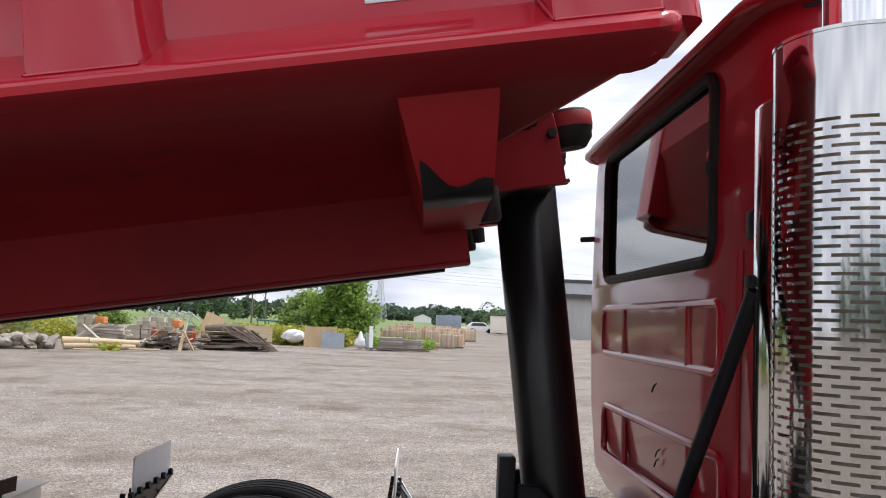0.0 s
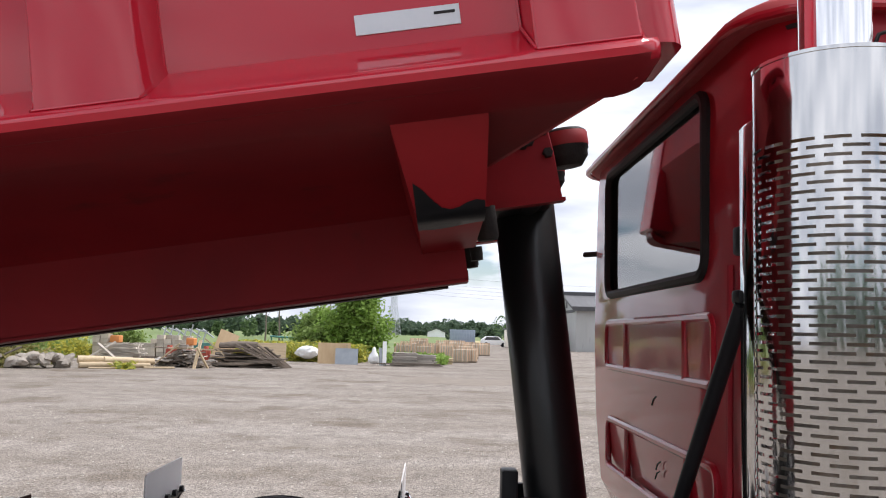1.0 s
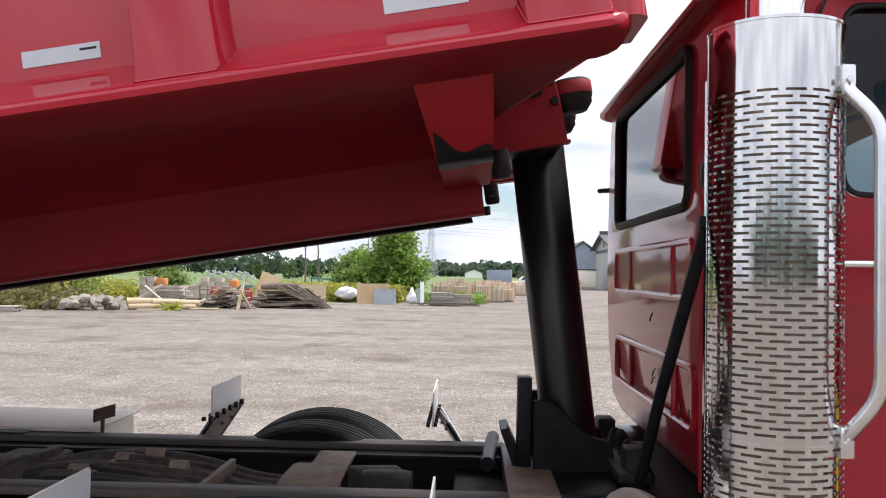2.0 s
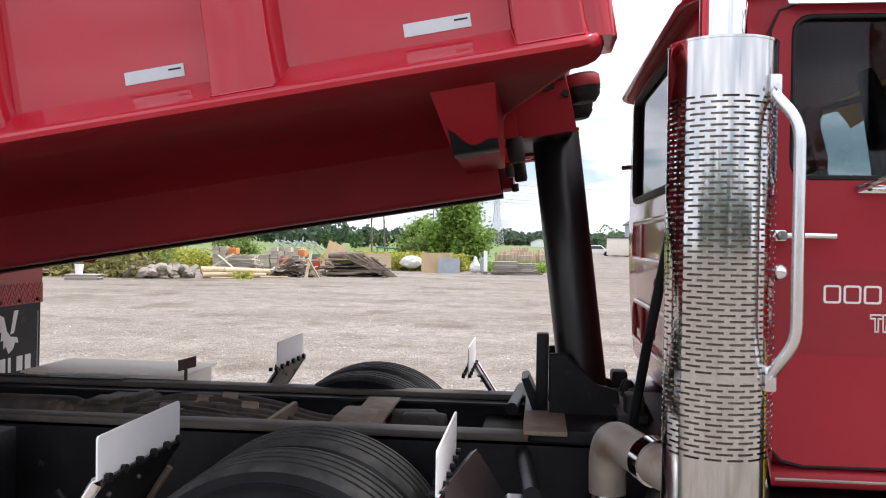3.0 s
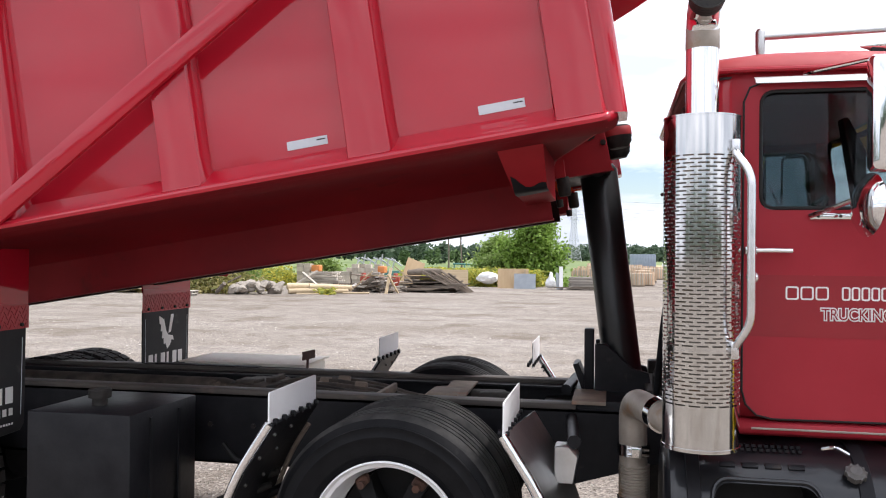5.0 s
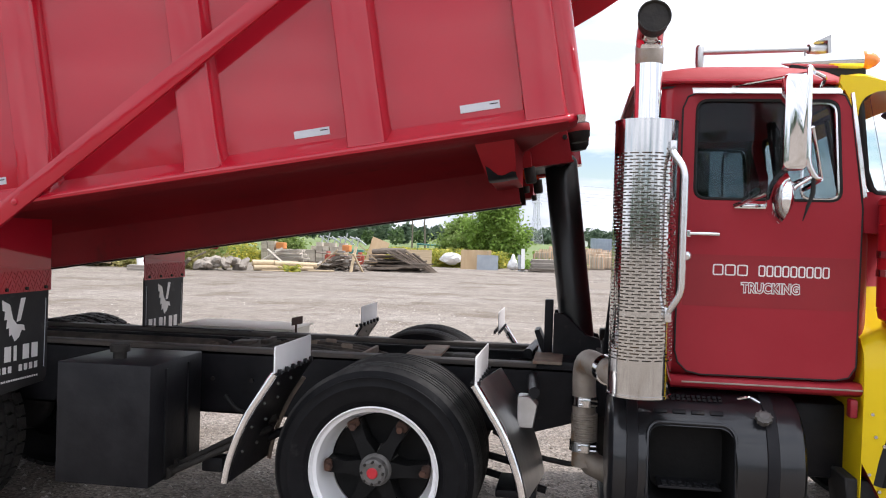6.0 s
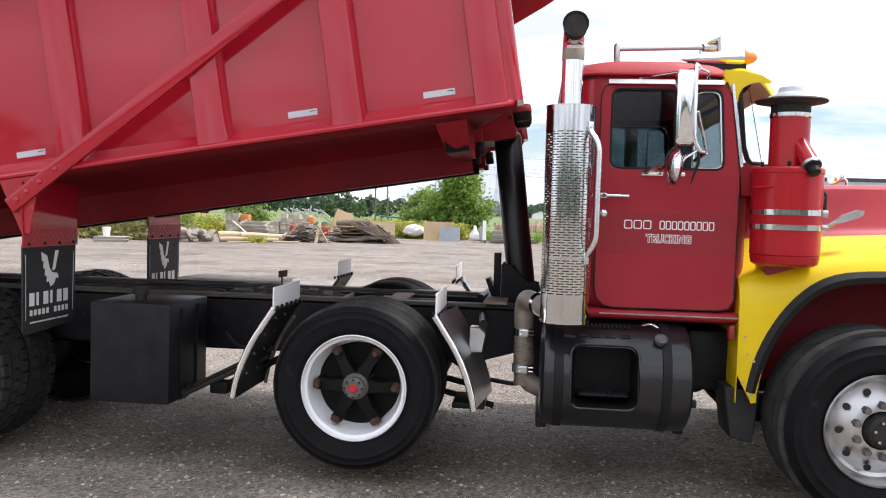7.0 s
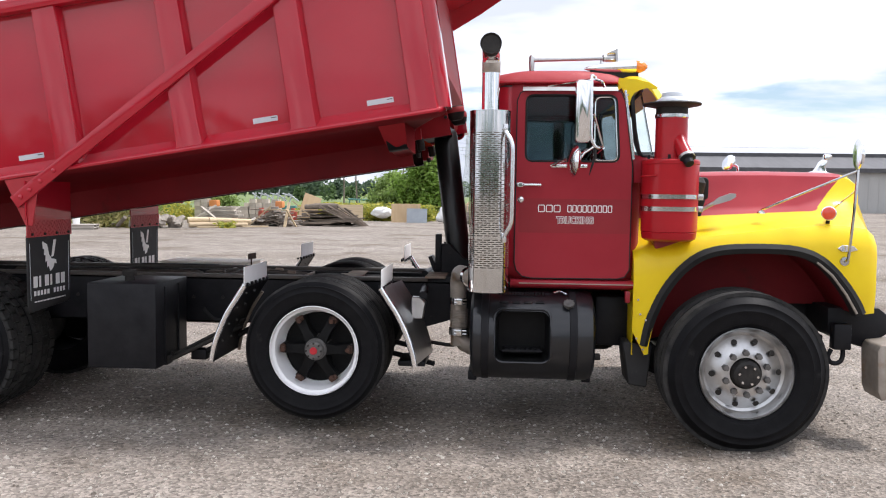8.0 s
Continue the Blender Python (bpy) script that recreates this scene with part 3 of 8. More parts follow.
surface_hub = surface("cast_hub_grey", (0.09, 0.085, 0.08), (0.17, 0.162, 0.155), 20, 0.45, 0.7, metal=0.4, bump=0.2, c3=(0.14, 0.08, 0.05), spots=0.62)


def disc_wheel():
    """Wide steer wheel: polished disc with hand holes."""
    m = Matrix.Rotation(radians(-90), 4, "X")
    bm = B()
    lathe(bm, [(0.303, 0.0), (0.310, 0.008), (0.298, 0.025), (0.280, 0.04), (0.268, 0.085), (0.248, 0.095), (0.165, 0.040), (0.150, 0.03), (0.105, 0.03), (0.105, 0.05), (0.16, 0.06), (0.25, 0.125), (0.275, 0.16), (0.285, 0.34), (0.30, 0.34), (0.292, 0.05)], m, 72, closed=True)
    wheel = part("front_wheel", bm, WHEEL_ALU, truck, "polished aluminium steer wheel with wide tyre")
    # no openings here: dark discs paint the holes' shade onto the wheel
    for k in range(10):
        a = 2 * math.pi * (k + 0.3) / 10
        c = Vector((0.213 * math.cos(a), 0.060, 0.213 * math.sin(a)))
        bm = B()
        tilt = Vector((0.55 * math.cos(a), -1.0, 0.55 * math.sin(a)))
        lathe(bm, [(0.0005, 0.0125), (0.0175, 0.0125), (0.0185, 0.0135), (0.0195, 0.0135), (0.0200, 0.006), (0.0005, 0.004)], axis_pose(c, tilt), 18)
        part("hand_hole_disc", bm, GREASE, wheel)
    tyre("tyre", wheel, 0.527, 0.40, 0.302, 5, 0.012, 58, 96)
    bm = B()
    lathe(bm, [(0.02, -0.035), (0.07, -0.035), (0.088, -0.02), (0.094, 0.03), (0.105, 0.06), (0.02, 0.06)], m, 32)
    part("hub", bm, GREASE, wheel, "black greasy wheel hub")
    for k in range(6):
        a = 2 * math.pi * k / 6
        bm = B()
        rod(bm, (0.06 * math.cos(a), -0.045, 0.06 * math.sin(a)), (0.06 * math.cos(a), -0.02, 0.06 * math.sin(a)), 0.009, seg=6)
        part("hub_bolt", bm, STAINLESS, wheel)
    for k in range(10):
        a = 2 * math.pi * (k + 0.8) / 10
        bm = B()
        rod(bm, (0.140 * math.cos(a), -0.008, 0.140 * math.sin(a)), (0.140 * math.cos(a), 0.04, 0.140 * math.sin(a)), 0.020, 0.024, seg=6)
        part("wheel_nut", bm, surface_hub, wheel)
    bm = B()
    lathe(bm, [(0.10, 0.12), (0.24, 0.12), (0.24, 0.3), (0.10, 0.3)], m, 32)
    part("brake_drum", bm, BLACK_STEEL, wheel)
    return wheel


def place_wheels(first, near_y, far_y, spots, skew=0.0):
    """skew: how far the far end of the axle lies behind the near one."""
    made = first
    made.matrix_local = pose(spots[0][0], near_y, spots[0][1], 0, spots[0][2])
    copy_thing(made, pose(spots[0][0] - skew, far_y, spots[0][1], 0, 40, 180))
    for x, z, turn in spots[1:]:
        copy_thing(made, pose(x, near_y, z, 0, turn))
        copy_thing(made, pose(x - skew, far_y, z, 0, turn + 20, 180))


place_wheels(spoke_wheel(0, 0.502), -1.20, 0.985, [(-0.006, 0.536, 0)], 0.078)   # the raised lift axle
place_wheels(spoke_wheel(44, 0.515), -1.21, 0.985, [(-2.74, 0.478, 12), (-4.07, 0.478, 45)])
place_wheels(disc_wheel(), -1.33, flip(-1.33), [(2.925, 0.482, 8)])


# -- quarter fenders round the middle axle --
def quarter_fender(sign, y0, y1):
    """sign: -1 behind the wheel, 1 ahead of it; y0 is the outer edge."""
    arc = [(p.x, p.z) for p in flowing([(0.475, 0, 0.995), (0.53, 0, 0.91), (0.60, 0, 0.80), (0.655, 0, 0.68), (0.695, 0, 0.56), (0.715, 0, 0.46)], 3)]
    splay = 0.07 if sign > 0 else 0.0
    inset = 0.02 if y1 > y0 else -0.02
    bm = B()
    ring = []
    for x, z in arc:
        ring.append([(sign * x, y0, z), (sign * (x + splay), y1, z), (sign * (x + splay + 0.006), y1, z + 0.004), (sign * (x + 0.006), y0, z + 0.004)])
    loft(bm, ring)
    fender = part("quarter_fender", bm, DULL_STAINLESS, truck, "polished stainless quarter fender with white top flap")
    bm = B()
    tube(bm, [(sign * x, y0, z) for x, z in arc], 0.021, 10)
    part("edge_roll", bm, CHROME, fender)
    bm = B()
    loft(bm, [[(sign * (x - 0.012), y0 + inset, z - 0.006), (sign * (x + splay - 0.012), y1, z - 0.006), (sign * (x + splay - 0.003), y1, z - 0.002), (sign * (x - 0.003), y0 + inset, z - 0.002)] for x, z in arc])
    liner = part("liner", bm, BLACK_STEEL, fender, "black undercoated inner face")
    for x, z in (arc[2], arc[5], arc[8], arc[11]):
        for f in (0.18, 0.52):
            bm = B()
            c = Vector((sign * (x - 0.012 + splay * f), y0 + (y1 - y0) * f, z - 0.008))
            rod(bm, c, c + Vector((-sign * 0.010, 0, -0.005)), 0.007, seg=6)
            part("bolt", bm, surface_hub, liner)
    bm = B()
    tube(bm, [(sign * (x + splay - 0.02), y1, z - 0.02) for x, z in arc[3:]], 0.012, 8)
    part("inner_edge", bm, DUSTY_STEEL, fender)
    bm = B()
    dy = 1 if y1 > y0 else -1
    lo, hi = min(y0, y1), max(y0, y1)
    prism(bm, rounded(lo, hi, 0.972, 1.122, 0.012, 3), "x", sign * 0.480 - 0.003, sign * 0.480 + 0.003)
    flap = part("top_flap", bm, WHITE_PLASTIC, fender, "stiff white plastic anti-spray flap")
    for k in range(6):
        y = y0 + dy * (0.035 + 0.095 * k)
        bm = B()
        rod(bm, (sign * 0.47, y, 0.997), (sign * 0.455, y, 0.999), 0.014, seg=8)
        rod(bm, (sign * 0.50, y, 0.997), (sign * 0.485, y, 0.997), 0.010, seg=6)
        part("bolt", bm, BLACK_STEEL, flap)
    if sign > 0:
        bm = B()
        for k, (a, b) in enumerate(((0.05, 0.10), (0.12, 0.15), (0.17, 0.20), (0.22, 0.27))):
            box(bm, 0.4765 - 0.0015, 0.4765, min(y0 + dy * a, y0 + dy * b), max(y0 + dy * a, y0 + dy * b), 1.045, 1.10)
        part("print_bar", bm, BLACK_STEEL, flap)
    if sign > 0:
        yn, yf = sorted((y0 + dy * 0.30, y0 + dy * 0.40))
        bm = B()
        prism(bm, [(0.655, 0.745), (0.735, 0.745), (0.755, 0.86), (0.715, 0.90), (0.655, 0.90)], "y", yn, yf, 0.005, 1)
        part("mount_box", bm, WHEEL_ALU, fender)
        bm = B()
        rod(bm, (0.735, y0 + dy * 0.33, 0.915), (0.70, y0 + dy * 0.85, 0.915), 0.028, seg=16)
        part("mount_pipe", bm, BLACK_STEEL, fender)
    return fender


for sign in (-1, 1):
    quarter_fender(sign, -1.265, -0.72)
    quarter_fender(sign, 0.95, 0.50).location = (-0.035 if sign < 0 else -0.055, 0, 0.056)

# -- hydraulic oil tank, near side, and the beige locker on the far side --
bm = B()
box(bm, -1.645, -1.14, -1.20, -0.62, 0.375, 0.985, 0.008)
tank = part("hydraulic_tank", bm, BLACK_STEEL, truck, "square matt black hydraulic oil tank")
bm = B()
lathe(bm, [(0.035, 0), (0.035, 0.035), (0.05, 0.036), (0.052, 0.07), (0.045, 0.078), (0.0005, 0.08)], pose(-1.42, -1.0, 0.985), 24)
part("filler_cap", bm, GREASE, tank)
bm = B()
box(bm, -1.142, -1.132, -1.05, -1.03, 0.40, 0.95)
box(bm, -1.142, -1.132, -0.80, -0.78, 0.40, 0.95)
part("weld_seam", bm, BLACK_STEEL, tank)
bm = B()
prism(bm, rounded(-1.80, -1.00, 0.45, 0.995, 0.02, 3), "y", 0.46, 0.89, 0.006, 1)
locker = part("tool_locker", bm, BEIGE, truck, "beige painted steel tool locker")
bm = B()
box(bm, -1.82, -0.98, 0.44, 0.91, 0.995, 1.005, 0.003)
part("lid", bm, BEIGE, locker)
bm = B()
box(bm, -0.962, -0.955, 0.435, 0.465, 0.90, 1.06, 0.003)
prism(bm, [(-0.966, 0.375), (-0.960, 0.372), (-0.940, 0.532), (-0.946, 0.535)], "z", 1.040, 1.092)
part("rusty_tab", bm, RUST, truck, "rusty T-shaped lamp bracket")
bm = B()
box(bm, -1.95, -1.25, 0.372, 0.43, 0.955, 0.992, 0.005)
part("rail_shim", bm, BLACK_STEEL, truck)

# torque rods, hoses and clamps about the lift axle
for y, z0, z1 in ((-0.98, 0.40, 0.66), (-0.90, 0.42, 0.70)):
    bm = B()
    rod(bm, (-1.13, y, z0), (-0.60, y + 0.04, z1), 0.016, seg=10)
    rod(bm, (-1.15, y - 0.03, z0), (-1.15, y + 0.03, z0), 0.034, seg=14)
    part("torque_rod", bm, GREASE, truck)
for y0, y1, z0, z1 in ((-0.22, -0.30, 0.955, 0.885), (-0.12, -0.22, 0.965, 0.88), (-0.02, -0.14, 0.96, 0.87), (0.06, -0.02, 0.95, 0.86), (-0.30, -0.34, 0.94, 0.88)):
    bm = B()
    tube(bm, flowing([(-0.98, y0, z0 - 0.02), (-0.80, y0, z0), (-0.55, (y0 + y1) / 2, z0 - 0.005), (-0.25, y1, z1 + 0.02), (0.10, y1 - 0.02, z1 - 0.03), (0.35, y1, z1 - 0.08)], 5), 0.017, 10)
    part("hose", bm, GREASE if y0 < 0 else DUSTY_STEEL, truck)
for x in (-0.72, -0.30):
    bm = B()
    box(bm, x - 0.012, x + 0.012, -0.36, 0.08, 0.925, 0.975, 0.006)
    part("hose_clamp", bm, DUSTY_STEEL, truck)
bm = B()
loft(bm, [[(-0.005, y, z), (0.135, y, z), (0.135, y, z - 0.012), (-0.005, y, z - 0.012)] for y, z in ((-0.30, 0.76), (-0.27, 0.86), (-0.20, 0.935), (-0.13, 0.958), (0.20, 0.972), (0.27, 0.972))])
part("strap_bracket", bm, DUSTY_STEEL, truck, "bent dusty steel strap between the rails")
bm = B()
lathe(bm, [(0.002, -0.13), (0.06, -0.12), (0.085, -0.09), (0.085, 0.09), (0.06, 0.12), (0.002, 0.13)], axis_pose((0.22, 0.10, 0.87), (1, 0.1, 0)), 24)
part("brake_chamber", bm, GREASE, truck, "grimy round brake chamber")

# -- fuel tank --
bm = B()
m = Matrix.Translation((1.115, -0.93, 0.672)) @ Matrix.Rotation(radians(90), 4, "Y")
lathe(bm, [(0.20, 0.0), (0.255, 0.004), (0.288, 0.022), (0.298, 0.05), (0.298, 0.765), (0.288, 0.795), (0.255, 0.812), (0.20, 0.815)], m, 64)
fuel = part("fuel_tank", bm, [BLACK_GLOSS, CAST_AND_RECESS_BLACK], truck, "round black fuel tank with step recess")
h = B()
loft(h, [[(x, y, z) for (x, z) in rounded(1.285 + g, 1.630 - g, 0.535 + g, 0.858 - g, 0.05, 4)] for y, g in ((-1.6, -0.02), (-1.225, -0.012), (-1.19, 0.0), (-1.03, 0.02))])
cut(fuel, h)
# recess faces get a deeper, duller black in place of their shade
for f in fuel.data.polygons:
    f.use_smooth = True
    c = f.center
    f.material_index = int(1.28 < c.x < 1.64 and 0.53 < c.z < 0.865 and math.hypot(c.y + 0.93, c.z - 0.672) < 0.285 and c.y < -0.95)
for x in (1.215, 1.785):
    bm = B()
    lathe(bm, [(0.299, -0.025), (0.305, -0.022), (0.305, 0.022), (0.299, 0.025)], Matrix.Translation((x, -0.93, 0.672)) @ Matrix.Rotation(radians(90), 4, "Y"), 64, closed=True)
    part("tank_strap", bm, BLACK_STEEL, fuel)
bm = B()
ring = rounded(1.277, 1.638, 0.525, 0.868, 0.055, 5)
pts = []
for x, z in ring + ring[:1]:
    pts.append((x, -0.93 - math.sqrt(max(0.0, 0.302 ** 2 - (z - 0.672) ** 2)), z))
tube(bm, pts, 0.008, 6)
part("recess_lip", bm, BLACK_GLOSS, fuel)
bm = B()
box(bm, 1.33, 1.59, -1.17, -1.03, 0.590, 0.602, 0.003)
for k in range(7):
    for j in range(2):
        box(bm, 1.35 + 0.034 * k, 1.368 + 0.034 * k, -1.16 + 0.05 * j, -1.13 + 0.05 * j, 0.602, 0.607)
part("step", bm, BLACK_STEEL, fuel, "black grip step plate")
bm = B()
for k in range(14):
    for j in range(2):
        box(bm, 1.30 + 0.022 * k, 1.312 + 0.022 * k, -1.06 + 0.03 * j, -1.045 + 0.03 * j, 0.947 + 0.008 * j, 0.957 + 0.008 * j)
part("top_tread", bm, BLACK_STEEL, fuel)
for k in range(4):
    bm = B()
    q = Matrix.Translation((1.335 + 0.078 * k, -0.93 - 0.298 * math.cos(radians(52)), 0.672 + 0.298 * math.sin(radians(52)))) @ Matrix.Rotation(radians(38), 4, "X")
    box(bm, -0.028, 0.028, -0.012, 0.012, -0.004, 0.006, 0.004)
    bm.transform(q)
    part("grip_bump", bm, BLACK_STEEL, fuel)
bm = B()
q = axis_pose((1.755, -1.13, 0.885), (0.0, -0.62, 0.78))
lathe(bm, [(0.024, 0), (0.026, 0.014), (0.030, 0.016), (0.032, 0.022), (0.032, 0.036), (0.026, 0.040), (0.020, 0.046), (0.0005, 0.048)], q, 28)
for k in range(10):
    a = 2 * math.pi * k / 10
    rod(bm, q @ Vector((0.033 * math.cos(a), 0.033 * math.sin(a), 0.018)), q @ Vector((0.033 * math.cos(a), 0.033 * math.sin(a), 0.038)), 0.004, seg=6)
part("fuel_cap", bm, surface_hub, fuel, "dull grey metal screw fuel cap")
bm = B()
tube(bm, bend([(1.66, -1.08, 0.97), (1.70, -1.10, 0.985), (1.74, -1.13, 0.965)], 0.02), 0.006, 6)
part("cap_chain", bm, CHROME, fuel)
bm = B()
box(bm, 1.10, 1.16, -1.0, -0.45, 0.36, 0.42, 0.01)
part("tank_bracket", bm, BLACK_STEEL, fuel)
bm = B()
box(bm, 1.86, 1.92, -0.98, -0.45, 0.36, 0.41, 0.01)
part("tank_bracket", bm, BLACK_STEEL, fuel)
bm = B()
box(bm, 1.925, 1.98, -1.02, -0.98, 0.52, 0.56, 0.006)
part("drain_plug", bm, GREASE, fuel)
fuel.matrix_local = Matrix.Translation((1.085, -0.93, 0.652)) @ Matrix.Diagonal((1.06, 1.067, 1.067, 1.0)) @ Matrix.Translation((-1.115, 0.93, -0.672))
# far fuel tank
bm = B()
lathe(bm, [(0.20, 0.0), (0.255, 0.004), (0.288, 0.022), (0.298, 0.05), (0.298, 0.765), (0.288, 0.795), (0.255, 0.812), (0.20, 0.815)], Matrix.Translation((1.115, flip(-0.93), 0.672)) @ Matrix.Rotation(radians(90), 4, "Y"), 48)
part("fuel_tank", bm, BLACK_GLOSS, truck, "round black fuel tank")
# gear and battery housings between rails under the cab
bm = B()
prism(bm, rounded(1.0, 2.2, 0.45, 1.0, 0.1, 4), "y", -0.40, 0.5, 0.03)
part("gearbox", bm, GREASE, truck, "greasy black gearbox housing")
bm = B()
box(bm, 1.98, 2.25, -0.78, -0.45, 0.55, 0.92, 0.03)
part("battery_box", bm, BLACK_STEEL, truck)
bm = B()
box(bm, 2.160, 2.195, -1.04, -0.98, 0.90, 0.985, 0.010)
part("cab_mount", bm, RED_PANEL, truck)

# -- exhaust stack with its perforated shield --
SX, SY, SR = 1.208, -1.245, 0.137
bm = B()
units, rows = 64, 64
levels = [(0.995, 1.147, "plain")]
for r in range(rows):
    levels.append((levels[-1][1], levels[-1][1] + 0.0086, "plain"))
    if r in (14,):
        levels.append((levels[-1][1], levels[-1][1] + 0.0056, "plain"))
    else:
        levels.append((levels[-1][1], levels[-1][1] + 0.0056, r % 2))
levels.append((levels[-1][1], 2.200, "plain"))
heights = [levels[0][0]] + [b for _, b, _ in levels]
def skin(radius):
    return [[bm.verts.new((SX + radius * math.cos(2 * math.pi * i / units), SY + radius * math.sin(2 * math.pi * i / units), h)) for i in range(units)] for h in heights]


outer, inner = skin(SR), skin(SR - 0.002)
kept = {(k, i) for k, (a, b, kind) in enumerate(levels) for i in range(units) if kind == "plain" or (i + 2 * kind) % 4 == 3}
for k, i in sorted(kept):
    j = (i + 1) % units
    bm.faces.new((outer[k][i], outer[k][j], outer[k + 1][j], outer[k + 1][i]))
    bm.faces.new((inner[k][i], inner[k + 1][i], inner[k + 1][j], inner[k][j]))
    if (k, j) not in kept:
        bm.faces.new((outer[k][j], inner[k][j], inner[k + 1][j], outer[k + 1][j]))
    if (k, (i - 1) % units) not in kept:
        bm.faces.new((outer[k][i], outer[k + 1][i], inner[k + 1][i], inner[k][i]))
    if (k + 1, i) not in kept:
        bm.faces.new((outer[k + 1][i], outer[k + 1][j], inner[k + 1][j], inner[k + 1][i]))
    if (k - 1, i) not in kept:
        bm.faces.new((outer[k][i], inner[k][i], inner[k][j], outer[k][j]))
shield = part("exhaust_shield", bm, STAINLESS, truck, "polished stainless exhaust shield with rows of slots")
for z, h, o in ((0.992, 0.012, 0.004), (2.196, 0.006, 0.002), (1.347, 0.006, 0.0015)):
    bm = B()
    lathe(bm, [(SR - 0.001, 0), (SR + o, 0), (SR + o, h), (SR - 0.001, h)], pose(SX, SY, z), 60, closed=True)
    part("shield_rim", bm, STAINLESS, shield)
bm = B()
lathe(bm, [(0.06, 1.0), (0.100, 1.02), (0.100, 2.09), (0.06, 2.13)], pose(SX, SY, 0), 40)
part("muffler", bm, EXH_STEEL, shield, "dull steel muffler behind the shield")
bm = B()
tube(bm, bend([(SX, SY, 2.10), (SX, SY, 2.585), (SX, SY - 0.17, 2.612)], 0.13, 10), 0.060, 32)
part("stack_pipe", bm, CHROME, shield, "chrome exhaust pipe with turned-out tip")
bm = B()
d = Vector((0.0, -0.22, 0.03)).normalized()
e0 = Vector((SX, SY - 0.18, 2.613))
lathe(bm, [(0.0615, -0.06), (0.066, 0.0), (0.070, 0.03), (0.066, 0.03), (0.060, 0.016), (0.01, 0.014)], axis_pose(e0, d), 32)
part("stack_tip", bm, GREASE, shield, "sooty black pipe mouth")
bm = B()
lathe(bm, [(0.0602, 2.455), (0.0612, 2.457), (0.0612, 2.535), (0.0602, 2.538)], pose(SX, SY, 0), 32, closed=True)
part("pipe_clamp", bm, EXH_STEEL, shield)
bm = B()
gx, gy = SX + 0.103, SY - 0.096
tube(bm, bend([(gx, gy, 2.075), (gx + 0.004, gy - 0.012, 2.055), (gx + 0.05, gy - 0.055, 1.985), (gx + 0.05, gy - 0.055, 1.455), (gx + 0.012, gy - 0.018, 1.385), (gx, gy, 1.360)], 0.05), 0.0148, 14)
grab = part("grab_handle", bm, ALU, shield, "bent aluminium grab handle")
for z in (2.078, 1.358):
    bm = B()
    box(bm, gx - 0.012, gx + 0.018, gy - 0.018, gy + 0.012, z - 0.032, z + 0.032, 0.006)
    rod(bm, (gx + 0.003, gy - 0.016, z), (gx + 0.003, gy - 0.026, z), 0.007, seg=6)
    part("foot", bm, ALU, grab)
bm = B()
tube(bm, bend([(0.985, -0.72, 0.52), (0.985, -0.72, 0.62), (0.975, -0.74, 1.07), (1.04, -0.98, 1.07), (1.13, -1.16, 1.055)], 0.12, 8), 0.060, 28)
elbow = part("exhaust_elbow", bm, EXH_STEEL, truck, "heat-stained steel exhaust elbow")
bm = B()
tube(bm, [(1.12, -0.72, 0.50), (1.10, -0.72, 0.50), (1.03, -0.72, 0.53), (0.987, -0.72, 0.58)], 0.061, 24)
part("lower_pipe", bm, EXH_STEEL, elbow)
bm = B()
ribs = []
for k in range(16):
    ribs += [(0.061, 0.60 + 0.012 * k), (0.067, 0.604 + 0.012 * k), (0.067, 0.607 + 0.012 * k), (0.061, 0.611 + 0.012 * k)]
lathe(bm, ribs, pose(0.985, -0.725, 0), 28)
part("flex_section", bm, EXH_STEEL, elbow, "ribbed flexible exhaust pipe")
for z in (0.83, 0.60):
    bm = B()
    lathe(bm, [(0.060, 0), (0.070, 0.001), (0.070, 0.05), (0.060, 0.051)], pose(0.982, -0.725, z), 28, closed=True)
    box(bm, 0.97, 1.015, -0.814, -0.784, z + 0.002, z + 0.05, 0.004)
    rod(bm, (0.955, -0.799, z + 0.014), (1.045, -0.799, z + 0.014), 0.006, seg=6)
    rod(bm, (0.955, -0.799, z + 0.038), (1.045, -0.799, z + 0.038), 0.006, seg=6)
    part("pipe_clamp", bm, STAINLESS, elbow)
bm = B()
lathe(bm, [(0.061, 0), (0.070, 0.001), (0.070, 0.05), (0.061, 0.051)], axis_pose((1.07, -1.02, 1.066), (0.07, -0.18, -0.015)), 28, closed=True)
part("pipe_clamp", bm, STAINLESS, elbow)
# stay from chassis to stack, and the stack's rear post
bm = B()
tube(bm, [(1.085, -0.46, 1.02), (1.105, -0.68, 1.36), (1.14, -0.985, 1.80)], 0.017, 10)
part("stack_stay", bm, BLACK_STEEL, truck, "black diagonal stay rod")
bm = B()
box(bm, 1.13, 1.165, -1.075, -0.99, 0.98, 2.16, 0.008)
part("stack_post", bm, STAINLESS, truck, "bright narrow stack mounting post")
bm = B()
box(bm, 1.13, 1.18, -1.0, -0.95, 1.90, 1.96, 0.008)
part("stack_bracket", bm, BLACK_STEEL, truck)
bm = B()
box(bm, 1.125, 1.175, -1.0, -0.955, 1.80, 1.83, 0.008)
part("stack_bracket", bm, BLACK_STEEL, truck)

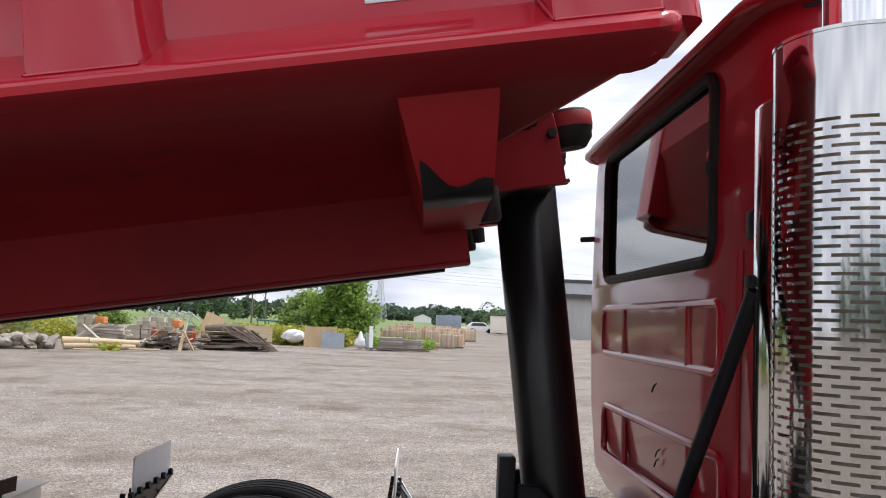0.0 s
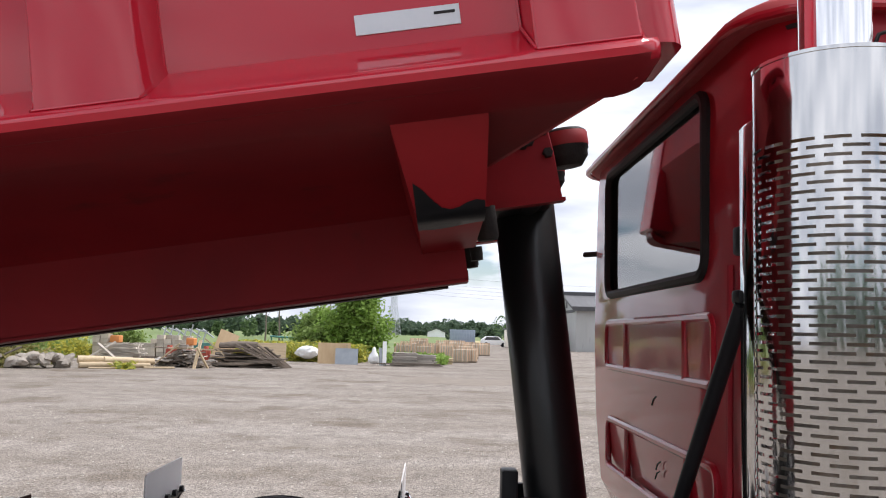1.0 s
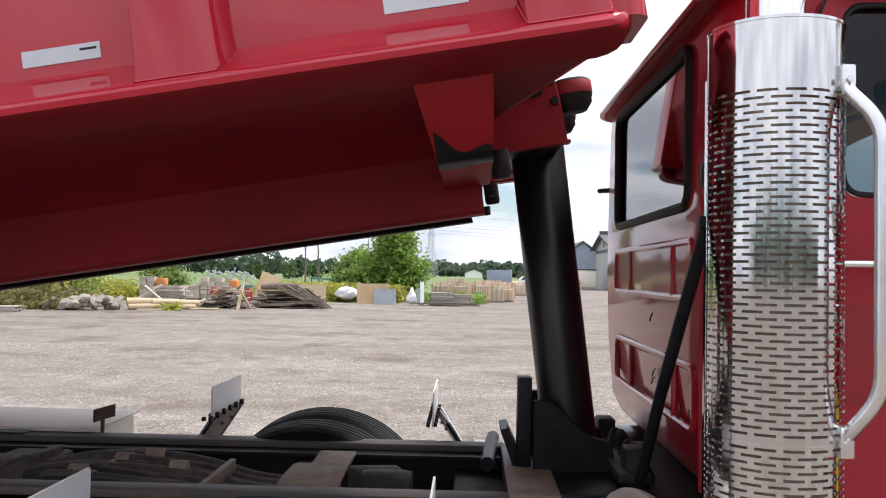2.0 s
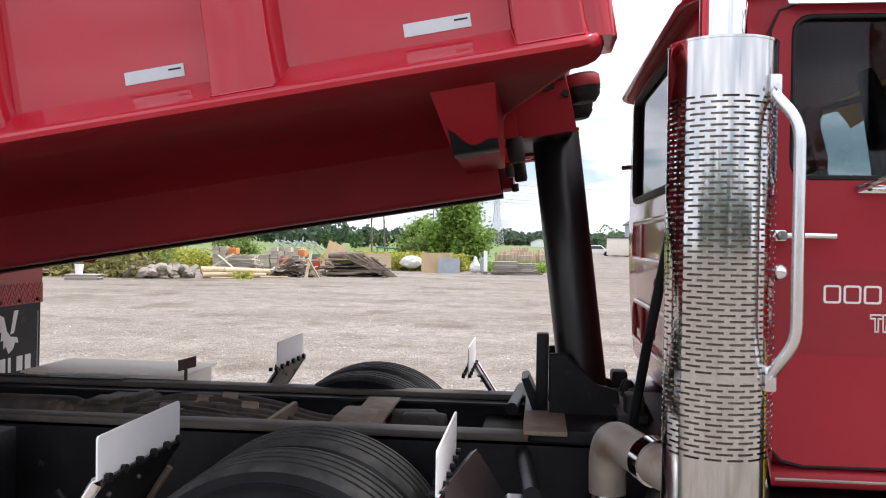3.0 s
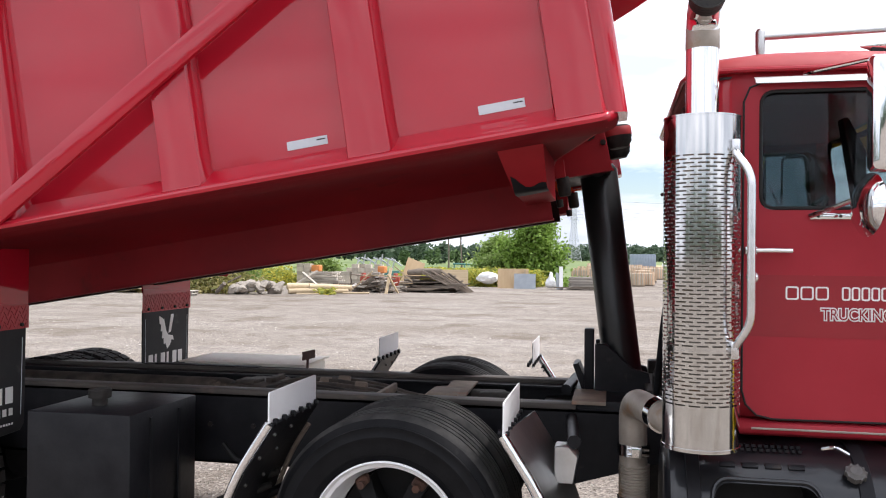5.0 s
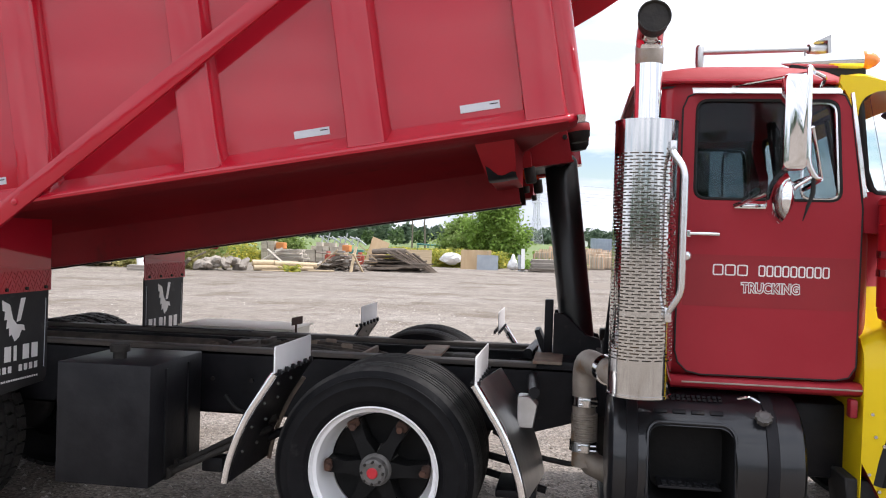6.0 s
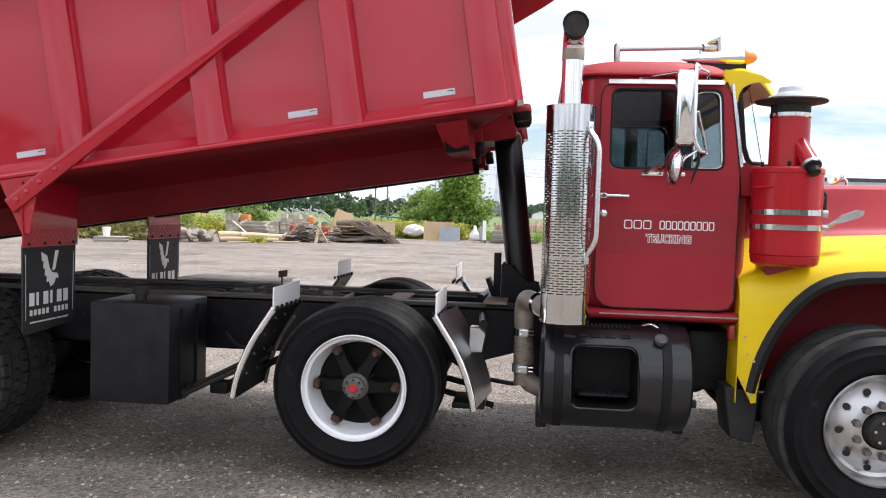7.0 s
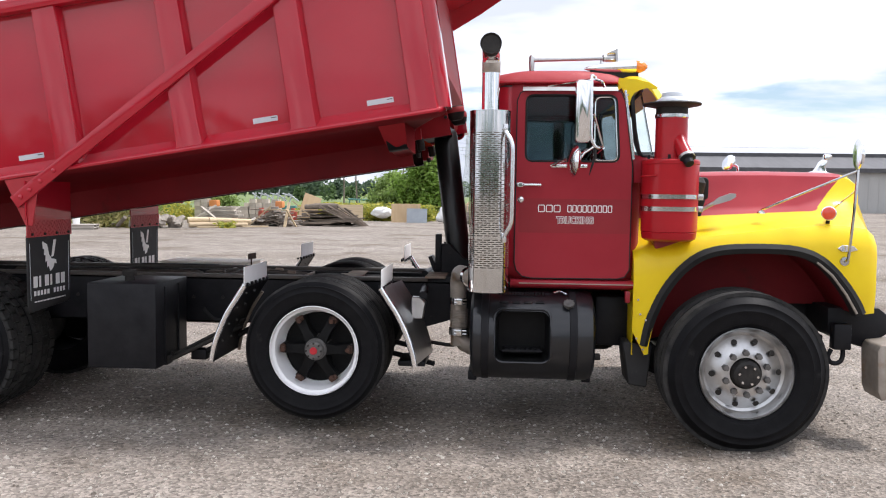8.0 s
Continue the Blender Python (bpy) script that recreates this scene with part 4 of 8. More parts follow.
# -- hoist: base, cylinder --
RAM_FOOT = Vector((0.955, CY, 0.98))
BOX_POSE = Matrix.Translation((-4.7, 0, 1.01)) @ Matrix.Rotation(radians(-TILT_BOX), 4, "Y")
RAM_TOP = BOX_POSE @ Vector((5.617, CY, 0.215))
bm = B()
dr = (RAM_TOP - RAM_FOOT)
lathe(bm, [(0.104, 0.0), (0.104, dr.length * 0.05), (0.098, dr.length * 0.055), (0.098, dr.length + 0.03), (0.08, dr.length + 0.06)], axis_pose(RAM_FOOT, dr), 48)
part("hoist_cylinder", bm, BLACK_RAM, truck, "black telescopic hoist cylinder")
bm = B()
box(bm, 0.70, 1.12, -0.40, 0.35, 0.80, 1.0, 0.012)
base = part("hoist_base", bm, BLACK_STEEL, truck, "black welded hoist base")
for y in (-0.10, 0.16):
    bm = B()
    prism(bm, [(0.80, 0.99), (1.09, 0.99), (1.07, 1.10), (0.99, 1.12), (0.86, 1.24), (0.80, 1.24)], "y", y, y + 0.035, 0.004, 1)
    part("cheek_plate", bm, BLACK_STEEL, base)
bm = B()
box(bm, 0.745, 0.795, -0.06, 0.02, 0.98, 1.315, 0.006)
part("guide_post", bm, BLACK_STEEL, base)
bm = B()
prism(bm, [(0.685, 1.125), (0.715, 1.132), (0.79, 0.97), (0.745, 0.965)], "y", -0.04, 0.16, 0.004, 1)
part("guide_fin", bm, BLACK_STEEL, base)
bm = B()
box(bm, 0.70, 0.86, -0.44, -0.06, 0.985, 1.003, 0.003)
part("base_flange", bm, DUSTY_STEEL, base)
bm = B()
box(bm, 1.05, 1.16, -0.34, 0.34, 1.02, 1.05, 0.006)
box(bm, 1.08, 1.15, -0.30, -0.20, 0.95, 1.12, 0.012)
box(bm, 1.08, 1.15, 0.28, 0.38, 0.95, 1.12, 0.012)
part("cab_rear_mount", bm, GREASE, base)
for k in range(5):
    air_line([(1.1, -0.30 + 0.12 * k, 1.0), (1.13, -0.28 + 0.12 * k, 1.10 + 0.02 * (k % 2)), (1.16, -0.2 + 0.1 * k, 1.06), (1.2, -0.15 + 0.1 * k, 0.98)], 0.014, GREASE)

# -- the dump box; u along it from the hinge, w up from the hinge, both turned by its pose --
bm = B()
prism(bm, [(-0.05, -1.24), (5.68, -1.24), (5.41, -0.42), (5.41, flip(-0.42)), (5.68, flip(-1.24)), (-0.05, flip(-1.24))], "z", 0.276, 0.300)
# the floor mesh wears the red darkened for shade
dump = part("dump_box", bm, RED_SHADED, truck, "glossy red steel dump box tipped up at the front")
for y in (-1.25, flip(-1.25) - 0.008):
    bm = B()
    box(bm, -0.05, 5.70, y, y + 0.008, 0.302, 1.42)
    part("side_wall", bm, RED_BOX, dump)
bm = B()
prism(bm, [(5.752, 0.60), (5.752, 1.50), (5.738, 1.50), (5.738, 0.60)], "y", -1.20, flip(-1.20))
part("front_wall", bm, RED_STAY, dump)
bm = B()
loft(bm, [[(u, y, 0.274), (5.752, y, 0.60), (5.738, y, 0.604), (u - 0.03, y, 0.282)] for u, y in ((5.68, -1.238), (5.41, -0.42), (5.41, flip(-0.42)), (5.68, flip(-1.238)))])
part("front_slope", bm, RED_SCUFF, dump, "scraped red sloping foot of the front wall")
dump.matrix_local = BOX_POSE
RIBS = (5.585, 4.762, 3.957, 3.092, 2.27, 1.45, 0.62)


def side_set(near):
    k = (lambda y: y) if near else flip

    def slab(bm, u0, u1, ya, yb, w0, w1, bevel=0.004, segs=1):
        a, b = sorted((k(ya), k(yb)))
        box(bm, u0, u1, a, b, w0, w1, bevel, segs)

    # rounded bottom rail, its front end turned in
    prof = [(-1.235, 0.392), (-1.300, 0.336), (-1.326, 0.318), (-1.338, 0.309), (-1.344, 0.298), (-1.341, 0.285), (-1.328, 0.276), (-1.15, 0.268), (-1.15, 0.295), (-1.235, 0.30)]
    rings = []
    for u, f, dw in ((-0.05, 1.0, 0.0), (5.655, 1.0, 0.0), (5.682, 0.95, 0.004), (5.705, 0.82, 0.012), (5.720, 0.60, 0.024), (5.726, 0.42, 0.034)):
        rings.append([(u, k(-1.15 + (y + 1.15) * f), w + dw * (1 if w < 0.31 else -0.4)) for y, w in prof])
    bm = B()
    loft(bm, rings)
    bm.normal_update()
    # downward faces take the red with shade painted in
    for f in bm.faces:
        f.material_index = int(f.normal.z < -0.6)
    part("bottom_rail", bm, [RED_BOX, RED_SHADED], dump)
    bm = B()
    slab(bm, -0.05, 5.675, -1.342, -1.24, 1.402, 1.492, 0.012, 2)
    part("top_rail", bm, RED_BOX, dump)
    for c in RIBS:
        bm = B()
        rings = []
        for w, g, yo, foot in ((0.298, 0.089, -1.327, 0.034), (0.335, 0.088, -1.326, 0.034), (0.40, 0.087, -1.325, 0.024), (0.46, 0.086, -1.325, 0.022), (1.404, 0.081, -1.322, 0.022)):
            rings.append([(c - g - 0.008, k(-1.246), w), (c - g, k(yo), w), (c + g - 0.002, k(yo), w), (c + g + foot, k(-1.246), w)])
        loft(bm, rings)
        bmesh.ops.bevel(bm, geom=[e for e in bm.edges if abs(e.verts[0].co.z - e.verts[1].co.z) > 0.02], offset=0.003, segments=1, affect="EDGES", profile=0.5)
        rib = part("side_rib", bm, RED_BOX, dump)
        # weld beads where the rib meets the wall and the rail
        for du, wide in ((-0.097, -0.089), (0.107, 0.085)):
            bm = B()
            tube(bm, [(c + du, k(-1.249), 1.40), (c + du, k(-1.249), 0.46), (c + du * 1.01, k(-1.252), 0.384), (c + wide, k(-1.329), 0.3175)], 0.0032, 5)
            part("weld_bead", bm, RED_BOX, rib)
        bm = B()
        tube(bm, [(c - 0.088, k(-1.3285), 0.3175), (c + 0.086, k(-1.3285), 0.3175)], 0.0032, 5)
        part("weld_bead", bm, RED_BOX, rib)
    bm = B()
    prism(bm, rounded(5.655, 5.762, *sorted((k(-1.295), k(-1.05))), (0.004, 0.06, 0.004, 0.004) if near else (0.004, 0.004, 0.06, 0.004), 6), "z", 0.315, 1.492)
    part("corner_post", bm, RED_BOX, dump, "rounded front corner post")
    # diagonal brace and its gusset
    bm = B()
    a, b = Vector((2.675, 0, 0.118)), Vector((5.26, 0, 1.522))
    n = Vector((-(b - a).z, 0, (b - a).x)).normalized() * 0.047
    ya, yb = sorted((k(-1.334), k(-1.360)))
    prism(bm, [((a - n).x, (a - n).z), ((b - n).x, (b - n).z), ((b + n).x, (b + n).z), ((a + n).x, (a + n).z)], "y", ya, yb, 0.006, 2)
    part("diagonal_brace", bm, RED_BOX, dump, "flat red diagonal brace")
    for t in (0.022, 0.050, 0.083, 0.125):
        p = a.lerp(b, t)
        bm = B()
        lathe(bm, [(0.017, 0.0), (0.016, 0.005), (0.009, 0.010), (0.001, 0.011)], axis_pose((p.x, k(-1.360), p.z), (0, -1 if near else 1, 0)), 12)
        part("rivet", bm, RED_BOX, dump)
    bm = B()
    ya, yb = sorted((k(-1.322), k(-1.333)))
    low = -0.05 if near else 0.08
    prism(bm, [(2.615, 0.300), (2.860, 0.300), (2.830, 0.13), (2.768, low - 0.012), (2.715, low)], "y", ya, yb, 0.003, 1)
    gus = part("gusset_plate", bm, RED_PLATE, dump, "riveted red gusset plate")
    for i in range(5 if near else 0):
        for j in range(4):
            u, w = 2.725 + 0.022 * j + 0.006 * (i % 2), -0.022 + 0.024 * i
            q = 0.0075 if (i + j) % 2 else -0.0075
            bm = B()
            prism(bm, [(u - 0.007, w - q), (u - 0.004, w - q - 0.003), (u + 0.007, w + q), (u + 0.004, w + q + 0.003)], "y", *sorted((k(-1.3325), k(-1.336))))
            part("tread_bar", bm, RED_PLATE, gus)
    # reflective strips
    for u0, long in ((5.203, 0.183), (4.405, 0.174), (2.705, 0.185), (1.86, 0.18), (1.0, 0.18)):
        bm = B()
        slab(bm, u0, u0 + long, -1.2525, -1.249, 0.405, 0.441, 0.0)
        strip = part("reflector_strip", bm, TAPE, dump, "silver reflective tape strip")
        bm = B()
        slab(bm, u0 + long - 0.045, u0 + long - 0.008, -1.2533, -1.252, 0.426, 0.431, 0.0)
        part("print_bar", bm, GREASE, strip)
    # long sill with sloping fillet
    s0 = -0.50
    tip, foot = (5.378, 0.0) if near else (5.352, 0.042)
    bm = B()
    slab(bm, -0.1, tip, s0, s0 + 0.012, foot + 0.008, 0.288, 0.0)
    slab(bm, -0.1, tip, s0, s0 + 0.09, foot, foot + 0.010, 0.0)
    # shade in the colour: near sill dark red, far sill near-black
    part("floor_sill", bm, RED_SHADED if near else DEEP_SHADE_RED, dump, "red underbody sill" if near else "far sill with its shade painted near-black")
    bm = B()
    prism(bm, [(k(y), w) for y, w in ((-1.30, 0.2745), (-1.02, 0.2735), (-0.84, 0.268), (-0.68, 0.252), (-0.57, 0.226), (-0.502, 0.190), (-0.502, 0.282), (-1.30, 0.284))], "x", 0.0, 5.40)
    # underside shade painted into the fillet's red
    part("floor_fillet", bm, RED_SHADED, dump)


side_set(True)
side_set(False)
# bearers in the near-black that imitates shade below the floor
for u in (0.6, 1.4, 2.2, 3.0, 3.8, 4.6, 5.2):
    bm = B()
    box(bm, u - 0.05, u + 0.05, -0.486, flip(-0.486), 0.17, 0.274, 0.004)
    part("floor_bearer", bm, DEEP_SHADE_RED, dump)
bm = B()
prism(bm, rounded(-0.10, -0.05, 0.21, 1.46, 0.01, 2), "y", -1.30, flip(-1.30), 0.003, 1)
gate = part("tailgate", bm, RED_BOX, dump)
for y in (-1.25, -0.40, 0.45, flip(-1.25)):
    bm = B()
    box(bm, -0.18, -0.10, y - 0.05, y + 0.05, 0.23, 1.44, 0.006)
    part("gate_rib", bm, RED_BOX, gate)
# cab guard over the front
bm = B()
prism(bm, [(5.72, 1.49), (5.95, 1.56), (6.62, 1.76), (6.62, 1.772), (5.95, 1.575), (5.72, 1.505)], "y", -1.20, flip(-1.20))
part("cab_guard", bm, RED_BOX, dump, "sloping red cab guard plate")
for y in (-1.215, flip(-1.215) - 0.012):
    bm = B()
    prism(bm, [(5.755, 1.315), (6.04, 1.430), (6.62, 1.70), (6.62, 1.78), (5.95, 1.585), (5.755, 1.515)], "y", y, y + 0.012)
    part("guard_cheek", bm, RED_BOX, dump)

# front hoist bracket under the box
for y in (-0.30, flip(-0.30) - 0.014):
    bm = B()
    prism(bm, [(5.42, 0.290), (5.46, 0.212), (5.686, 0.212), (5.680, 0.347), (5.664, 0.487), (5.56, 0.487)], "y", y, y + 0.014, 0.002, 1)
    prism(bm, [(5.46, 0.204), (5.693, 0.204), (5.693, 0.214), (5.46, 0.214)], "y", y - 0.012, y + 0.04)
    hb = part("hoist_bracket", bm, RED_STAY, dump, "red bracket plate with greasy bolts")
    for u, w in ((5.655, 0.413), (5.662, 0.347), (5.594, 0.379), (5.613, 0.386)):
        bm = B()
        sgn = -1 if y < 0 else 1
        yy = y if y < 0 else y + 0.014
        rod(bm, (u, yy, w), (u, yy + sgn * 0.018, w), 0.016, 0.014, seg=6)
        part("bolt", bm, GREASE, hb)
bm = B()
box(bm, 5.44, 5.68, -0.284, flip(-0.284), 0.216, 0.280, 0.004)
part("hoist_beam", bm, BLACK_STEEL, dump)
bm = B()
rod(bm, (5.617, -0.28, 0.257), (5.617, 0.38, 0.257), 0.05, seg=20)
part("hoist_pin", bm, BLACK_STEEL, dump)
for y in (-0.17, 0.27):
    bm = B()
    lathe(bm, [(0.002, 0.320), (0.045, 0.322), (0.066, 0.350), (0.066, 0.365), (0.070, 0.371), (0.070, 0.424), (0.060, 0.432), (0.002, 0.432)], Matrix.Translation((5.738, y, 0)), 28)
    bumper = part("rubber_bumper", bm, GREASE, dump, "worn black rubber bumper")
    bm = B()
    lathe(bm, [(0.0708, 0.380), (0.0718, 0.382), (0.0718, 0.420), (0.0708, 0.422)], Matrix.Translation((5.738, y, 0)), 28, closed=True)
    part("bumper_cup", bm, RED_SCUFF, bumper, "faded red bumper cup")
# folded outriggers and stops at the sill's front end
for near in (True, False):
    k = (lambda y: y) if near else flip
    bm = B()
    prof = [(-1.140, 0.274), (-1.126, 0.250), (-1.060, 0.178), (-1.000, 0.118), (-0.985, 0.109), (-0.965, 0.104), (-0.52, 0.084), (-0.503, 0.088), (-0.503, 0.274)]

    def edge(w, front):
        """The plate narrows towards its fold."""
        f = min(1.0, max(0.0, (w - 0.10) / 0.17))
        return (5.404 + 0.020 * f) if front else (5.268 - 0.030 * f)

    loft(bm, [[(edge(w, front), k(y), w) for y, w in prof] for front in (False, True)])
    pad = part("floor_outrigger", bm, RED_STAY, dump, "folded red floor outrigger, scorched black at its bend")
    bm = B()
    rings = []
    for n in range(9):
        t = n / 8
        high = 0.172 - 0.046 * min(1.0, t * 3.2) + 0.006 * math.sin(9 * t)
        yh = -1.0 - (high - 0.118) * 1.02
        u = edge(0.11, False) * (1 - t) + edge(0.11, True) * t
        rings.append([(u, k(y), w) for y, w in ((yh - 0.003, high), (-1.0035, 0.1165), (-0.986, 0.1062), (-0.965, 0.1012), (-0.90 + 0.02 * math.sin(5 * t), 0.0985), (-0.90, 0.1045), (-0.965, 0.107), (-0.985, 0.112), (-0.997, 0.121), (yh, high))])
    loft(bm, rings)
    part("scorched_edge", bm, BLACK_STEEL, pad)
    bm = B()
    lathe(bm, [(0.002, 0.104), (0.026, 0.106), (0.031, 0.118), (0.031, 0.196), (0.002, 0.196)], Matrix.Translation((5.448, k(-0.43), 0)), 20)
    lathe(bm, [(0.002, 0.058), (0.016, 0.060), (0.018, 0.096), (0.002, 0.096)], Matrix.Translation((5.415, k(-0.39), 0)), 16)
    part("stop_roller", bm, GREASE, dump, "black rubber stop")
    bm = B()
    prism(bm, [(5.405, 0.192), (5.462, 0.192), (5.466, 0.275), (5.44, 0.282), (5.405, 0.230)], "y", *sorted((k(-0.475), k(-0.39))))
    part("stop_bracket", bm, RED_STAY, dump)
bm = B()
prism(bm, rounded(5.36, 5.527, 0.198, 0.270, (0.03, 0.03, 0.005, 0.005), 4), "y", 0.46, 0.475)
part("red_tab", bm, RED_LENS, dump, "bright orange-red guide tab")


# mud flaps hanging from the box
def mud_flap(x, y0, y1):
    bm = B()
    prism(bm, [(y0, 1.32), (y0 + 0.008, 0.80), (y0 + 0.03, 0.772), (y1 - 0.03, 0.80), (y1 - 0.006, 0.83), (y1, 1.32)], "x", x - 0.012, x, 0.003, 1)
    flap = part("mud_flap", bm, FLAP_RUBBER, truck, "black rubber mud flap with printed bars")
    w = y1 - y0
    bm = B()
    prism(bm, [(y0 - 0.01, 1.305), (y1 + 0.01, 1.305), (y1 + 0.01, 1.42), (y0 - 0.01, 1.46)], "x", x + 0.001, x + 0.006)
    for i in range(22):
        for j in range(5):
            c = Vector((x + 0.007, y0 + 0.01 + w * (i + 0.5 * (j % 2)) / 22, 1.32 + 0.022 * j))
            if c.y < y1:
                a = 0.009 if (i + j) % 2 else -0.009
                prism(bm, [(c.y - 0.008, c.z - a), (c.y - 0.004, c.z - a - 0.003), (c.y + 0.008, c.z + a), (c.y + 0.004, c.z + a + 0.003)], "x", x + 0.006, x + 0.009)
    plate = part("tread_plate", bm, RED_PLATE, flap, "red diamond tread plate hanger")
    for t in (0.08, 0.36, 0.64, 0.92):
        bm = B()
        rod(bm, (x + 0.006, y0 + w * t, 1.325), (x + 0.018, y0 + w * t, 1.325), 0.010, seg=6)
        part("bolt", bm, GREASE, plate)
    bm = B()
    prism(bm, [(y0 - 0.01, 1.43), (y1 + 0.01, 1.40), (y1 + 0.01, 1.70), (y0 - 0.01, 1.70)], "x", x - 0.006, x + 0.002)
    part("hanger_arm", bm, RED_BOX, flap, "red hanger sheet")
    # plain emblem: a slanted bar beside a feathered wing
    bm = B()
    c, zz = (y0 + y1) / 2, 1.16
    prism(bm, [(c + 0.018, zz - 0.01), (c + 0.050, zz - 0.004), (c + 0.088, zz + 0.115), (c + 0.050, zz + 0.115)], "x", x, x + 0.0015)
    prism(bm, [(c - 0.100, zz + 0.112), (c - 0.038, zz + 0.085), (c - 0.012, zz + 0.01), (c + 0.020, zz - 0.022), (c + 0.078, zz - 0.030), (c + 0.088, zz - 0.062), (c + 0.060, zz - 0.056), (c + 0.040, zz - 0.092), (c + 0.004, zz - 0.112),
               (c - 0.020, zz - 0.072), (c - 0.040, zz - 0.082), (c - 0.040, zz - 0.036), (c - 0.062, zz - 0.040), (c - 0.058, zz + 0.008), (c - 0.080, zz + 0.008), (c - 0.074, zz + 0.052), (c - 0.094, zz + 0.058)], "x", x, x + 0.0015)
    part("emblem", bm, WHITE_INK, flap, "white emblem shape")
    for z0, z1, f, cells, fill in ((0.945, 1.025, 0.38, 6, 0.70), (0.885, 0.920, 0.37, 10, 0.62), (0.838, 0.848, 0.36, 22, 0.66)):
        for i in range(cells):
            if cells == 10 and i == 5:
                continue
            a = c - f * w + 2 * f * w * i / cells
            b = a + 2 * fill * f * w / cells * (0.45 if cells == 6 and i in (1, 3) else 1.0)
            bm = B()
            prism(bm, [(a, z0), (b, z0), (b, z1), (a, z1)], "x", x, x + 0.0015)
            part("print_bar", bm, WHITE_INK, flap)
    for ya, yb, z0 in ((y0 + 0.035, y0 + 0.028, 0.86), (y1 - 0.035, y1 - 0.028, 0.88)):
        bm = B()
        tube(bm, [(x + 0.001, ya, z0), (x + 0.001, yb, 1.26)], 0.002, 4)
        part("moulded_line", bm, TAPE, flap)


mud_flap(-2.0, -1.335, -0.755)
mud_flap(-2.05, 0.395, 0.985)

# -- cab --
def ring_xy(x0, x1, hw, r, z, n=5, rake=0.0):
    return [(x, y, z) for x, y in rounded(x0, x1, CY - hw, CY + hw, r, n)]


def cab_rings(g):
    spec = ((1.005, 1.34, 2.24, 0.93, 0.16), (1.06, 1.285, 2.26, 1.02, 0.18), (1.14, 1.245, 2.27, 1.052, 0.19), (1.40, 1.222, 2.275, 1.058, 0.20),
            (1.70, 1.212, 2.275, 1.055, 0.20), (1.86, 1.212, 2.265, 1.050, 0.20), (2.15, 1.214, 2.205, 1.035, 0.20), (2.36, 1.218, 2.150, 1.018, 0.19), (2.43, 1.222, 2.13, 1.005, 0.19))
    k = len(spec)
    return [ring_xy(a + g, b - g, hw - g, r, z + (g if i == 0 else -g if i == k - 1 else 0)) for i, (z, a, b, hw, r) in enumerate(spec)]


bm = B()
loft(bm, cab_rings(0.0))
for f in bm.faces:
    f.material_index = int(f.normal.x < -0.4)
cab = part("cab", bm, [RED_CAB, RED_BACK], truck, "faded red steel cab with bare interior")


def cutter(pts, axis, a, b):
    h = B()
    prism(h, pts, axis, a, b)
    return h


h = B()
loft(h, cab_rings(0.045))
cut(cab, h, cutter(rounded(-0.545, 0.645, 1.895, 2.365, 0.06), "x", 1.0, 1.5),
    cutter(soften([(1.445, 1.875), (2.107, 1.875), (2.078, 2.345), (1.445, 2.345)], 0.06), "y", -1.5, 1.6),
    cutter(rounded(-0.84, 0.94, 1.93, 2.385, 0.08), "x", 1.9, 2.6), cutter(rounded(-1.3, 1.4, 1.93, 2.37, 0.04), "x", 2.198, 2.6))

bm = B()
spec = ((2.425, 1.195, 2.15, 1.025, 0.20), (2.445, 1.178, 2.165, 1.032, 0.21), (2.465, 1.185, 2.16, 1.022, 0.21), (2.50, 1.225, 2.12, 0.975, 0.22), (2.535, 1.32, 2.02, 0.86, 0.22), (2.555, 1.50, 1.85, 0.60, 0.15))
loft(bm, [ring_xy(a, b, hw, r, z) for z, a, b, hw, r in spec])
part("roof", bm, RED_ROOF, cab, "sun-bleached red roof skin")
bm = B()
lip = [Vector(p) for p in ring_xy(1.172, 2.168, 1.036, 0.21, 2.432)]
tube(bm, lip + lip[:2], 0.011, 8)
part("drip_rail", bm, RED_BACK, cab)

# pressed beads on the back wall
for z0, z1 in ((1.615, 1.785), (1.235, 1.415)):
    bm = B()
    xb = 1.2145 if z0 > 1.5 else 1.220
    loop = [Vector((xb, y, z)) for y, z in rounded(-0.60, 0.66, z0, z1, 0.035, 4)]
    tube(bm, loop + loop[:2], 0.013, 8)
    for y in (-0.36, 0.34):
        tube(bm, [(xb, y, z0), (xb, y, z1)], 0.012, 8)
    part("wall_bead", bm, RED_BACK, cab, "pressed stiffening bead")
bm = B()
tube(bm, bend([(1.2, -0.74, 1.10), (1.196, -0.745, 1.5), (1.2, -0.75, 1.9)], 0.1), 0.008, 6)
part("wall_seam", bm, RED_CAB, cab)
for y, z in ((-0.05, 1.33), (-0.04, 1.30), (0.0, 1.52)):
    bm = B()
    tube(bm, [(1.2165, y, z), (1.2165, y - 0.02, z + 0.02), (1.2165, y - 0.05, z + 0.03)], 0.0025, 5)
    part("scratch", bm, GREASE, cab)
bm = B()
rod(bm, (1.25, 0.98, 2.09), (1.19, 1.05, 2.09), 0.012, seg=10)
part("marker_knob", bm, GREASE, cab)

# window rubbers and glass
bm = B()
loop = [Vector((1.212, y, z)) for y, z in rounded(-0.548, 0.648, 1.892, 2.368, 0.062, 6)]
tube(bm, loop + loop[:2], 0.017, 8)
rw = part("rear_window", bm, TRIM_RUBBER, cab, "rear window in black rubber seal")
bm = B()
prism(bm, rounded(-0.545, 0.645, 1.895, 2.365, 0.06), "x", 1.222, 1.227)
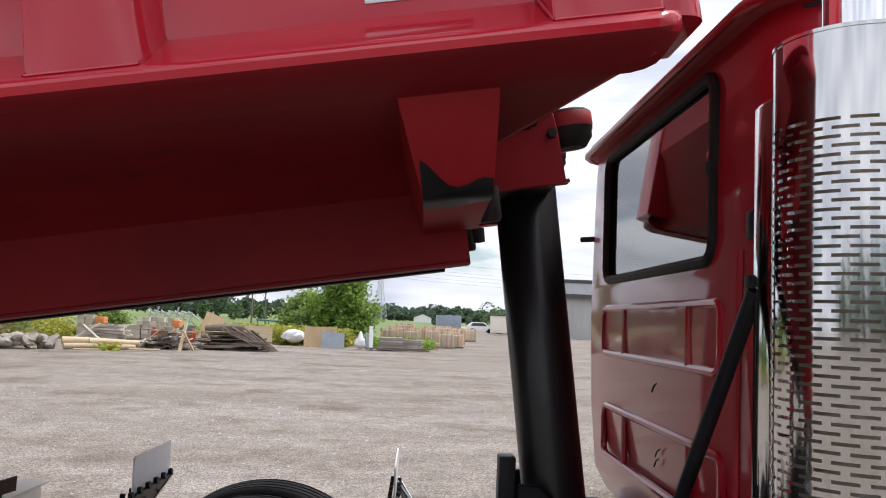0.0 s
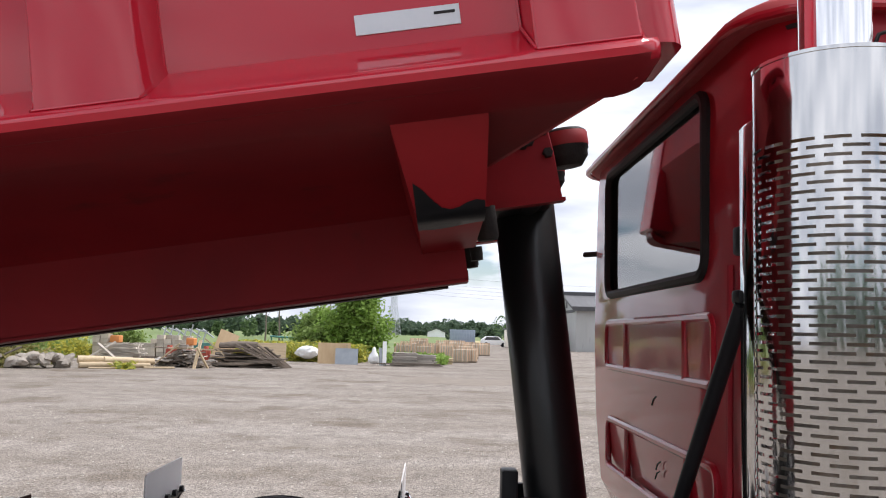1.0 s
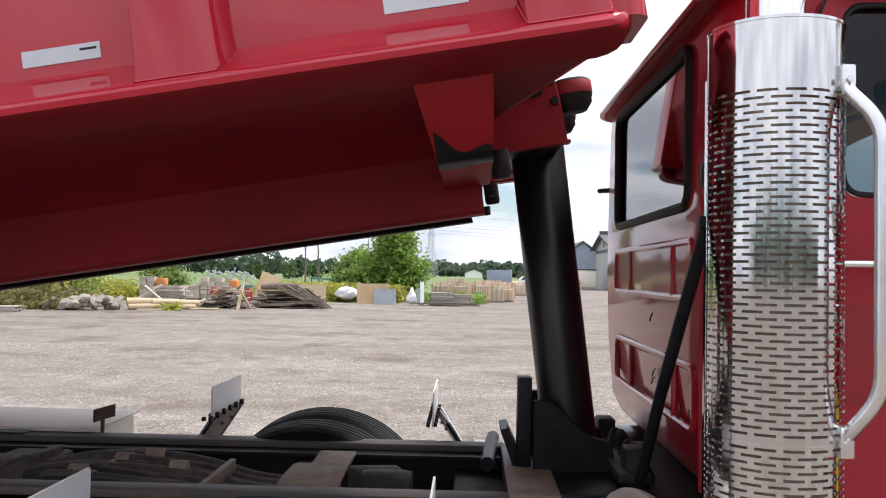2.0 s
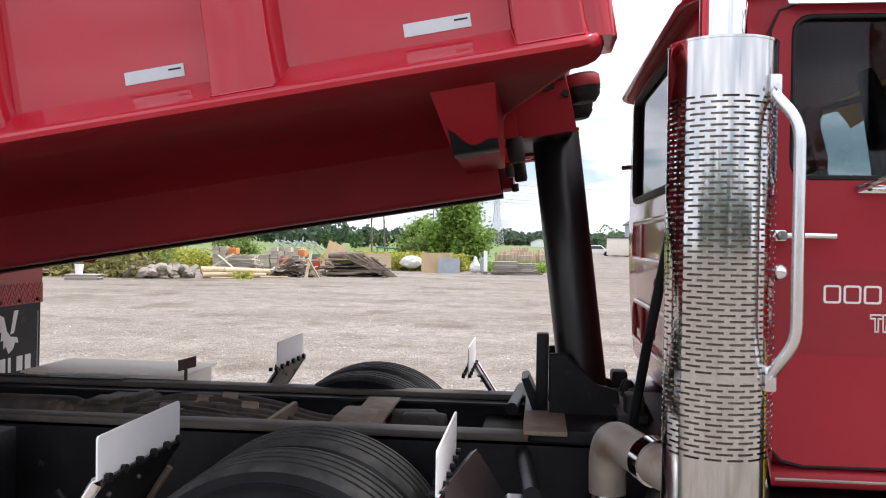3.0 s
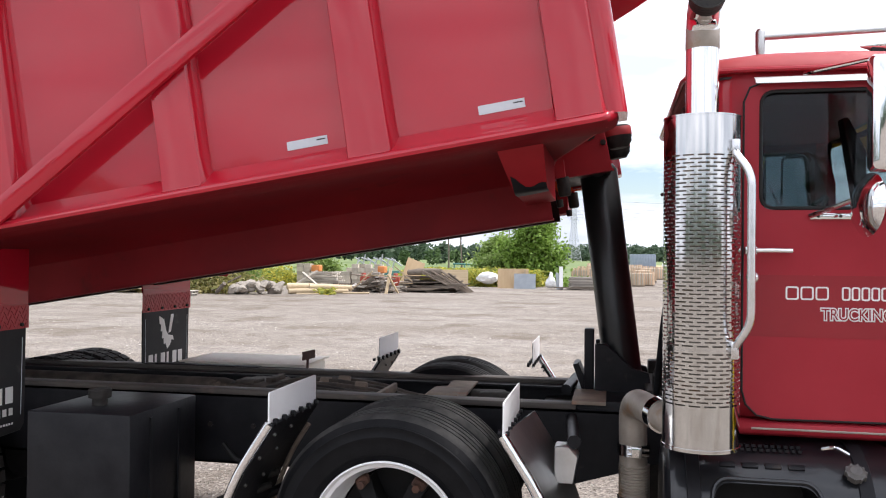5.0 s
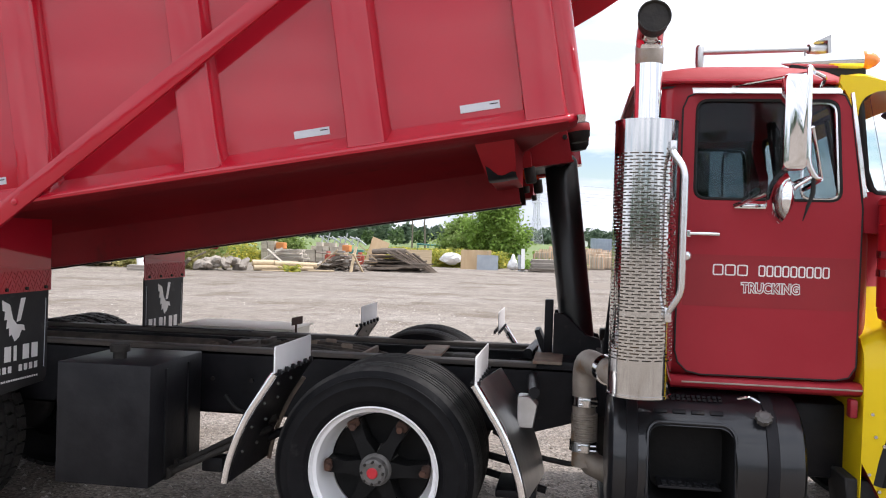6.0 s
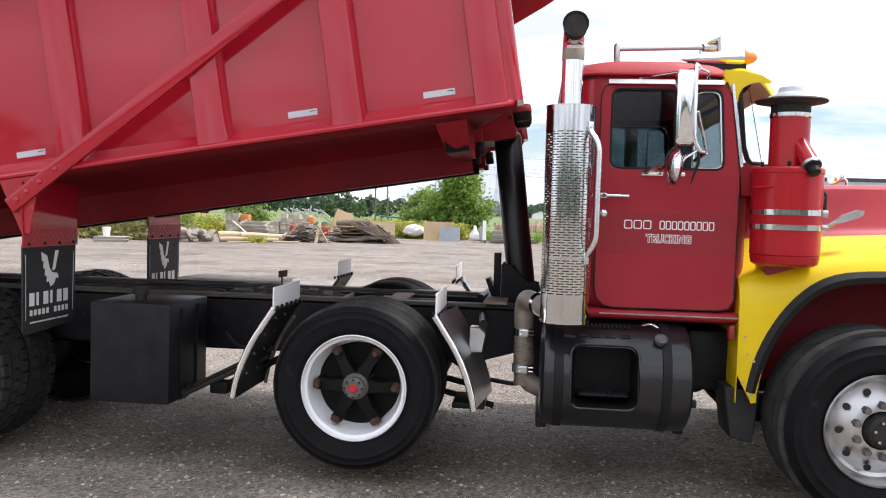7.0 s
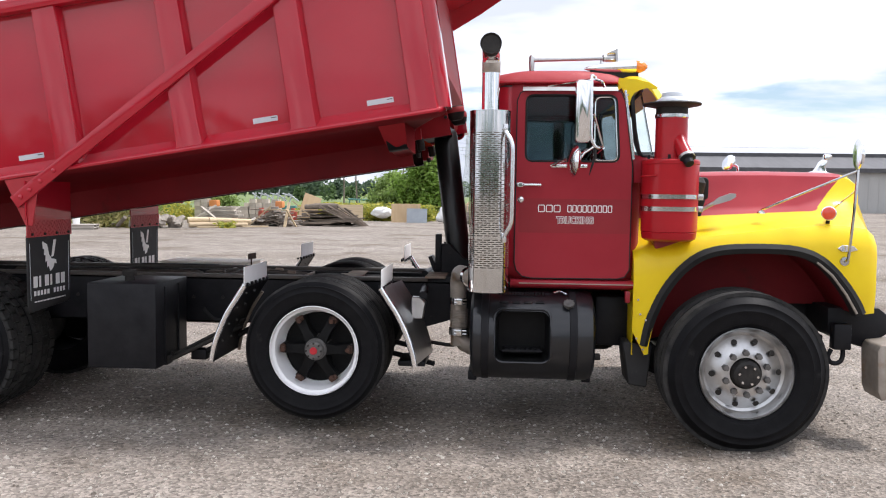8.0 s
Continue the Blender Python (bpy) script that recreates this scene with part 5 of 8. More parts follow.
pane = part("pane", bm, GLASS_REAR, rw)
pane.visible_shadow = False
# wrap-round windscreen over a rounded cowl
side = [(2.190, -0.970, 0), (2.262, -0.948, 0), (2.335, -0.885, 0), (2.378, -0.74, 0), (2.402, -0.42, 0), (2.412, CY, 0)]
plan = flowing(side + [(x, flip(y), 0) for x, y, _ in side[-2::-1]], 4)
GLASS_Z0, GLASS_Z1 = 1.925, 2.41


def screen_line(z, out=0.0):
    """The screen's plan line at a height, leaning back as it rises, drawn outwards by a distance."""
    lean = 0.10 * (z - GLASS_Z0) / (GLASS_Z1 - GLASS_Z0)
    line = []
    for a, p, b in zip([plan[0]] + plan, plan, plan[1:] + [plan[-1]]):
        d = (b - a).normalized()
        line.append(Vector((p.x + d.y * out - lean * min(1.0, (p.x - 2.12) / 0.2), p.y - d.x * out, z)))
    return line


bm = B()
lo, hi, lo2, hi2 = screen_line(GLASS_Z0), screen_line(GLASS_Z1), screen_line(GLASS_Z0, -0.006), screen_line(GLASS_Z1, -0.006)
loft(bm, [[a, b, d, c] for a, b, c, d in zip(lo, hi, lo2, hi2)])
ws = part("windscreen", bm, GLASS_CLEAR, cab, "wrap-round clear windscreen")
ws.visible_shadow = False
bm = B()
n = 2
loop = [lo[n].lerp(hi[n], t) for t in (0.85, 0.5, 0.2)] + [lo[n + 1].lerp(hi[n + 1], 0.05)] + lo[n + 2:-n - 2] + [lo[-n - 2].lerp(hi[-n - 2], 0.05)] + [lo[-n - 1].lerp(hi[-n - 1], t) for t in (0.2, 0.5, 0.85)] + hi[n + 2:-n - 2][::-1]
tube(bm, loop + loop[:2], 0.016, 8)
part("windscreen_rubber", bm, TRIM_RUBBER, cab)
bm = B()
tube(bm, [lo[len(lo) // 2], hi[len(hi) // 2]], 0.014, 8)
part("windscreen_divider", bm, TRIM_RUBBER, cab)
bm = B()
rings = []
for a, b, c, d in zip(screen_line(1.74, 0.022), screen_line(1.90, 0.020), screen_line(1.93, 0.006), screen_line(1.93, -0.06)):
    rings.append([a, b, c, d, Vector((d.x, d.y, 1.74))])
loft(bm, rings)
part("cowl", bm, RED_CAB, cab, "rounded red cowl below the windscreen")


def door(near):
    k = (lambda y: y) if near else flip
    yo = -1.008
    bm = B()
    out = [(1.385, 1.17), (1.40, 1.115), (1.44, 1.075), (1.50, 1.062), (2.10, 1.066), (2.155, 1.08), (2.185, 1.13), (2.19, 1.85), (2.13, 2.30), (2.10, 2.36), (2.05, 2.378), (1.47, 2.378), (1.41, 2.355), (1.388, 2.30)]
    a, b = sorted((k(yo + 0.05), k(yo - 0.010)))
    prism(bm, out, "y", a, b)
    dr_ = part("door", bm, RED_CAB, cab, "closed faded red door")
    cut(dr_, cutter(soften([(1.445, 1.875), (2.107, 1.875), (2.078, 2.345), (1.445, 2.345)], 0.06), "y", -1.5, 1.6))
    bm = B()
    tube(bm, [Vector((x, k(yo - 0.008), z)) for x, z in out + out[:2]], 0.0048, 6)
    part("door_seal", bm, TRIM_RUBBER, dr_)
    bm = B()
    ring = soften([(1.452, 1.882), (2.100, 1.882), (2.071, 2.338), (1.452, 2.338)], 0.056)
    tube(bm, [Vector((x, k(yo - 0.009), z)) for x, z in ring + ring[:2]], 0.007, 6)
    part("window_seal", bm, TRIM_RUBBER, dr_)
    bm = B()
    prism(bm, ring, "y", k(yo + 0.012), k(yo + 0.016))
    p = part("window_pane", bm, GLASS, dr_, "dark tinted door window")
    p.visible_shadow = False
    bm = B()
    qring = soften([(1.925, 1.888), (2.087, 1.888), (2.060, 2.325), (1.925, 2.325)], 0.045)
    tube(bm, [Vector((x, k(yo - 0.006), z)) for x, z in qring + qring[:2]], 0.008, 6)
    part("quarter_light_frame", bm, CHROME, dr_, "chrome quarter-light frame")
    # handle, lock
    bm = B()
    tube(bm, bend([(1.415, k(-1.018), 1.716), (1.415, k(-1.055), 1.716), (1.50, k(-1.062), 1.717), (1.562, k(-1.058), 1.716)], 0.02), 0.010, 10)
    box(bm, 1.392, 1.44, *sorted((k(-1.018), k(-1.032))), 1.70, 1.733, 0.006)
    rod(bm, (1.418, k(-1.03), 1.716), (1.418, k(-1.07), 1.716), 0.013, seg=14)
    part("door_handle", bm, CHROME, dr_, "chrome pull handle")
    bm = B()
    lathe(bm, [(0.002, 0.014), (0.012, 0.014), (0.02, 0.010), (0.026, 0.0)], axis_pose((1.424, k(-1.018), 1.612), (0, -1 if near else 1, 0)), 20)
    part("door_lock", bm, CHROME, dr_)
    # rain visor
    bm = B()
    prism(bm, [(k(y), z) for y, z in ((-1.018, 2.390), (-1.045, 2.376), (-1.054, 2.362), (-1.058, 2.364), (-1.049, 2.381), (-1.018, 2.396))], "x", 1.425, 2.075)
    part("rain_visor", bm, DULL_STAINLESS, dr_, "chrome rain visor")
    bm = B()
    prism(bm, rounded(1.41, 2.175, 1.382, 1.622, 0.006, 2), "y", *sorted((k(yo - 0.0100), k(yo - 0.0114))))
    sign = part("sign_panel", bm, RED_PANEL, dr_, "repainted darker red sign panel")
    ys = sorted((k(yo - 0.0114), k(yo - 0.0126)))
    for x0, x1, n in ((1.545, 1.708, 3), (1.748, 2.062, 9)):
        for i in range(n):
            w = (x1 - x0) / n
            bm = B()
            outer_line = rounded(x0 + w * i, x0 + w * (i + 0.88), 1.527, 1.579, 0.008, 2)
            inner_line = rounded(x0 + w * i + 0.0062, x0 + w * (i + 0.88) - 0.0062, 1.5332, 1.5728, 0.004, 2)
            loft(bm, [[(x, y, z) for x, z in pts] for y, pts in ((ys[0], outer_line), (ys[1], outer_line), (ys[1], inner_line), (ys[0], inner_line), (ys[0], outer_line))], caps=False)
            part("name_bar", bm, WHITE_INK, sign)
    cu = bpy.data.curves.new("lettering", "FONT")
    cu.body, cu.size, cu.align_x, cu.extrude, cu.offset = "TRUCKING", 0.062, "CENTER", 0.0, 0.0026
    cu.fill_mode, cu.bevel_depth, cu.bevel_resolution = "NONE", 0.0027, 0   # white outlines, red inside
    tmp = bpy.data.objects.new("lettering", cu)
    scene.collection.objects.link(tmp)
    bpy.context.view_layer.update()
    me = bpy.data.meshes.new_from_object(tmp.evaluated_get(bpy.context.evaluated_depsgraph_get()))
    bpy.data.objects.remove(tmp)
    me.materials.clear()
    me.materials.append(WHITE_INK)
    tx = new("lettering", me)
    tx.parent = sign
    wide = 0.262 / max(0.01, max(v.co.x for v in me.vertices) - min(v.co.x for v in me.vertices))
    tx.matrix_local = pose(1.803, k(yo - 0.0122), 1.452, 90, 0, 0 if near else 180) @ Matrix.Diagonal((wide, 1.0, 1.0, 1.0))
    # lower mirror arm strip
    bm = B()
    box(bm, 1.63, 1.88, *sorted((k(-1.018), k(-1.028))), 1.838, 1.862, 0.003)
    part("mirror_foot", bm, CHROME, dr_)
    for x in (1.66, 1.74, 1.85):
        bm = B()
        rod(bm, (x, k(-1.027), 1.85), (x, k(-1.034), 1.85), 0.006, seg=6)
        part("screw", bm, GREASE, dr_)


door(True)
door(False)

# sill below the door
for near in (True, False):
    k = (lambda y: y) if near else flip
    bm = B()
    prism(bm, [(k(y), z) for y, z in ((-0.99, 1.055), (-1.022, 1.045), (-1.03, 1.025), (-1.02, 1.005), (-0.96, 0.985), (-0.90, 0.985), (-0.90, 1.05))], "x", 1.36, 2.24, 0.004, 1)
    part("sill", bm, RED_CAB, cab)
    bm = B()
    tube(bm, [(1.42, k(-1.031), 1.026), (2.22, k(-1.031), 1.026)], 0.0045, 6)
    part("sill_strip", bm, EXH_STEEL, cab)
    bm = B()
    prism(bm, [(2.118, 2.37), (2.135, 2.375), (2.205, 1.90), (2.185, 1.895)], "y", *sorted((k(-1.02), k(-1.034))), 0.003, 1)
    part("pillar_strip", bm, CHROME, cab, "chrome pillar strip")

# yellow visor: a domed sheet over the windscreen, with a cheek at each end
bm = B()
top_line = flowing([(2.085, 0, 2.495), (2.16, 0, 2.532), (2.25, 0, 2.535), (2.34, 0, 2.500), (2.41, 0, 2.445), (2.458, 0, 2.388)], 3)
rings = []
for t in range(25):
    f = -1 + t / 12
    y = CY + 1.03 * f
    up, low = [], []
    for p in top_line:
        g = (p.x - 2.085) / 0.373
        z = p.z - 0.060 * abs(f) ** 3 * (1 - 0.4 * g) - 0.035 * abs(f) ** 10
        x = p.x - 0.10 * g * abs(f) ** 5
        up.append((x, y, z))
        low.append((x - 0.004, y, z - 0.012 - 0.016 * (1 - g)))
    rings.append(up + low[::-1])
loft(bm, rings)
visor = part("sun_visor", bm, YELLOW, cab, "domed yellow painted steel sun visor")
for near in (True, False):
    k = (lambda y: y) if near else flip
    bm = B()
    arch = flowing([(2.168, 0, 2.275), (2.172, 0, 2.315), (2.195, 0, 2.358), (2.245, 0, 2.385), (2.30, 0, 2.392), (2.345, 0, 2.385)], 3)
    back = [(2.352, 2.398), (2.30, 2.430), (2.20, 2.455), (2.088, 2.462), (2.083, 2.425), (2.105, 2.395), (2.128, 2.35), (2.140, 2.275)]
    prism(bm, [(p.x, p.z) for p in arch] + back, "y", *sorted((k(-0.962), k(-0.982))))
    cheek = part("visor_cheek", bm, YELLOW, visor)
    for x, z in ((2.154, 2.30), (2.150, 2.345)):
        bm = B()
        rod(bm, (x, k(-0.981), z), (x, k(-0.986), z), 0.006, seg=8)
        part("screw", bm, STAINLESS, cheek)

# seats, wheel, dash
for y in (-0.52, 0.62):
    bm = B()
    prism(bm, rounded(1.42, 1.90, 1.42, 1.58, 0.05, 4), "y", y - 0.25, y + 0.25, 0.03)
    seat = part("seat", bm, GREY_CLOTH, cab, "high-backed grey cloth seat")
    bm = B()
    loft(bm, [[(x, yy, z) for x, yy in rounded(1.36 - 0.06 * t, 1.48 - 0.06 * t, y - w, y + w, 0.04, 3)] for t, w, z in ((0, 0.24, 1.52), (0.4, 0.25, 1.75), (1.0, 0.22, 2.02), (1.1, 0.14, 2.07), (1.2, 0.13, 2.24), (1.25, 0.10, 2.27))])
    part("backrest", bm, GREY_CLOTH, seat)
bm = B()
prism(bm, [(2.0, 1.30), (2.22, 1.30), (2.22, 1.88), (2.12, 1.90), (2.02, 1.80)], "y", -0.95, 1.05, 0.02)
part("dashboard", bm, DARK_VINYL, cab)
bm = B()
q = axis_pose((1.90, 0.58, 1.86), (-0.75, 0, 0.66))
loop = [q @ Vector((0.23 * math.cos(a), 0.23 * math.sin(a), 0)) for a in (2 * math.pi * i / 32 for i in range(34))]
tube(bm, loop, 0.014, 8)
for i in range(3):
    a = 2 * math.pi * i / 3
    rod(bm, q @ Vector((0, 0, -0.03)), q @ Vector((0.23 * math.cos(a), 0.23 * math.sin(a), 0)), 0.011)
rod(bm, q @ Vector((0, 0, -0.02)), q @ Vector((0, 0, -0.35)), 0.02)
part("steering_wheel", bm, DARK_VINYL, cab)
bm = B()
prism(bm, rounded(1.26, 2.2, CY - 1.0, CY + 1.0, 0.1), "z", 2.405, 2.415)
part("headliner", bm, DARK_VINYL, cab)
bm = B()
prism(bm, [(2.02, 1.92), (2.06, 1.93), (2.06, 2.2), (1.98, 2.36), (1.95, 2.36)], "y", -0.20, -0.10, 0.01)
part("sun_flap", bm, DARK_VINYL, cab)

# roof rail and bullet marker lamp
for near in (True, False):
    k = (lambda y: y) if near else flip
    bm = B()
    lathe(bm, [(0.016, 0), (0.020, 0.03), (0.020, 0.105), (0.012, 0.118), (0.002, 0.12)], pose(1.49, k(-0.75), 2.535), 16)
    rod(bm, (1.50, k(-0.75), 2.618), (2.0, k(-0.75), 2.632), 0.013, seg=10)
    rod(bm, (2.0, k(-0.75), 2.632), (2.10, k(-0.72), 2.640), 0.024, 0.028, seg=14)
    rod(bm, (1.985, k(-0.75), 2.52), (1.985, k(-0.75), 2.632), 0.005, seg=8)
    prism(bm, [(2.03, 2.668), (2.10, 2.700), (2.105, 2.61), (2.09, 2.61), (2.085, 2.672)], "y", *sorted((k(-0.70), k(-0.76))))
    part("roof_rail", bm, DULL_STAINLESS, cab, "dull metal horn rail on the roof")
    bm = B()
    q = axis_pose((1.86, k(-0.82), 2.548), (1, 0, 0.035))
    lathe(bm, [(0.004, 0.0), (0.016, 0.03), (0.030, 0.10), (0.043, 0.22), (0.050, 0.33), (0.049, 0.362), (0.038, 0.365)], q, 24)
    lamp = part("marker_lamp", bm, CHROME, cab, "chrome bullet marker lamp with amber lens")
    bm = B()
    lathe(bm, [(0.044, 0.360), (0.046, 0.368), (0.042, 0.395), (0.029, 0.425), (0.010, 0.444), (0.002, 0.446)], q, 24)
    part("lens", bm, AMBER, lamp)
    bm = B()
    prism(bm, [(1.90, 2.49), (2.24, 2.46), (2.24, 2.53), (1.90, 2.54)], "y", *sorted((k(-0.80), k(-0.84))), 0.004, 1)
    part("lamp_foot", bm, TRIM_RUBBER, lamp)

# west-coast mirrors
for near in (True, False):
    k = (lambda y: y) if near else flip
    my = -1.30
    bm = B()
    rings = []
    for yy, g in ((my - 0.03, 0.022), (my - 0.022, 0.006), (my, 0.0), (my + 0.03, 0.0), (my + 0.045, 0.03)):
        rings.append([(x, k(yy), z) for x, z in rounded(1.766 + g, 1.868 - g * 0.3, 1.993 + g, 2.406 - g, 0.022, 4)])
    loft(bm, rings)
    mir = part("wing_mirror", bm, CHROME, cab, "tall chrome wing mirror")
    bm = B()
    tube(bm, bend([(1.90, k(my + 0.06), 2.425), (1.868, k(my), 2.437), (1.868, k(my - 0.012), 2.40), (1.872, k(my - 0.012), 2.02), (1.905, k(my), 1.965), (1.93, k(my + 0.02), 1.962)], 0.03), 0.012, 10)
    part("mirror_loop", bm, CHROME, mir)
    bm = B()
    box(bm, 1.868, 1.872, *sorted((k(my - 0.015), k(my + 0.035))), 2.03, 2.37)
    part("mirror_glass", bm, MIRROR, mir)
    bm = B()
    tube(bm, bend([(1.89, k(my), 2.41), (1.95, k(my + 0.06), 2.40), (1.97, k(-1.12), 2.385)], 0.03), 0.009, 8)
    part("mirror_arm", bm, CHROME, mir)
    bm = B()
    tube(bm, [(1.88, k(my), 2.41), (1.60, k(-1.06), 2.395)], 0.008, 8)
    part("mirror_arm", bm, CHROME, mir)
    bm = B()
    tube(bm, [(1.89, k(my), 2.18), (1.97, k(-1.16), 1.97), (1.90, k(my), 1.975)], 0.008, 8)
    part("mirror_arm", bm, CHROME, mir)
    bm = B()
    tube(bm, [(1.90, k(my), 1.97), (1.63, k(-1.03), 1.85)], 0.010, 8)
    part("mirror_arm", bm, CHROME, mir)
    bm = B()
    tube(bm, [(1.97, k(-1.16), 1.97), (1.93, k(-1.03), 1.93)], 0.010, 8)
    part("mirror_arm", bm, CHROME, mir)
    bm = B()
    tube(bm, [(1.90, k(my), 1.97), (1.905, k(my + 0.02), 1.90), (1.885, k(my + 0.02), 1.84), (1.87, k(my + 0.03), 1.78)], 0.009, 6, [0.008, 0.010, 0.007, 0.002])
    part("loose_strap", bm, TRIM_RUBBER, mir, "dangling black rubber strap")
    bm = B()
    q = axis_pose((1.772, k(my + 0.0), 1.876), (-0.97, -0.21 if near else 0.21, 0.06))
    lathe(bm, [(0.002, -0.035), (0.03, -0.032), (0.085, -0.018), (0.107, 0.0), (0.113, 0.008), (0.106, 0.014), (0.087, 0.030), (0.050, 0.044), (0.002, 0.050)], q, 32)
    part("convex_mirror", bm, CHROME, mir, "round chrome convex mirror")
    bm = B()
    tube(bm, [q @ Vector((0, 0, -0.03)), (1.83, k(my), 1.925), (1.89, k(my), 1.965)], 0.007, 8)
    part("convex_arm", bm, CHROME, mir)

# -- bonnet and fenders: one moulded tilt hood --
def two_tone():
    """Red paint above the fender line and behind the slanted nose line, yellow beyond both."""
    m = bpy.data.materials.new("red_and_yellow_hood_paint")
    m.use_nodes = True
    n, l = m.node_tree.nodes, m.node_tree.links
    b = n["Principled BSDF"]

    def calc(op, a, c):
        q = n.new("ShaderNodeMath")
        q.operation = op
        for slot, v in zip(q.inputs, (a, c)):
            if isinstance(v, (int, float)):
                slot.default_value = v
            else:
                l.new(v, slot)
        return q.outputs["Value"]

    tc, sp, no = n.new("ShaderNodeTexCoord"), n.new("ShaderNodeSeparateXYZ"), n.new("ShaderNodeTexNoise")
    l.new(tc.outputs["Object"], sp.inputs["Vector"])
    no.inputs["Scale"].default_value, no.inputs["Detail"].default_value = 2.2, 6.0
    l.new(tc.outputs["Object"], no.inputs["Vector"])
    x, z = sp.outputs["X"], sp.outputs["Z"]
    below = calc("SUBTRACT", calc("ADD", calc("MULTIPLY", x, 0.056), 1.356), z)
    ahead = calc("MULTIPLY", calc("SUBTRACT", calc("SUBTRACT", x, 3.565), calc("MULTIPLY", calc("SUBTRACT", z, 1.575), 0.90)), 0.74)
    mask = n.new("ShaderNodeMath")
    mask.operation = "SMOOTH_MAX"
    l.new(below, mask.inputs[0])
    l.new(ahead, mask.inputs[1])
    mask.inputs[2].default_value = 0.05
    edge = n.new("ShaderNodeMapRange")
    edge.inputs["From Min"].default_value, edge.inputs["From Max"].default_value = -0.003, 0.003
    l.new(mask.outputs["Value"], edge.inputs["Value"])
    reds, yels, mx = n.new("ShaderNodeValToRGB"), n.new("ShaderNodeValToRGB"), n.new("ShaderNodeMix")
    for r, c1, c2 in ((reds, (0.33, 0.020, 0.032), (0.39, 0.034, 0.046)), (yels, (0.78, 0.55, 0.004), (0.84, 0.61, 0.008))):
        r.color_ramp.elements[0].position, r.color_ramp.elements[1].position = 0.32, 0.68
        r.color_ramp.elements[0].color, r.color_ramp.elements[1].color = (*c1, 1), (*c2, 1)
        l.new(no.outputs["Fac"], r.inputs["Fac"])
    mx.data_type = "RGBA"
    l.new(edge.outputs["Result"], mx.inputs["Factor"])
    l.new(reds.outputs["Color"], mx.inputs["A"])
    l.new(yels.outputs["Color"], mx.inputs["B"])
    l.new(mx.outputs["Result"], b.inputs["Base Color"])
    b.inputs["Roughness"].default_value, b.inputs["Specular IOR Level"].default_value = 0.45, 0.2
    b.inputs["Coat Weight"].default_value, b.inputs["Coat Roughness"].default_value = 0.28, 0.13
    return m


HOOD = (  # x at the top edge, x below it, top z, shoulder offset and z, junction offset and z, fender offset and z, bottom z
    (2.24, 2.215, 1.800, 0.62, 1.765, 0.74, 1.46, 1.09, 1.245, 0.535),
    (2.28, 2.27, 1.818, 0.62, 1.780, 0.74, 1.48, 1.115, 1.265, 0.535),
    (2.60, 2.60, 1.838, 0.61, 1.798, 0.70, 1.515, 1.140, 1.350, 0.62),
    (2.95, 2.95, 1.850, 0.60, 1.808, 0.68, 1.530, 1.155, 1.395, 0.80),
    (3.25, 3.20, 1.855, 0.59, 1.812, 0.67, 1.540, 1.160, 1.425, 0.86),
    (3.775, 3.45, 1.850, 0.58, 1.805, 0.67, 1.552, 1.160, 1.450, 0.865),
    (3.83, 3.62, 1.832, 0.59, 1.785, 0.67, 1.60, 1.155, 1.450, 0.865),
    (3.872, 3.775, 1.800, 0.60, 1.750, 0.68, 1.60, 1.135, 1.430, 0.865),
    (3.895, 3.845, 1.700, 0.60, 1.665, 0.70, 1.54, 1.080, 1.385, 0.865),
)
bm = B()
rings = []
for xt, xb, zt, ds, zs, dj, zj, df, zf, zl in HOOD:
    half = [(xt, 0.0, zt), (xt, ds * 0.55, zt - 0.006), (xt, ds - 0.05, zs + 0.022), (xt, ds, zs), (xt * 0.85 + xb * 0.15, ds + 0.022, zs - 0.05), (xb, dj - 0.015, zj + 0.05), (xb, dj + 0.03, zj),
            (xb, df - 0.17, zf + 0.035), (xb, df - 0.07, zf + 0.01), (xb, df - 0.015, zf - 0.055), (xb, df, zf - 0.13), (xb, df + 0.005, 1.0), (xb, df - 0.01, zl)]
    ring = [(x, CY - d, z) for x, d, z in half[::-1]] + [(x, CY + d, z) for x, d, z in half[1:]]
    rings.append(ring)
faces = loft(bm, rings)
for f in bm.faces:
    f.material_index = 1
bmesh.ops.recalc_face_normals(bm, faces=bm.faces)
# slot 0 shows in the cut wheel wells: red darkened for their shade
hood = part("tilt_hood", bm, [RED_SHADED, two_tone()], truck, "faded red hood with bright yellow fenders")
ARCH_PTS = [(2.325, 0.40), (2.325, 0.60), (2.355, 0.76), (2.42, 0.93), (2.51, 1.075), (2.62, 1.185), (2.74, 1.245), (2.90, 1.268), (3.12, 1.272), (3.28, 1.26), (3.40, 1.22), (3.50, 1.145), (3.60, 1.03), (3.675, 0.92), (3.71, 0.85), (3.72, 0.40)]
ARCH = [ARCH_PTS[0]] + [(p.x, p.z) for p in flowing([(x, 0, z) for x, z in ARCH_PTS[1:-1]], 3)] + [ARCH_PTS[-1]]
cut(hood, cutter(ARCH, "y", -2.0, CY - 0.60), cutter(ARCH, "y", CY + 0.60, 2.0), cutter([(2.1, 0.3), (2.218, 0.3), (2.218, 0.70), (2.30, 0.537), (2.40, 0.50), (2.40, 0.3)], "y", -2.0, 2.1))
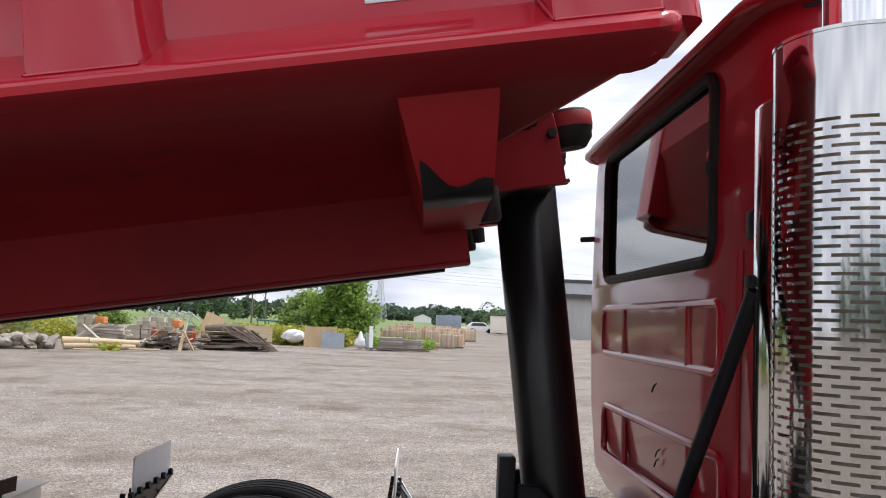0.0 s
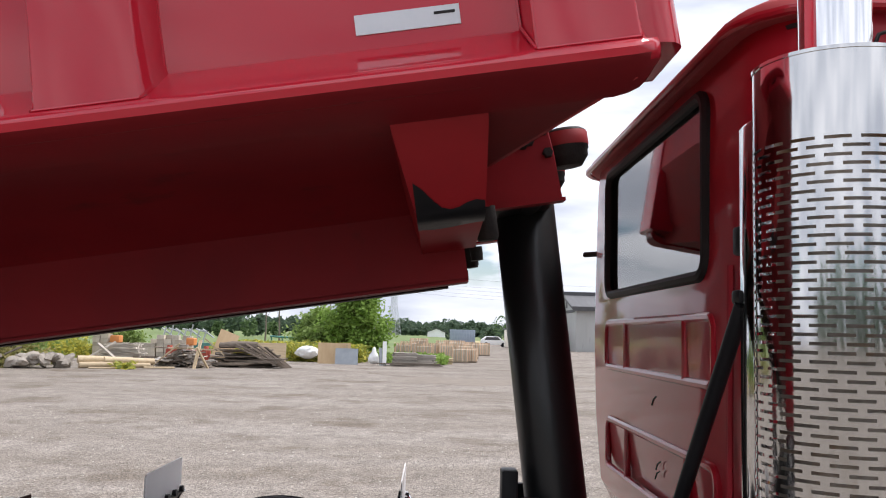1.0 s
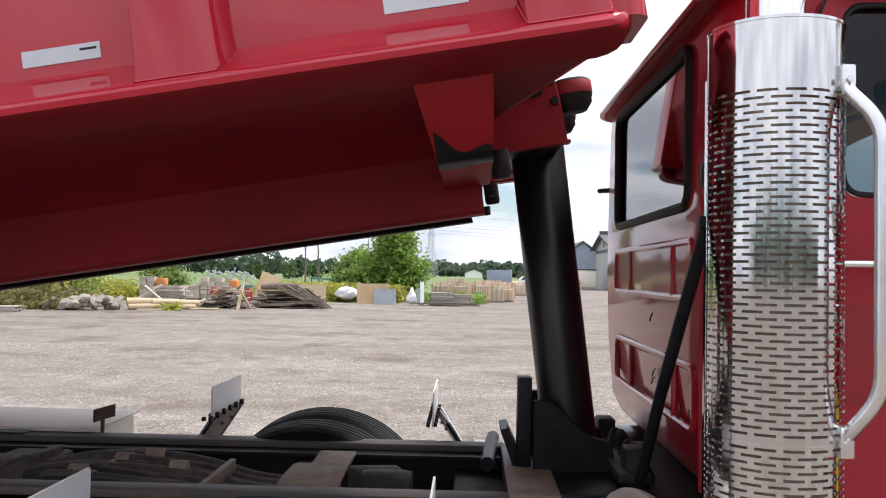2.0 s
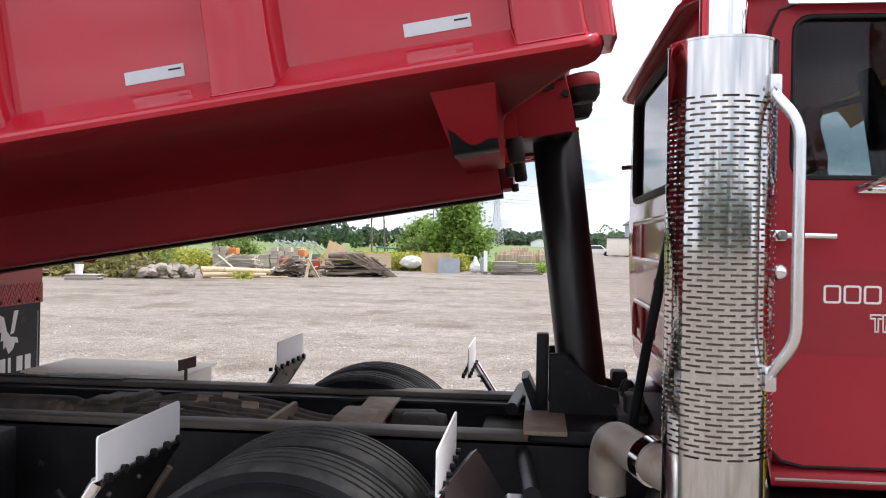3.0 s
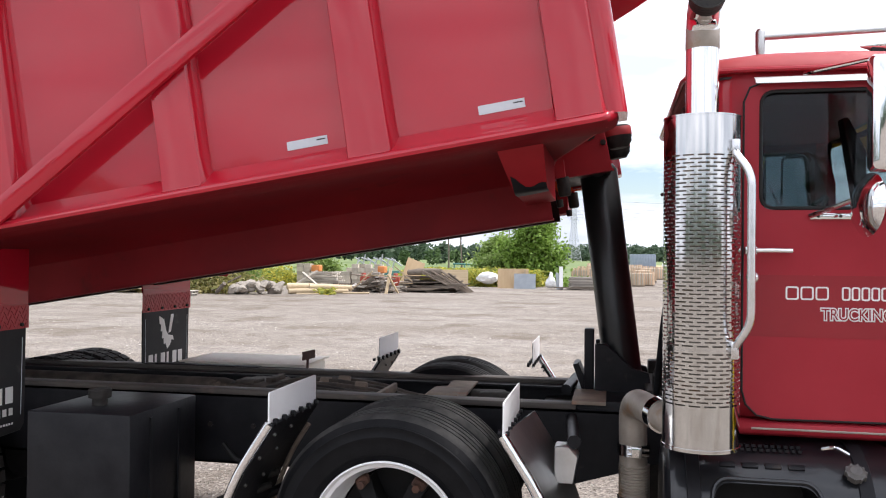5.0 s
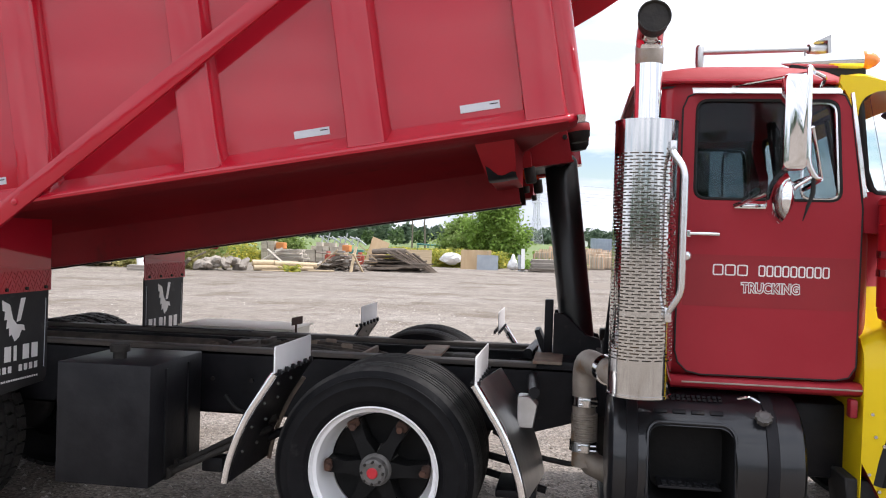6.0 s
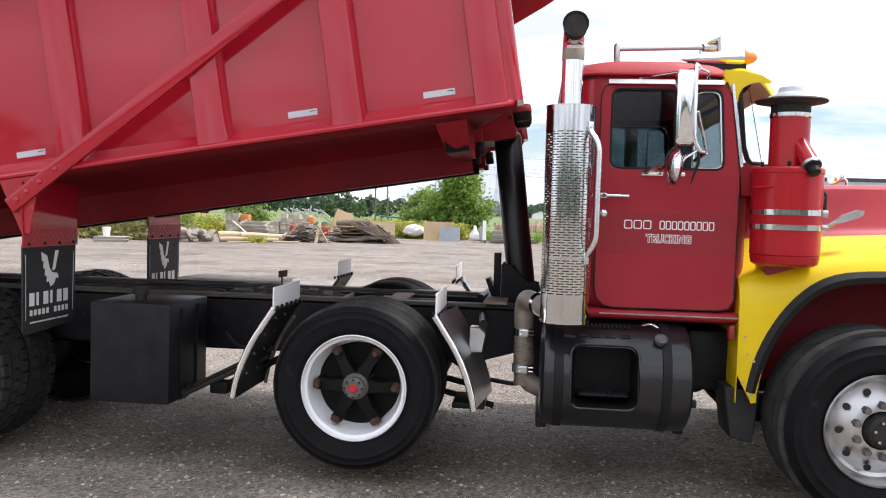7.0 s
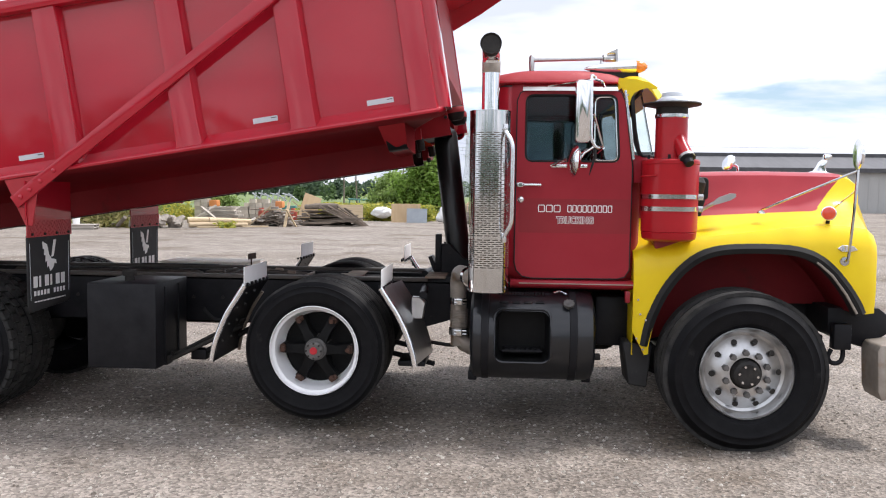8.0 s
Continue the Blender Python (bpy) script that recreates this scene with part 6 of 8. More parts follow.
for near in (True, False):
    k = (lambda y: y) if near else flip
    bm = B()
    rings = []
    pts = [Vector((x, 0, z)) for x, z in ARCH[1:-1]]
    for i, p in enumerate(pts):
        d = (pts[min(i + 1, len(pts) - 1)] - pts[max(i - 1, 0)]).normalized()
        n = Vector((-d.z, 0, d.x))
        if n.dot(p - Vector((3.0, 0, 0.6))) < 0:
            n = -n
        w = 0.062
        yy = CY - 1.172 - 0.012 * math.sin(math.pi * i / (len(pts) - 1)) + max(0.0, 0.05 - 0.0035 * i) + max(0.0, 0.0025 * (i - 31))
        a, b, c = p - n * 0.006, p + n * w, p + n * 0.5 * w
        rings.append([(a.x, k(yy + 0.02), a.z), (a.x, k(yy + 0.12), a.z), (b.x, k(yy + 0.12), b.z), (b.x, k(yy + 0.016), b.z), (c.x, k(yy - 0.004), c.z)])
    loft(bm, rings)
    part("arch_trim", bm, TRIM_RUBBER, hood, "black rubber wheel-arch trim")
    # chrome lip at the front end of the arch
    bm = B()
    tube(bm, [(3.42, k(CY - 1.168), 1.215), (3.52, k(CY - 1.172), 1.13), (3.62, k(CY - 1.165), 1.0), (3.70, k(CY - 1.15), 0.87)], 0.009, 8)
    part("arch_lip", bm, EXH_STEEL, hood)
    for x, z in ((2.245, 0.93), (2.262, 0.83), (2.30, 0.79), (2.24, 0.66), (2.285, 0.585)):
        bm = B()
        rod(bm, (x, k(CY - 1.118), z), (x, k(CY - 1.126), z), 0.008, seg=8)
        part("screw", bm, STAINLESS, hood)
    bm = B()
    prism(bm, [(2.16, 0.62), (2.36, 0.60), (2.33, 0.30), (2.20, 0.32)], "y", *sorted((k(-1.0), k(-0.70))), 0.008, 1)
    part("splash_flap", bm, FLAP_RUBBER, hood, "black rubber splash flap")
    # turn lamp, emblem bar, fender mirror, hood latch
    bm = B()
    lathe(bm, [(0.045, 0), (0.05, 0.006), (0.05, 0.03), (0.044, 0.034)], axis_pose((3.53, k(-0.99), 1.545), (-0.35, -0.94 if near else 0.94, 0.0)), 24)
    tl = part("turn_lamp", bm, CHROME, hood)
    bm = B()
    lathe(bm, [(0.044, 0.032), (0.040, 0.040), (0.025, 0.046), (0.002, 0.048)], axis_pose((3.53, k(-0.99), 1.545), (-0.35, -0.94 if near else 0.94, 0.0)), 24)
    part("lens", bm, RED_LENS, tl)
    bm = B()
    rod(bm, (3.53, k(-0.97), 1.46), (3.53, k(-0.985), 1.52), 0.014, seg=10)
    part("lamp_stem", bm, BLACK_STEEL, tl)
    bm = B()
    prism(bm, [(3.55, 1.31), (3.58, 1.336), (3.66, 1.33), (3.685, 1.30), (3.63, 1.285), (3.58, 1.288)], "y", *sorted((k(CY - 1.15), k(CY - 1.166))), 0.004, 1)
    part("side_badge", bm, CHROME, hood, "plain chrome side badge")
    if near:
        bm = B()
        tube(bm, bend([(3.60, k(-1.11), 1.225), (3.605, k(-1.16), 1.24), (3.625, k(-1.17), 1.55), (3.645, k(-1.16), 1.88)], 0.05), 0.010, 8)
        lathe(bm, [(0.002, 0.02), (0.03, 0.018), (0.034, 0.0)], axis_pose((3.60, k(-1.10), 1.225), (0, -1 if near else 1, 0)), 16)
        rod(bm, (3.64, k(-1.16), 1.83), (3.115, k(-0.86), 1.56), 0.008, seg=8)
        lathe(bm, [(0.03, 0.0), (0.024, 0.012), (0.012, 0.02)], pose(3.115, k(-0.86), 1.535), 16)
        rod(bm, (3.635, k(-1.16), 1.70), (3.565, k(-0.93), 1.56), 0.006, seg=8)
        lathe(bm, [(0.026, 0.0), (0.02, 0.012), (0.010, 0.018)], pose(3.565, k(-0.93), 1.55), 16)
        fm = part("fender_mirror", bm, STAINLESS, hood, "round fender mirror on a steel stem")
        bm = B()
        lathe(bm, [(0.002, -0.03), (0.05, -0.026), (0.090, -0.012), (0.105, 0.004), (0.100, 0.010), (0.002, 0.012)], axis_pose((3.640, k(-1.17), 1.942), (-0.99, 0.10 if near else -0.10, 0.0)), 32)
        part("mirror_head", bm, CHROME, fm)
    # solid black blocks stand in for the shaded opening behind the hood side
    bm = B()
    prism(bm, rounded(2.655, 2.795, 1.625, 1.79, (0.03, 0.03, 0.03, 0.01), 4), "y", *sorted((k(-0.66), k(-0.55))), 0.006, 1)
    prism(bm, [(2.64, 1.625), (2.765, 1.625), (2.735, 1.50), (2.64, 1.46)], "y", *sorted((k(-0.70), k(-0.57))), 0.006, 1)
    part("cowl_gap_block", bm, TRIM_RUBBER, hood, "black block painting in the dark hood-side opening")
    bm = B()
    lathe(bm, [(0.002, -0.10), (0.07, -0.09), (0.085, -0.02), (0.085, 0.05), (0.06, 0.08), (0.002, 0.085)], axis_pose((2.665, k(-0.72), 1.715), (0.2, -0.1 if near else 0.1, 1)), 24)
    part("intake_hump", bm, GREASE, hood)
    bm = B()
    tube(bm, flowing([(2.63, k(-0.83), 1.545), (2.70, k(-0.85), 1.555), (2.78, k(-0.86), 1.60), (2.85, k(-0.86), 1.63)], 4), 0.013, 8)
    loft(bm, [[(x, k(-0.86) + c * b, z + d * b) for c, d in ((-1, -1), (1, -1), (1, 1), (-1, 1))] for x, z, b in ((2.78, 1.60, 0.012), (2.82, 1.622, 0.022), (2.90, 1.650, 0.024), (2.935, 1.660, 0.012))])
    part("hood_latch", bm, DULL_STAINLESS, hood, "grey metal hood latch handle")
bm = B()
tube(bm, flowing([(3.30, 0.5, 1.84), (3.305, 0.5, 1.90), (3.28, 0.5, 1.925), (3.235, 0.5, 1.92)], 4), 0.012, 8)
lathe(bm, [(0.002, -0.03), (0.06, -0.022), (0.072, 0.0), (0.068, 0.008), (0.002, 0.012)], axis_pose((3.225, 0.5, 1.945), (-0.85, -0.42, 0.40)), 28)
part("far_spot_mirror", bm, CHROME, hood)
bm = B()
ox, oy, oz = 3.79, CY - 0.13, 1.845
loft(bm, [[(ox + x + sh, oy + y, oz + z) for x, y in rounded(-a, a, -b, b, min(a, b) * 0.8, 4)] for z, a, b, sh in ((-0.02, 0.085, 0.035, -0.02), (0.006, 0.08, 0.03, -0.02), (0.016, 0.05, 0.02, -0.01), (0.05, 0.036, 0.02, 0.0), (0.085, 0.034, 0.022, 0.015), (0.105, 0.022, 0.016, 0.03))])
loft(bm, [[(ox + x + sh, oy + y, oz + z) for x, y in rounded(-a, a, -b, b, min(a, b) * 0.8, 4)] for z, a, b, sh in ((0.095, 0.016, 0.014, 0.03), (0.11, 0.028, 0.022, 0.045), (0.135, 0.034, 0.022, 0.05), (0.15, 0.022, 0.014, 0.045))])
part("hood_ornament", bm, CHROME, hood, "small chrome hood ornament")
# inner bay seen through the arch
bm = B()
box(bm, 2.35, 3.7, -0.50, 0.60, 0.86, 1.3, 0.02)
part("engine_block", bm, GREASE, truck)
bm = B()
prism(bm, [(3.60, 0.88), (3.95, 0.88), (4.05, 0.80), (4.05, 0.72), (3.85, 0.60), (3.70, 0.64), (3.60, 0.70)], "y", -0.86, 0.96, 0.01)
part("front_crossbeam", bm, BLACK_STEEL, truck, "black front cross-beam")
bm = B()
loop = [(3.60, -0.95, 0.60), (3.575, -0.95, 0.55), (3.59, -0.95, 0.51), (3.63, -0.95, 0.495), (3.67, -0.95, 0.515), (3.68, -0.95, 0.56), (3.67, -0.95, 0.70)]
tube(bm, bend(loop, 0.02), 0.016, 10)
part("tow_hook", bm, BLACK_STEEL, truck)
bm = B()
box(bm, 3.60, 3.72, -0.99, -0.90, 0.60, 0.78, 0.01)
part("hook_plate", bm, BLACK_STEEL, truck)
for y0, y1 in ((-1.12, -0.84), (flip(-0.84), flip(-1.12))):
    bm = B()
    prism(bm, [(3.84, 0.62), (3.86, 0.66), (4.00, 0.68), (4.04, 0.52), (4.00, 0.30), (3.88, 0.28), (3.855, 0.34)], "y", y0, y1, 0.012, 2)
    part("bumper_end", bm, EXH_STEEL, truck, "dull metal front bumper end")

# -- air cleaner --
AX, AY = 2.435, -1.085
prof = [(0.02, 1.345), (0.155, 1.345), (0.178, 1.36), (0.186, 1.40), (0.182, 1.405), (0.188, 1.41), (0.190, 1.86), (0.194, 1.865), (0.194, 1.885), (0.186, 1.895), (0.11, 1.905), (0.108, 1.93), (0.106, 2.18), (0.02, 2.18)]
bm = B()
lathe(bm, prof, pose(AX, AY, 0), 56)
can = part("air_cleaner", bm, RED_CAN, truck, "glossy red canister air cleaner")
for z in (1.645, 1.563):
    bm = B()
    lathe(bm, [(0.188, -0.016), (0.194, -0.015), (0.194, 0.015), (0.188, 0.016)], pose(AX, AY, z), 56, closed=True)
    box(bm, AX + 0.185, AX + 0.225, AY - 0.02, AY + 0.02, z - 0.02, z + 0.02, 0.005)
    part("band", bm, STAINLESS, can, "bright steel clamp band")
for i in range(6):
    a = radians(200 + 56 * i)
    bm = B()
    c = Vector((AX + 0.165 * math.cos(a), AY + 0.165 * math.sin(a), 1.895))
    rod(bm, c, c + Vector((0, 0, 0.03)), 0.010, seg=8)
    part("lid_clip", bm, BLACK_STEEL, can)
bm = B()
spout = axis_pose((AX + 0.035, AY - 0.07, 2.025), (0.040, -0.115, -0.135))
lathe(bm, [(0.046, -0.03), (0.046, 0.0), (0.049, 0.155), (0.046, 0.158)], spout, 24)
part("side_spout", bm, RED_CAN, can, "slanting red side spout")
bm = B()
lathe(bm, [(0.049, 0.150), (0.054, 0.152), (0.054, 0.170), (0.049, 0.172)], spout, 24, closed=True)
part("spout_ring", bm, DULL_STAINLESS, can)
bm = B()
lathe(bm, [(0.002, 0.166), (0.050, 0.166), (0.052, 0.180), (0.034, 0.188), (0.030, 0.222), (0.002, 0.224)], spout, 20)
part("spout_valve", bm, BLACK_STEEL, can, "black rubber dust valve")
bm = B()
lathe(bm, [(0.108, 2.175), (0.112, 2.18), (0.112, 2.20), (0.108, 2.205)], pose(AX, AY, 0), 40, closed=True)
part("neck_ring", bm, STAINLESS, can)
bm = B()
lathe(bm, [(0.106, 2.20), (0.106, 2.245), (0.19, 2.262), (0.196, 2.268), (0.19, 2.276), (0.10, 2.285), (0.02, 2.285)], pose(AX, AY, 0), 48)
part("rain_cap", bm, GREASE, can, "black mushroom rain cap")
bm = B()
lathe(bm, [(0.105, 2.283), (0.10, 2.30), (0.075, 2.318), (0.068, 2.345), (0.05, 2.352), (0.002, 2.354)], pose(AX, AY, 0), 40)
part("cap_dome", bm, TAPE, can, "bright domed cap top")
bm = B()
tube(bm, bend([(AX - 0.19, AY - 0.02, 1.78), (AX - 0.21, AY - 0.05, 1.775), (AX - 0.20, AY - 0.10, 1.78), (AX - 0.12, AY - 0.16, 1.785)], 0.03), 0.006, 6)
part("wire_clip", bm, RED_CAN, can)
bm = B()
prism(bm, [(2.34, 1.35), (2.56, 1.35), (2.55, 1.31), (2.48, 1.285), (2.36, 1.28)], "y", -1.02, -0.80, 0.01)
part("cleaner_bracket", bm, RED_PANEL, can)

# ---- the yard behind: timber, stone, pallets, plants ----
def leaf_material(name, c1, c2, c3):
    m = bpy.data.materials.new(name)
    m.use_nodes = True
    n, l = m.node_tree.nodes, m.node_tree.links
    b = n["Principled BSDF"]
    ge, ra = n.new("ShaderNodeNewGeometry"), n.new("ShaderNodeValToRGB")
    ra.color_ramp.elements[0].color, ra.color_ramp.elements[1].color = (*c1, 1), (*c3, 1)
    e = ra.color_ramp.elements.new(0.5)
    e.color = (*c2, 1)
    l.new(ge.outputs["Random Per Island"], ra.inputs["Fac"])
    l.new(ra.outputs["Color"], b.inputs["Base Color"])
    b.inputs["Roughness"].default_value = 0.55
    b.inputs["Specular IOR Level"].default_value = 0.3
    tr, ad = n.new("ShaderNodeBsdfTranslucent"), n.new("ShaderNodeMixShader")
    ad.inputs["Fac"].default_value = 0.5
    l.new(ra.outputs["Color"], tr.inputs["Color"])
    l.new(b.outputs["BSDF"], ad.inputs[1])
    l.new(tr.outputs["BSDF"], ad.inputs[2])
    l.new(ad.outputs["Shader"], n["Material Output"].inputs["Surface"])
    return m


LEAF = leaf_material("green_leaves", (0.14, 0.22, 0.04), (0.23, 0.36, 0.07), (0.33, 0.47, 0.12))
LEAF_PALE = leaf_material("pale_green_leaves", (0.16, 0.24, 0.06), (0.25, 0.35, 0.10), (0.37, 0.47, 0.18))
WEED = leaf_material("goldenrod_and_weeds", (0.22, 0.27, 0.06), (0.38, 0.39, 0.08), (0.58, 0.50, 0.08))
DRY_WEED = leaf_material("dry_brown_weeds", (0.24, 0.25, 0.08), (0.38, 0.35, 0.14), (0.50, 0.42, 0.20))
FAR_LEAF = leaf_material("distant_woods", (0.07, 0.11, 0.07), (0.10, 0.15, 0.095), (0.14, 0.19, 0.12))
HEDGE_LEAF = leaf_material("hedge_leaves", (0.065, 0.11, 0.045), (0.10, 0.16, 0.06), (0.15, 0.22, 0.09))
GRASS = surface("field_grass", (0.10, 0.15, 0.045), (0.16, 0.21, 0.065), 0.05, 0.9, 0.98, c3=(0.22, 0.21, 0.10), spots=0.55, spot_scale=0.02, bump=0.2, bump_scale=8)
BARK = surface("grey_bark", (0.11, 0.09, 0.07), (0.2, 0.17, 0.14), 12, 0.85, 0.95, bump=0.4, stretch=(1, 1, 0.2))
OLD_WOOD = surface("weathered_boards", (0.12, 0.095, 0.074), (0.27, 0.22, 0.175), 3, 0.8, 0.95, bump=0.3, stretch=(0.4, 6, 6), vary=0.45, c3=(0.07, 0.055, 0.045), spots=0.6)
GREY_WOOD = surface("silvered_pallet_wood", (0.28, 0.25, 0.22), (0.44, 0.40, 0.35), 3, 0.8, 0.95, bump=0.3, stretch=(0.4, 6, 6), vary=0.4)
NEW_WOOD = surface("pale_lumber", (0.42, 0.32, 0.20), (0.55, 0.44, 0.29), 3, 0.7, 0.85, bump=0.2, stretch=(0.4, 6, 6), vary=0.25, c3=(0.36, 0.26, 0.16), spots=0.62)
PALE_WOOD = surface("bleached_lumber", (0.42, 0.37, 0.31), (0.60, 0.55, 0.48), 3, 0.75, 0.9, bump=0.2, stretch=(0.4, 6, 6), vary=0.35, c3=(0.30, 0.25, 0.20), spots=0.62)
PLY = surface("plywood", (0.46, 0.32, 0.18), (0.56, 0.42, 0.26), 2.5, 0.7, 0.85, bump=0.1, c3=(0.38, 0.25, 0.14), spots=0.62, stretch=(1, 1, 0.3))
SHEET = surface("grey_metal_sheet", (0.28, 0.31, 0.34), (0.36, 0.39, 0.42), 2, 0.4, 0.6, metal=0.3, c3=(0.24, 0.25, 0.27), spots=0.62)
STONE = surface("pale_rock", (0.22, 0.19, 0.16), (0.38, 0.34, 0.29), 4, 0.85, 0.95, bump=0.5, vary=0.25, c3=(0.18, 0.16, 0.13), spots=0.6)
CREAM_STONE = surface("cut_stone_blocks", (0.42, 0.37, 0.30), (0.54, 0.49, 0.41), 4, 0.85, 0.95, bump=0.3, vary=0.25)
ORANGE_WOOD = surface("orange_crate_wood", (0.54, 0.38, 0.25), (0.66, 0.50, 0.36), 4, 0.75, 0.9, vary=0.3, bump=0.2)
TARP = surface("white_tarpaulin", (0.62, 0.63, 0.62), (0.76, 0.76, 0.75), 5, 0.45, 0.6, bump=0.3)
BARN_WALL = surface("grey_metal_cladding", (0.36, 0.36, 0.35), (0.42, 0.42, 0.41), 0.6, 0.5, 0.65, c3=(0.32, 0.32, 0.31), spots=0.6, stretch=(1, 1, 0.2))
BARN_ROOF = surface("grey_steel_roof", (0.10, 0.10, 0.104), (0.14, 0.14, 0.145), 0.6, 0.6, 0.75, stretch=(3, 0.4, 0.4), spec=0.3)
DARK_TRIM = surface("dark_roof_trim", (0.05, 0.05, 0.055), (0.08, 0.08, 0.085), 2, 0.5, 0.7)
TEAL = surface("teal_painted_steel", (0.05, 0.17, 0.15), (0.08, 0.22, 0.19), 4, 0.5, 0.6)
STEEL_GREY = surface("galvanised_steel", (0.42, 0.44, 0.46), (0.52, 0.54, 0.56), 3, 0.5, 0.65, metal=0.4)
RUST_RED = surface("red_oxide_steel", (0.30, 0.05, 0.03), (0.38, 0.08, 0.05), 6, 0.6, 0.8)
MACHINE_YELLOW = surface("machine_yellow", (0.62, 0.42, 0.03), (0.7, 0.5, 0.05), 3, 0.5, 0.6)
BLUE_GREY = surface("blue_grey_paint", (0.26, 0.31, 0.38), (0.33, 0.38, 0.45), 2, 0.5, 0.65)
WET = surface("damp_dark_gravel", (0.165, 0.135, 0.108), (0.25, 0.212, 0.175), 2.5, 0.7, 0.9, bump=0.15, bump_scale=30, spec=0.25)


def leaf_mesh(name, centres, size, mat, seed, droop=0.0, tall=1.6):
    """Many small pointed leaves, one rhombus each."""
    g = np.random.default_rng(seed)
    c = np.asarray(centres, float)
    n = len(c)
    a = g.normal(size=(n, 3))
    a[:, 2] = a[:, 2] * 0.6 - droop
    a /= np.linalg.norm(a, axis=1)[:, None]
    b = np.cross(a, g.normal(size=(n, 3)))
    b /= np.linalg.norm(b, axis=1)[:, None]
    s = size * g.uniform(0.6, 1.3, (n, 1))
    v = np.stack([c - a * s * 0.5 * tall, c + b * s * 0.42, c + a * s * 0.5 * tall, c - b * s * 0.42], 1).reshape(-1, 3)
    me = bpy.data.meshes.new(name)
    me.from_pydata(v.tolist(), [], np.arange(4 * n).reshape(-1, 4).tolist())
    me.materials.append(mat)
    return me


def crown_points(g, tips, spread, per):
    t = np.asarray(tips, float)
    p = np.repeat(t, per, 0)
    return p + g.normal(size=p.shape) * np.asarray(spread)


def tree(name, label, x, y, h, radius, trunks, mat, seed, per=110, leaf=0.13, low=0.25, category="tree"):
    g = np.random.default_rng(seed)
    top = thing(name, label, category, at=(x, y, 0))
    bm = B()
    tips = []
    for k in range(trunks):
        lean = g.normal(size=2) * 0.12 * h * (trunks > 1)
        base = g.normal(size=2) * 0.10 * (trunks > 1) * trunks ** 0.5
        line = [Vector((base[0] + lean[0] * s + 0.03 * h * math.sin(5 * s + k), base[1] + lean[1] * s, h * 0.92 * s)) for s in (0, 0.2, 0.4, 0.6, 0.8, 1.0)]
        r0 = 0.02 * h / max(1, trunks) ** 0.4
        tube(bm, line, 0.1, 7, [r0, r0 * 0.85, r0 * 0.65, r0 * 0.45, r0 * 0.28, 0.008])
        tips.append(line[-1])
        for j in range(9):
            s = low + (1 - low) * (j + g.uniform()) / 9
            i = min(4, int(s * 5))
            p = line[i].lerp(line[i + 1], s * 5 - i)
            a = g.uniform(0, 2 * math.pi)
            reach = radius * (0.45 + 0.55 * math.sin(math.pi * min(1, 0.25 + 0.75 * s))) * g.uniform(0.5, 1.0) * (1.15 - 0.75 * s)
            q = p + Vector((math.cos(a) * reach, math.sin(a) * reach, reach * g.uniform(0.2, 0.7)))
            m1 = p.lerp(q, 0.5) + Vector((0, 0, 0.08 * reach))
            tube(bm, [p, m1, q], 0.02, 5, [r0 * 0.35 * (1.1 - s), r0 * 0.2 * (1.1 - s) + 0.004, 0.005])
            tips += [q, m1.lerp(q, 0.5), m1]
    part("trunk", bm, BARK, top)
    pts = crown_points(g, tips, (0.12 * radius + 0.10, 0.12 * radius + 0.10, 0.08 * h + 0.05), per)
    pts = pts[pts[:, 2] > 0.1]
    cr = new("crown", leaf_mesh("crown", pts, leaf, mat, seed + 1))
    cr.parent = top
    return top


tree("bush_willow", "dense bright green bushy willow behind the plywood", -4.0, 48.0, 4.6, 1.75, 5, LEAF, 11, 120, 0.17, 0.12)
tree("bush_willow", "lower spreading green shrub beside the willow", -6.7, 50.0, 2.8, 1.8, 4, LEAF_PALE, 12, 90, 0.16, 0.12)
tree("sapling_tree", "young tree with light green leaves and slim trunks", -16.6, 32.0, 4.4, 1.7, 3, LEAF_PALE, 13, 90, 0.12, 0.22)
tree("sapling_tree", "young tree with light green leaves and slim trunks", -19.2, 34.0, 4.8, 2.0, 3, LEAF, 14, 90, 0.12, 0.2)
tree("sapling_tree", "leafy young tree at the yard's weedy edge", -22.5, 33.0, 4.2, 2.0, 3, LEAF_PALE, 15, 80, 0.13, 0.15)
tree("shrub", "small grey-green shrub in the weeds", -17.0, 44.0, 2.6, 1.3, 3, LEAF_PALE, 16, 70, 0.14, 0.1)
tree("sapling_tree", "leafy young tree at the yard's weedy edge", -27.0, 36.0, 4.6, 2.2, 3, LEAF, 19, 80, 0.14, 0.15)

